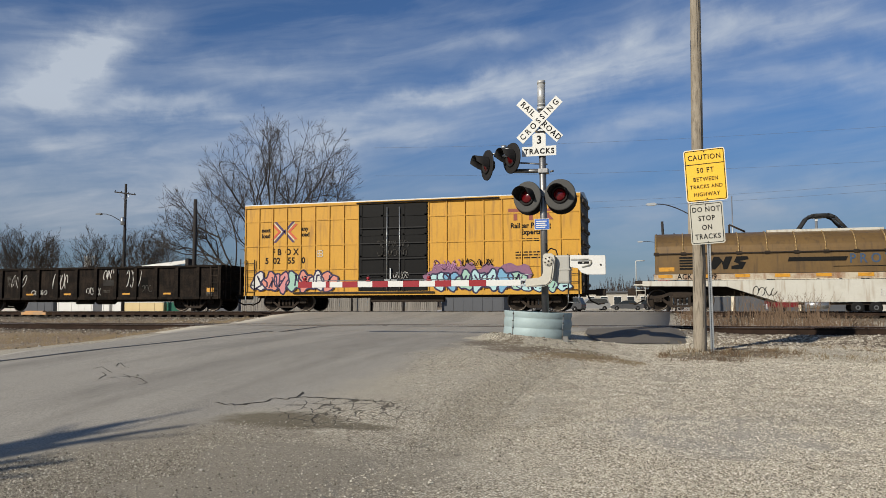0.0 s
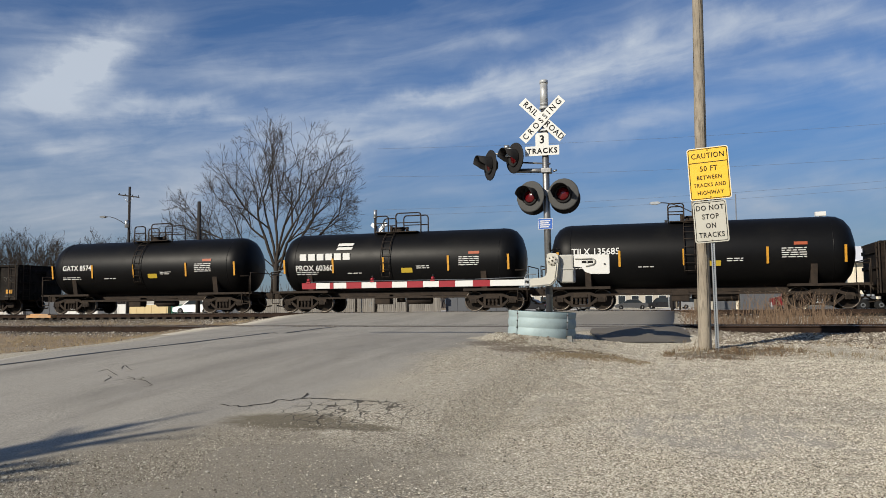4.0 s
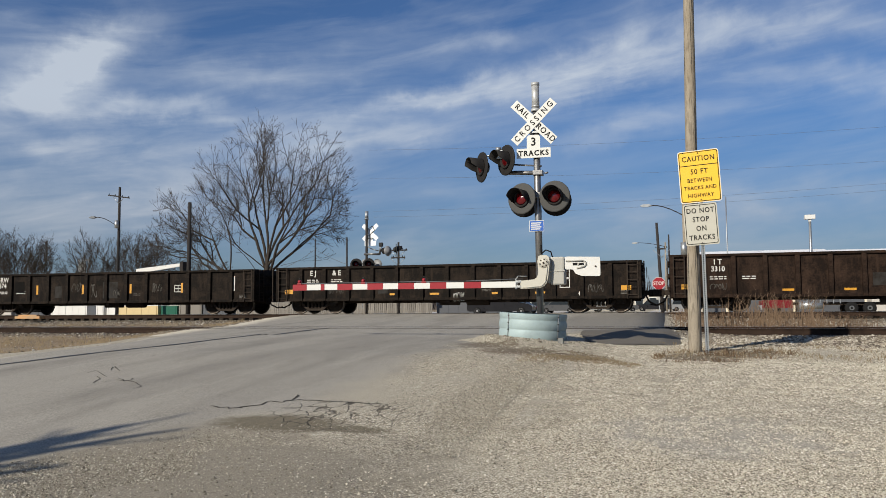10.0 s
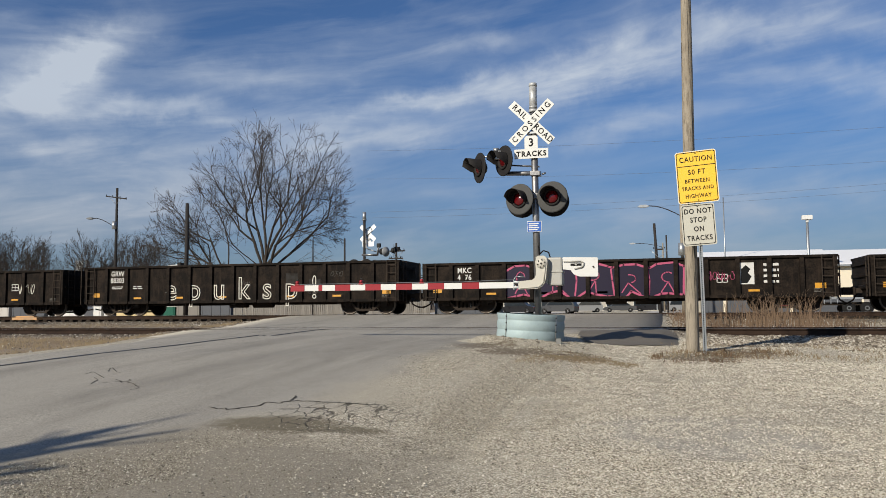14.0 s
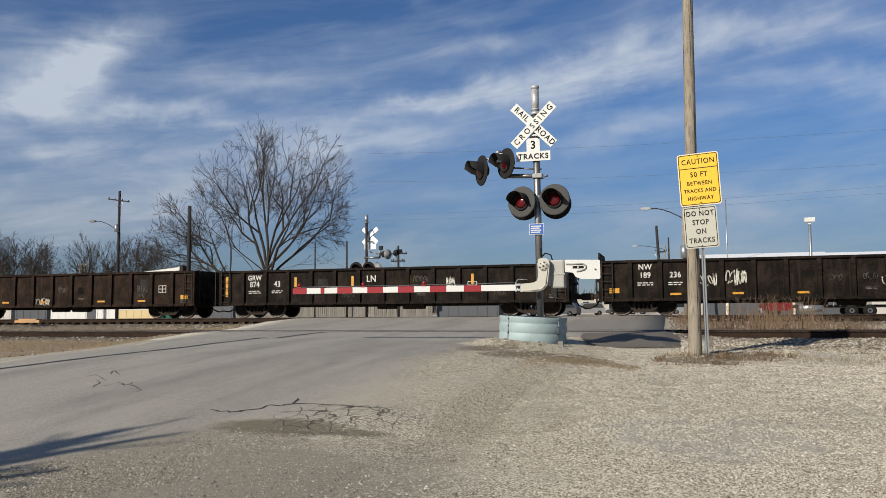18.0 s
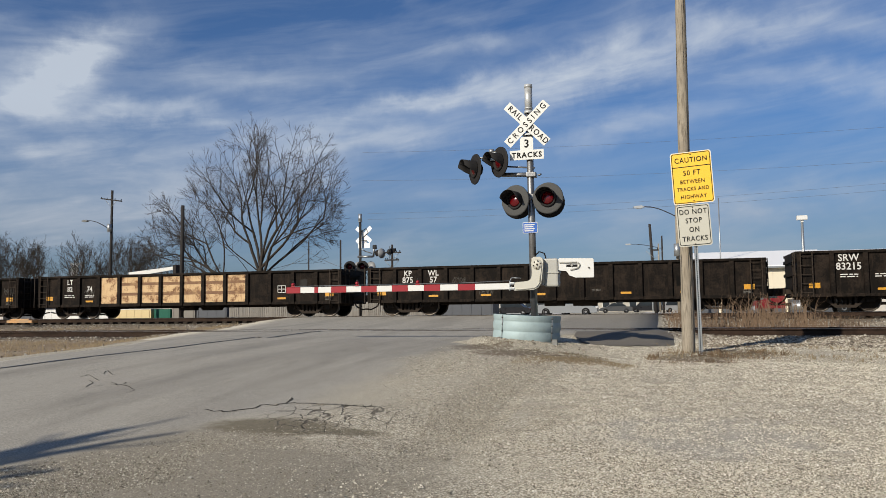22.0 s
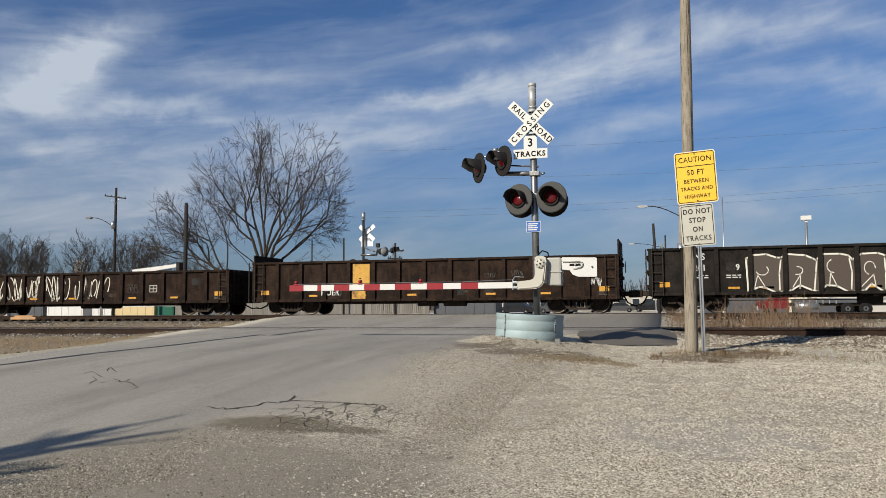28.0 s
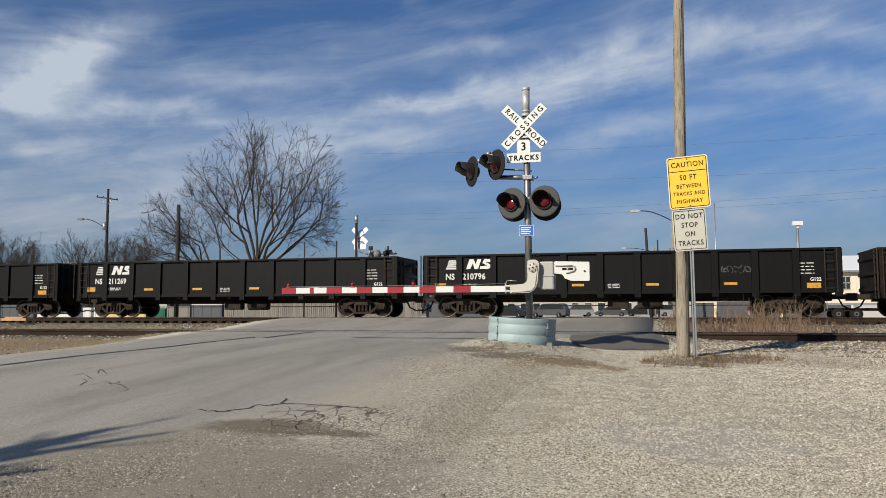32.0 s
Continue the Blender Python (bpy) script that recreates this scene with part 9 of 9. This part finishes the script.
def strew(name, label, spots, sizes, mat, seed, height):
    """Many small angular stones as one mesh. spots: x, y pairs."""
    rng = np.random.default_rng(seed)
    n = len(spots)
    base = np.array([(1, 0, -0.3), (0, 0.9, -0.3), (-0.95, 0, -0.3), (0, -1, -0.3), (0.6, 0.1, 0.5), (0, 0.55, 0.55), (-0.55, 0, 0.5), (0.05, -0.6, 0.45)])
    v = base[None] * (1 + rng.uniform(-0.3, 0.3, (n, 8, 3)))
    v *= sizes[:, None, None] * rng.uniform(0.7, 1.3, (n, 1, 3))
    a = rng.uniform(0, 6.283, n)
    c, s = np.cos(a)[:, None], np.sin(a)[:, None]
    v[:, :, 0], v[:, :, 1] = v[:, :, 0] * c - v[:, :, 1] * s, v[:, :, 0] * s + v[:, :, 1] * c
    v += np.array([(x, y, height(x, y)) for x, y in spots])[:, None, :]
    v[:, :, 2] += sizes[:, None] * 0.15
    quad = np.array([(0, 1, 5, 4), (1, 2, 6, 5), (2, 3, 7, 6), (3, 0, 4, 7), (4, 5, 6, 7)])
    f = (quad[None] + 8 * np.arange(n)[:, None, None]).reshape(-1, 4)
    me = bpy.data.meshes.new(name)
    me.from_pydata(v.reshape(-1, 3).tolist(), [], f.tolist())
    me.materials.append(mat)
    me.update()
    return tagged(new(name, me), label, "stones", kind="stuff")


def surf(x, y):
    l, r = road_edges(y)
    return max(road_z(x, y), land_z(x, y)) if l < x < r else land_z(x, y)


def bare_edge(y):
    """How far left the loose stones lie on the road at y."""
    return float(np.interp(y, [4.0, 5.4, 7.1, 7.7, 9.0, 11.4, 14.0], [-6.2, -5.4, -4.3, -3.5, -3.6, -4.0, -4.0]))


def soily(x, y):
    return min(((x - c[0]) / c[2]) ** 2 + ((y - c[1]) / c[3]) ** 2 for c in SOIL) < 0.7 + 0.5 * noise.noise((x * 2.5, y * 2.5, 3))


def stones():
    rng = np.random.default_rng(4)
    spots = []
    for (y0, y1, per) in ((4.3, 6, 6800), (6, 8, 5200), (8, 11, 2900), (11, 14, 2000), (14, 19.5, 950)):
        n = int(per * (y1 - y0) * (0.27 * y1 + 6.3))
        ys = rng.uniform(y0, y1, n)
        xs = rng.uniform(-6.2, 0.27 * y1, n)
        for x, y in zip(xs, ys):
            inward = x - bare_edge(y) + 0.5 * noise.noise((x * 1.3, y * 1.3, 7))
            thin = min(1.0, max(0.0, inward / 0.9)) ** 1.5
            patch = 0.5 + 0.9 * noise.noise((x * 0.55, y * 0.4, 2)) + 0.3 * noise.noise((x * 2, y * 2, 5))
            # the worn, dusty stretch before the broken patch, and the patch itself
            worn = math.hypot((x + 2.6) / 1.5, (y - 5.4) / 0.95) + 0.5 * noise.noise((x, y, 8))
            if worn < 1.0:
                thin *= 0.16
            if math.hypot((x + 3.35) / 0.85, (y - 7.15) / 0.28) < 1 or math.hypot((x + 3.2) / 0.9, (y - 7.75) / 0.45) < 1:
                thin *= 0.28
            if y > 17.4 and x < 0.25:
                continue
            if rng.random() < 0.6 and soily(x, y):
                continue
            if rng.random() < thin * max(0.12, min(1.0, patch + 0.30)):
                spots.append((float(x), float(y)))
    road = [q for q in spots if soily(*q) or q[0] < -1.2 - 0.5 * max(0.0, 7.5 - q[1]) + 0.8 * noise.noise((q[0] * 1.5, q[1] * 1.5, 4))]
    keep = set(road)
    rest = [q for q in spots if q not in keep]
    strew("loose_gravel", "loose pale crushed stones strewn over the ground", rest, np.random.default_rng(5).gamma(4.0, 0.00122, len(rest)).clip(0.003, 0.013) * np.array([1 + 0.075 * max(0.0, q[1] - 7.0) for q in rest]), PEBBLE, 6, surf)
    strew("loose_grit", "dusty dark grit and small stones strewn over the road's edge", road, np.random.default_rng(15).gamma(4.0, 0.00118, len(road)).clip(0.003, 0.013) * np.array([1 + 0.09 * max(0.0, q[1] - 7.0) for q in road]), ROAD_GRIT, 16, surf)
    spots = []
    rng = np.random.default_rng(7)
    for (x0, x1, y0, y1, n) in ((-34, -12.5, 19.0, 23.8, 9500), (-44, -15.5, 30.4, 33.2, 6500), (0.0, 10.5, 19.3, 24.6, 6000), (0.0, 12, 24.6, 33.2, 9500), (-30, -12.3, 23.8, 30.4, 6500), (0.8, 6.5, 17.4, 20.6, 6500), (-27, -12.2, 12.5, 19.0, 700), (-3.7, -1.2, 15.0, 17.4, 120)):
        for x, y in zip(rng.uniform(x0, x1, n), rng.uniform(y0, y1, n)):
            l, r = road_edges(y)
            if not l - 0.05 < x < r + 0.05:
                spots.append((float(x), float(y)))
    sz = np.random.default_rng(8).gamma(6.0, 0.0036, len(spots)).clip(0.010, 0.045)
    strew("ballast_stones", "brown-grey ballast stones along the tracks", spots, sz, BALLAST_STONE, 9, land_z)


stones()


def blades(name, label, spots, mat, seed, low, high, lean=0.35, width=0.006, cat="grass", seeds=False):
    """Dry stalks as thin bent blades in one mesh."""
    rnd = random.Random(seed)
    m = M()
    for x, y in spots:
        h = rnd.uniform(low, high)
        a, k = rnd.uniform(0, 6.28), rnd.uniform(0.1, 1.0) * lean
        z = land_z(x, y) - 0.01
        p = [Vector((x, y, z)), Vector((x + math.cos(a) * k * h * 0.35, y + math.sin(a) * k * h * 0.35, z + h * 0.6)), Vector((x + math.cos(a) * k * h, y + math.sin(a) * k * h, z + h * (1 - 0.3 * k)))]
        s = Vector((width, 0, 0))
        m.add([p[0] - s, p[0] + s, p[1] + s * 0.8, p[1] - s * 0.8, p[2]], [(0, 1, 2, 3), (3, 2, 4)])
        if seeds:
            for _ in range(3):
                q = p[1] + (p[2] - p[1]) * rnd.uniform(0.0, 0.9)
                e = q + Vector((rnd.uniform(-0.14, 0.14), rnd.uniform(-0.14, 0.14), rnd.uniform(0.03, 0.18)))
                m.add([q, q + Vector((width * 0.9, 0, 0)), e], [(0, 1, 2)])
    return tagged(part(name, m, mat), label, cat, kind="stuff")


def plants():
    rnd = random.Random(21)

    def scatter(n, x0, x1, y0, y1, cut=-0.2, f=0.8):
        out = []
        while len(out) < n:
            x, y = rnd.uniform(x0, x1), rnd.uniform(y0, y1)
            l, r = road_edges(y)
            if noise.noise((x * f, y * f, 1)) > cut and not (l - 0.15 < x < r + 0.1 and y > 13):
                out.append((x, y))
        return out
    blades("dry_grass", "flattened straw-coloured dry grass beside the road", scatter(4200, -27, -12.1, 13.0, 19.2, -0.05), DRY_GRASS, 1, 0.04, 0.16, 1.5)
    blades("dead_grass", "low dark brown dead grass round the pole foot", [q for q in scatter(1500, -0.5, 4.4, 13.4, 18.0, 0.12, 1.6) if min(((q[0] - c[0]) / c[2]) ** 2 + ((q[1] - c[1]) / c[3]) ** 2 for c in SOIL) < 1.3], DEAD_GRASS, 2, 0.03, 0.14, 2.2)
    blades("dry_grass", "scattered straw round the pole foot", scatter(500, -0.3, 3.6, 13.8, 18.0, 0.05, 1.2), DRY_GRASS, 12, 0.03, 0.12, 1.3)
    blades("dead_grass", "flattened rusty dead grass in front of the ring", [q for q in scatter(1200, -4.4, -0.6, 12.0, 15.4, 0.12, 1.6) if min(((q[0] - c[0]) / c[2]) ** 2 + ((q[1] - c[1]) / c[3]) ** 2 for c in SOIL) < 1.1], DEAD_GRASS, 3, 0.02, 0.07, 3.0)
    blades("dry_grass", "matted straw-coloured dead grass in front of the ring", [q for q in scatter(1500, -2.7, -0.4, 11.6, 13.2, -0.05, 1.4) if ((q[0] + 1.5) / 1.1) ** 2 + ((q[1] - 12.35) / 0.62) ** 2 < 1], DRY_GRASS, 33, 0.02, 0.07, 3.0)
    blades("dry_grass", "thin dry grass between the tracks", scatter(1500, -26, -13, 23.8, 30.0, 0.1), DRY_GRASS, 5, 0.05, 0.2, 0.9)
    blades("tall_weeds", "tall dry reddish weeds beside the track", [(x, y) for x, y in scatter(170, 1.6, 4.2, 24.0, 28.0, 0.1, 1.1)], DRY_WEED, 4, 0.5, 1.30, 0.5, 0.008, "weeds", True)
    blades("tall_weeds", "short dry weeds beside the asphalt edge", [(x, y) for x, y in scatter(700, 0.1, 5.5, 22.6, 30.5, 0.0, 0.9)], DRY_WEED, 6, 0.12, 0.5, 0.7, 0.008, "weeds", True)
    # soil round the pole and ring
    t = thing("switch_timber", "orange painted timber on the near track", "timber", (-30.4, 32.2, -0.16))
    part("plank", M().box(-0.75, 0.75, -0.2, 0.2, 0.0, 0.13, 0.02), ORANGE_WOOD, t)
    part("plank", M().box(-0.6, 0.5, -0.12, 0.12, 0.13, 0.2, 0.02), ORANGE_WOOD, t)
    # unseen tall bare tree off the road, known only by its branch shadows across it
    t = thing("tall_bare_tree", "tall bare tree leaning beside the road", "tree", (-10.69, -4.48, -1.42))
    foot = Vector((-3.89 + 3.89, 0, 0))
    lift = Vector((0, 0, 4.25))
    part("trunk", M().tube(foot, lift, 0.30, 0.24, 12).tube(lift, lift + Vector((-1.59, -1.75, 3.4)), 0.24, 0.19, 10).tube(lift + Vector((-1.59, -1.75, 3.4)), lift + Vector((-2.2, -2.4, 4.65)), 0.19, 0.03, 8), BARK, t)
    for a, b, r in (((-1.3, -1.4, 2.8), (-1.65, -2.0, 4.3), 0.13), ((-0.7, -0.8, 1.7), (-0.9, -1.6, 3.3), 0.16), ((-1.5, -1.65, 3.2), (-1.5, -1.2, 4.3), 0.07), ((-1.8, -2.0, 3.8), (-2.6, -2.5, 4.5), 0.06)):
        part("limb", M().tube(lift + Vector(a), lift + Vector(b), r, 0.02, 8), BARK, t)

    def over(x, y, h):
        """The point, h above the ground, that lies towards the sun from a spot on the ground; in the tree's own space."""
        k = h / math.tan(SUN_UP)
        return Vector((x - SUN_TO.x * k + 10.69, y - SUN_TO.y * k + 4.48, ground_line(y, ROAD) + h + 1.42))

    # long side limbs with a few twigs, placed so that their shadows fall on set spots
    for line, r0, r1 in ((((-6.0, 4.4, 6.0), (-5.09, 5.97, 6.7), (-4.75, 6.45, 7.0), (-4.45, 6.78, 7.3)), 0.11, 0.03), (((-6.1, 4.2, 5.9), (-5.35, 4.75, 6.2), (-4.95, 5.25, 6.5), (-4.7, 5.45, 6.7)), 0.10, 0.05),
                         (((-5.35, 4.75, 6.2), (-5.2, 5.3, 6.5), (-4.85, 5.5, 6.7)), 0.06, 0.02), (((-5.35, 4.75, 6.2), (-4.9, 4.95, 6.5), (-4.6, 5.1, 6.6)), 0.06, 0.02), (((-5.3, 5.6, 6.5), (-5.25, 6.2, 7.0), (-5.05, 6.9, 7.4)), 0.05, 0.02),
                         (((-5.75, 4.85, 6.2), (-5.62, 5.6, 6.8), (-5.5, 6.1, 7.1)), 0.06, 0.02), (((-5.09, 5.97, 6.7), (-4.7, 6.2, 6.9), (-4.2, 6.5, 7.2)), 0.035, 0.012)):
        pts = [over(*q) for q in line]
        m = M()
        for k, (p, q) in enumerate(zip(pts, pts[1:])):
            u = len(pts) - 1
            m.tube(p, q, r0 + (r1 - r0) * k / u, r0 + (r1 - r0) * (k + 1) / u, 8)
        part("limb", m, BARK, t)


plants()


def motions():
    times = [0, 4, 8, 12, 16, 20, 24, 28, 32]
    for car, x in TRAIN:
        walk(car, [(t, pose(x - gone(t), TRACK_Y, 0)) for t in times])
    for ob, x, v, y, facing in MOVING:
        walk(ob, [(t, pose(x + v * t, y, -0.36, 0, 0, facing)) for t in (0, 16, 32)])
    where = dict((car, x) for car, x in TRAIN)
    step = 1 / FPS
    for w, x, car in WHEELSETS:
        rows = [(0.0, pose(x, 0, WHEEL_R))]
        for k in range(1, int(32 * FPS)):
            at = where[car] - gone(k * step)
            if -38 < at < 26:
                turn = -(math.degrees(gone(k * step) / WHEEL_R) % 360)
                rows.append((k * step, pose(x, 0, WHEEL_R, 0, turn, 0)))
        rows.append((32.0, rows[-1][1]))
        walk(w, rows)


motions()
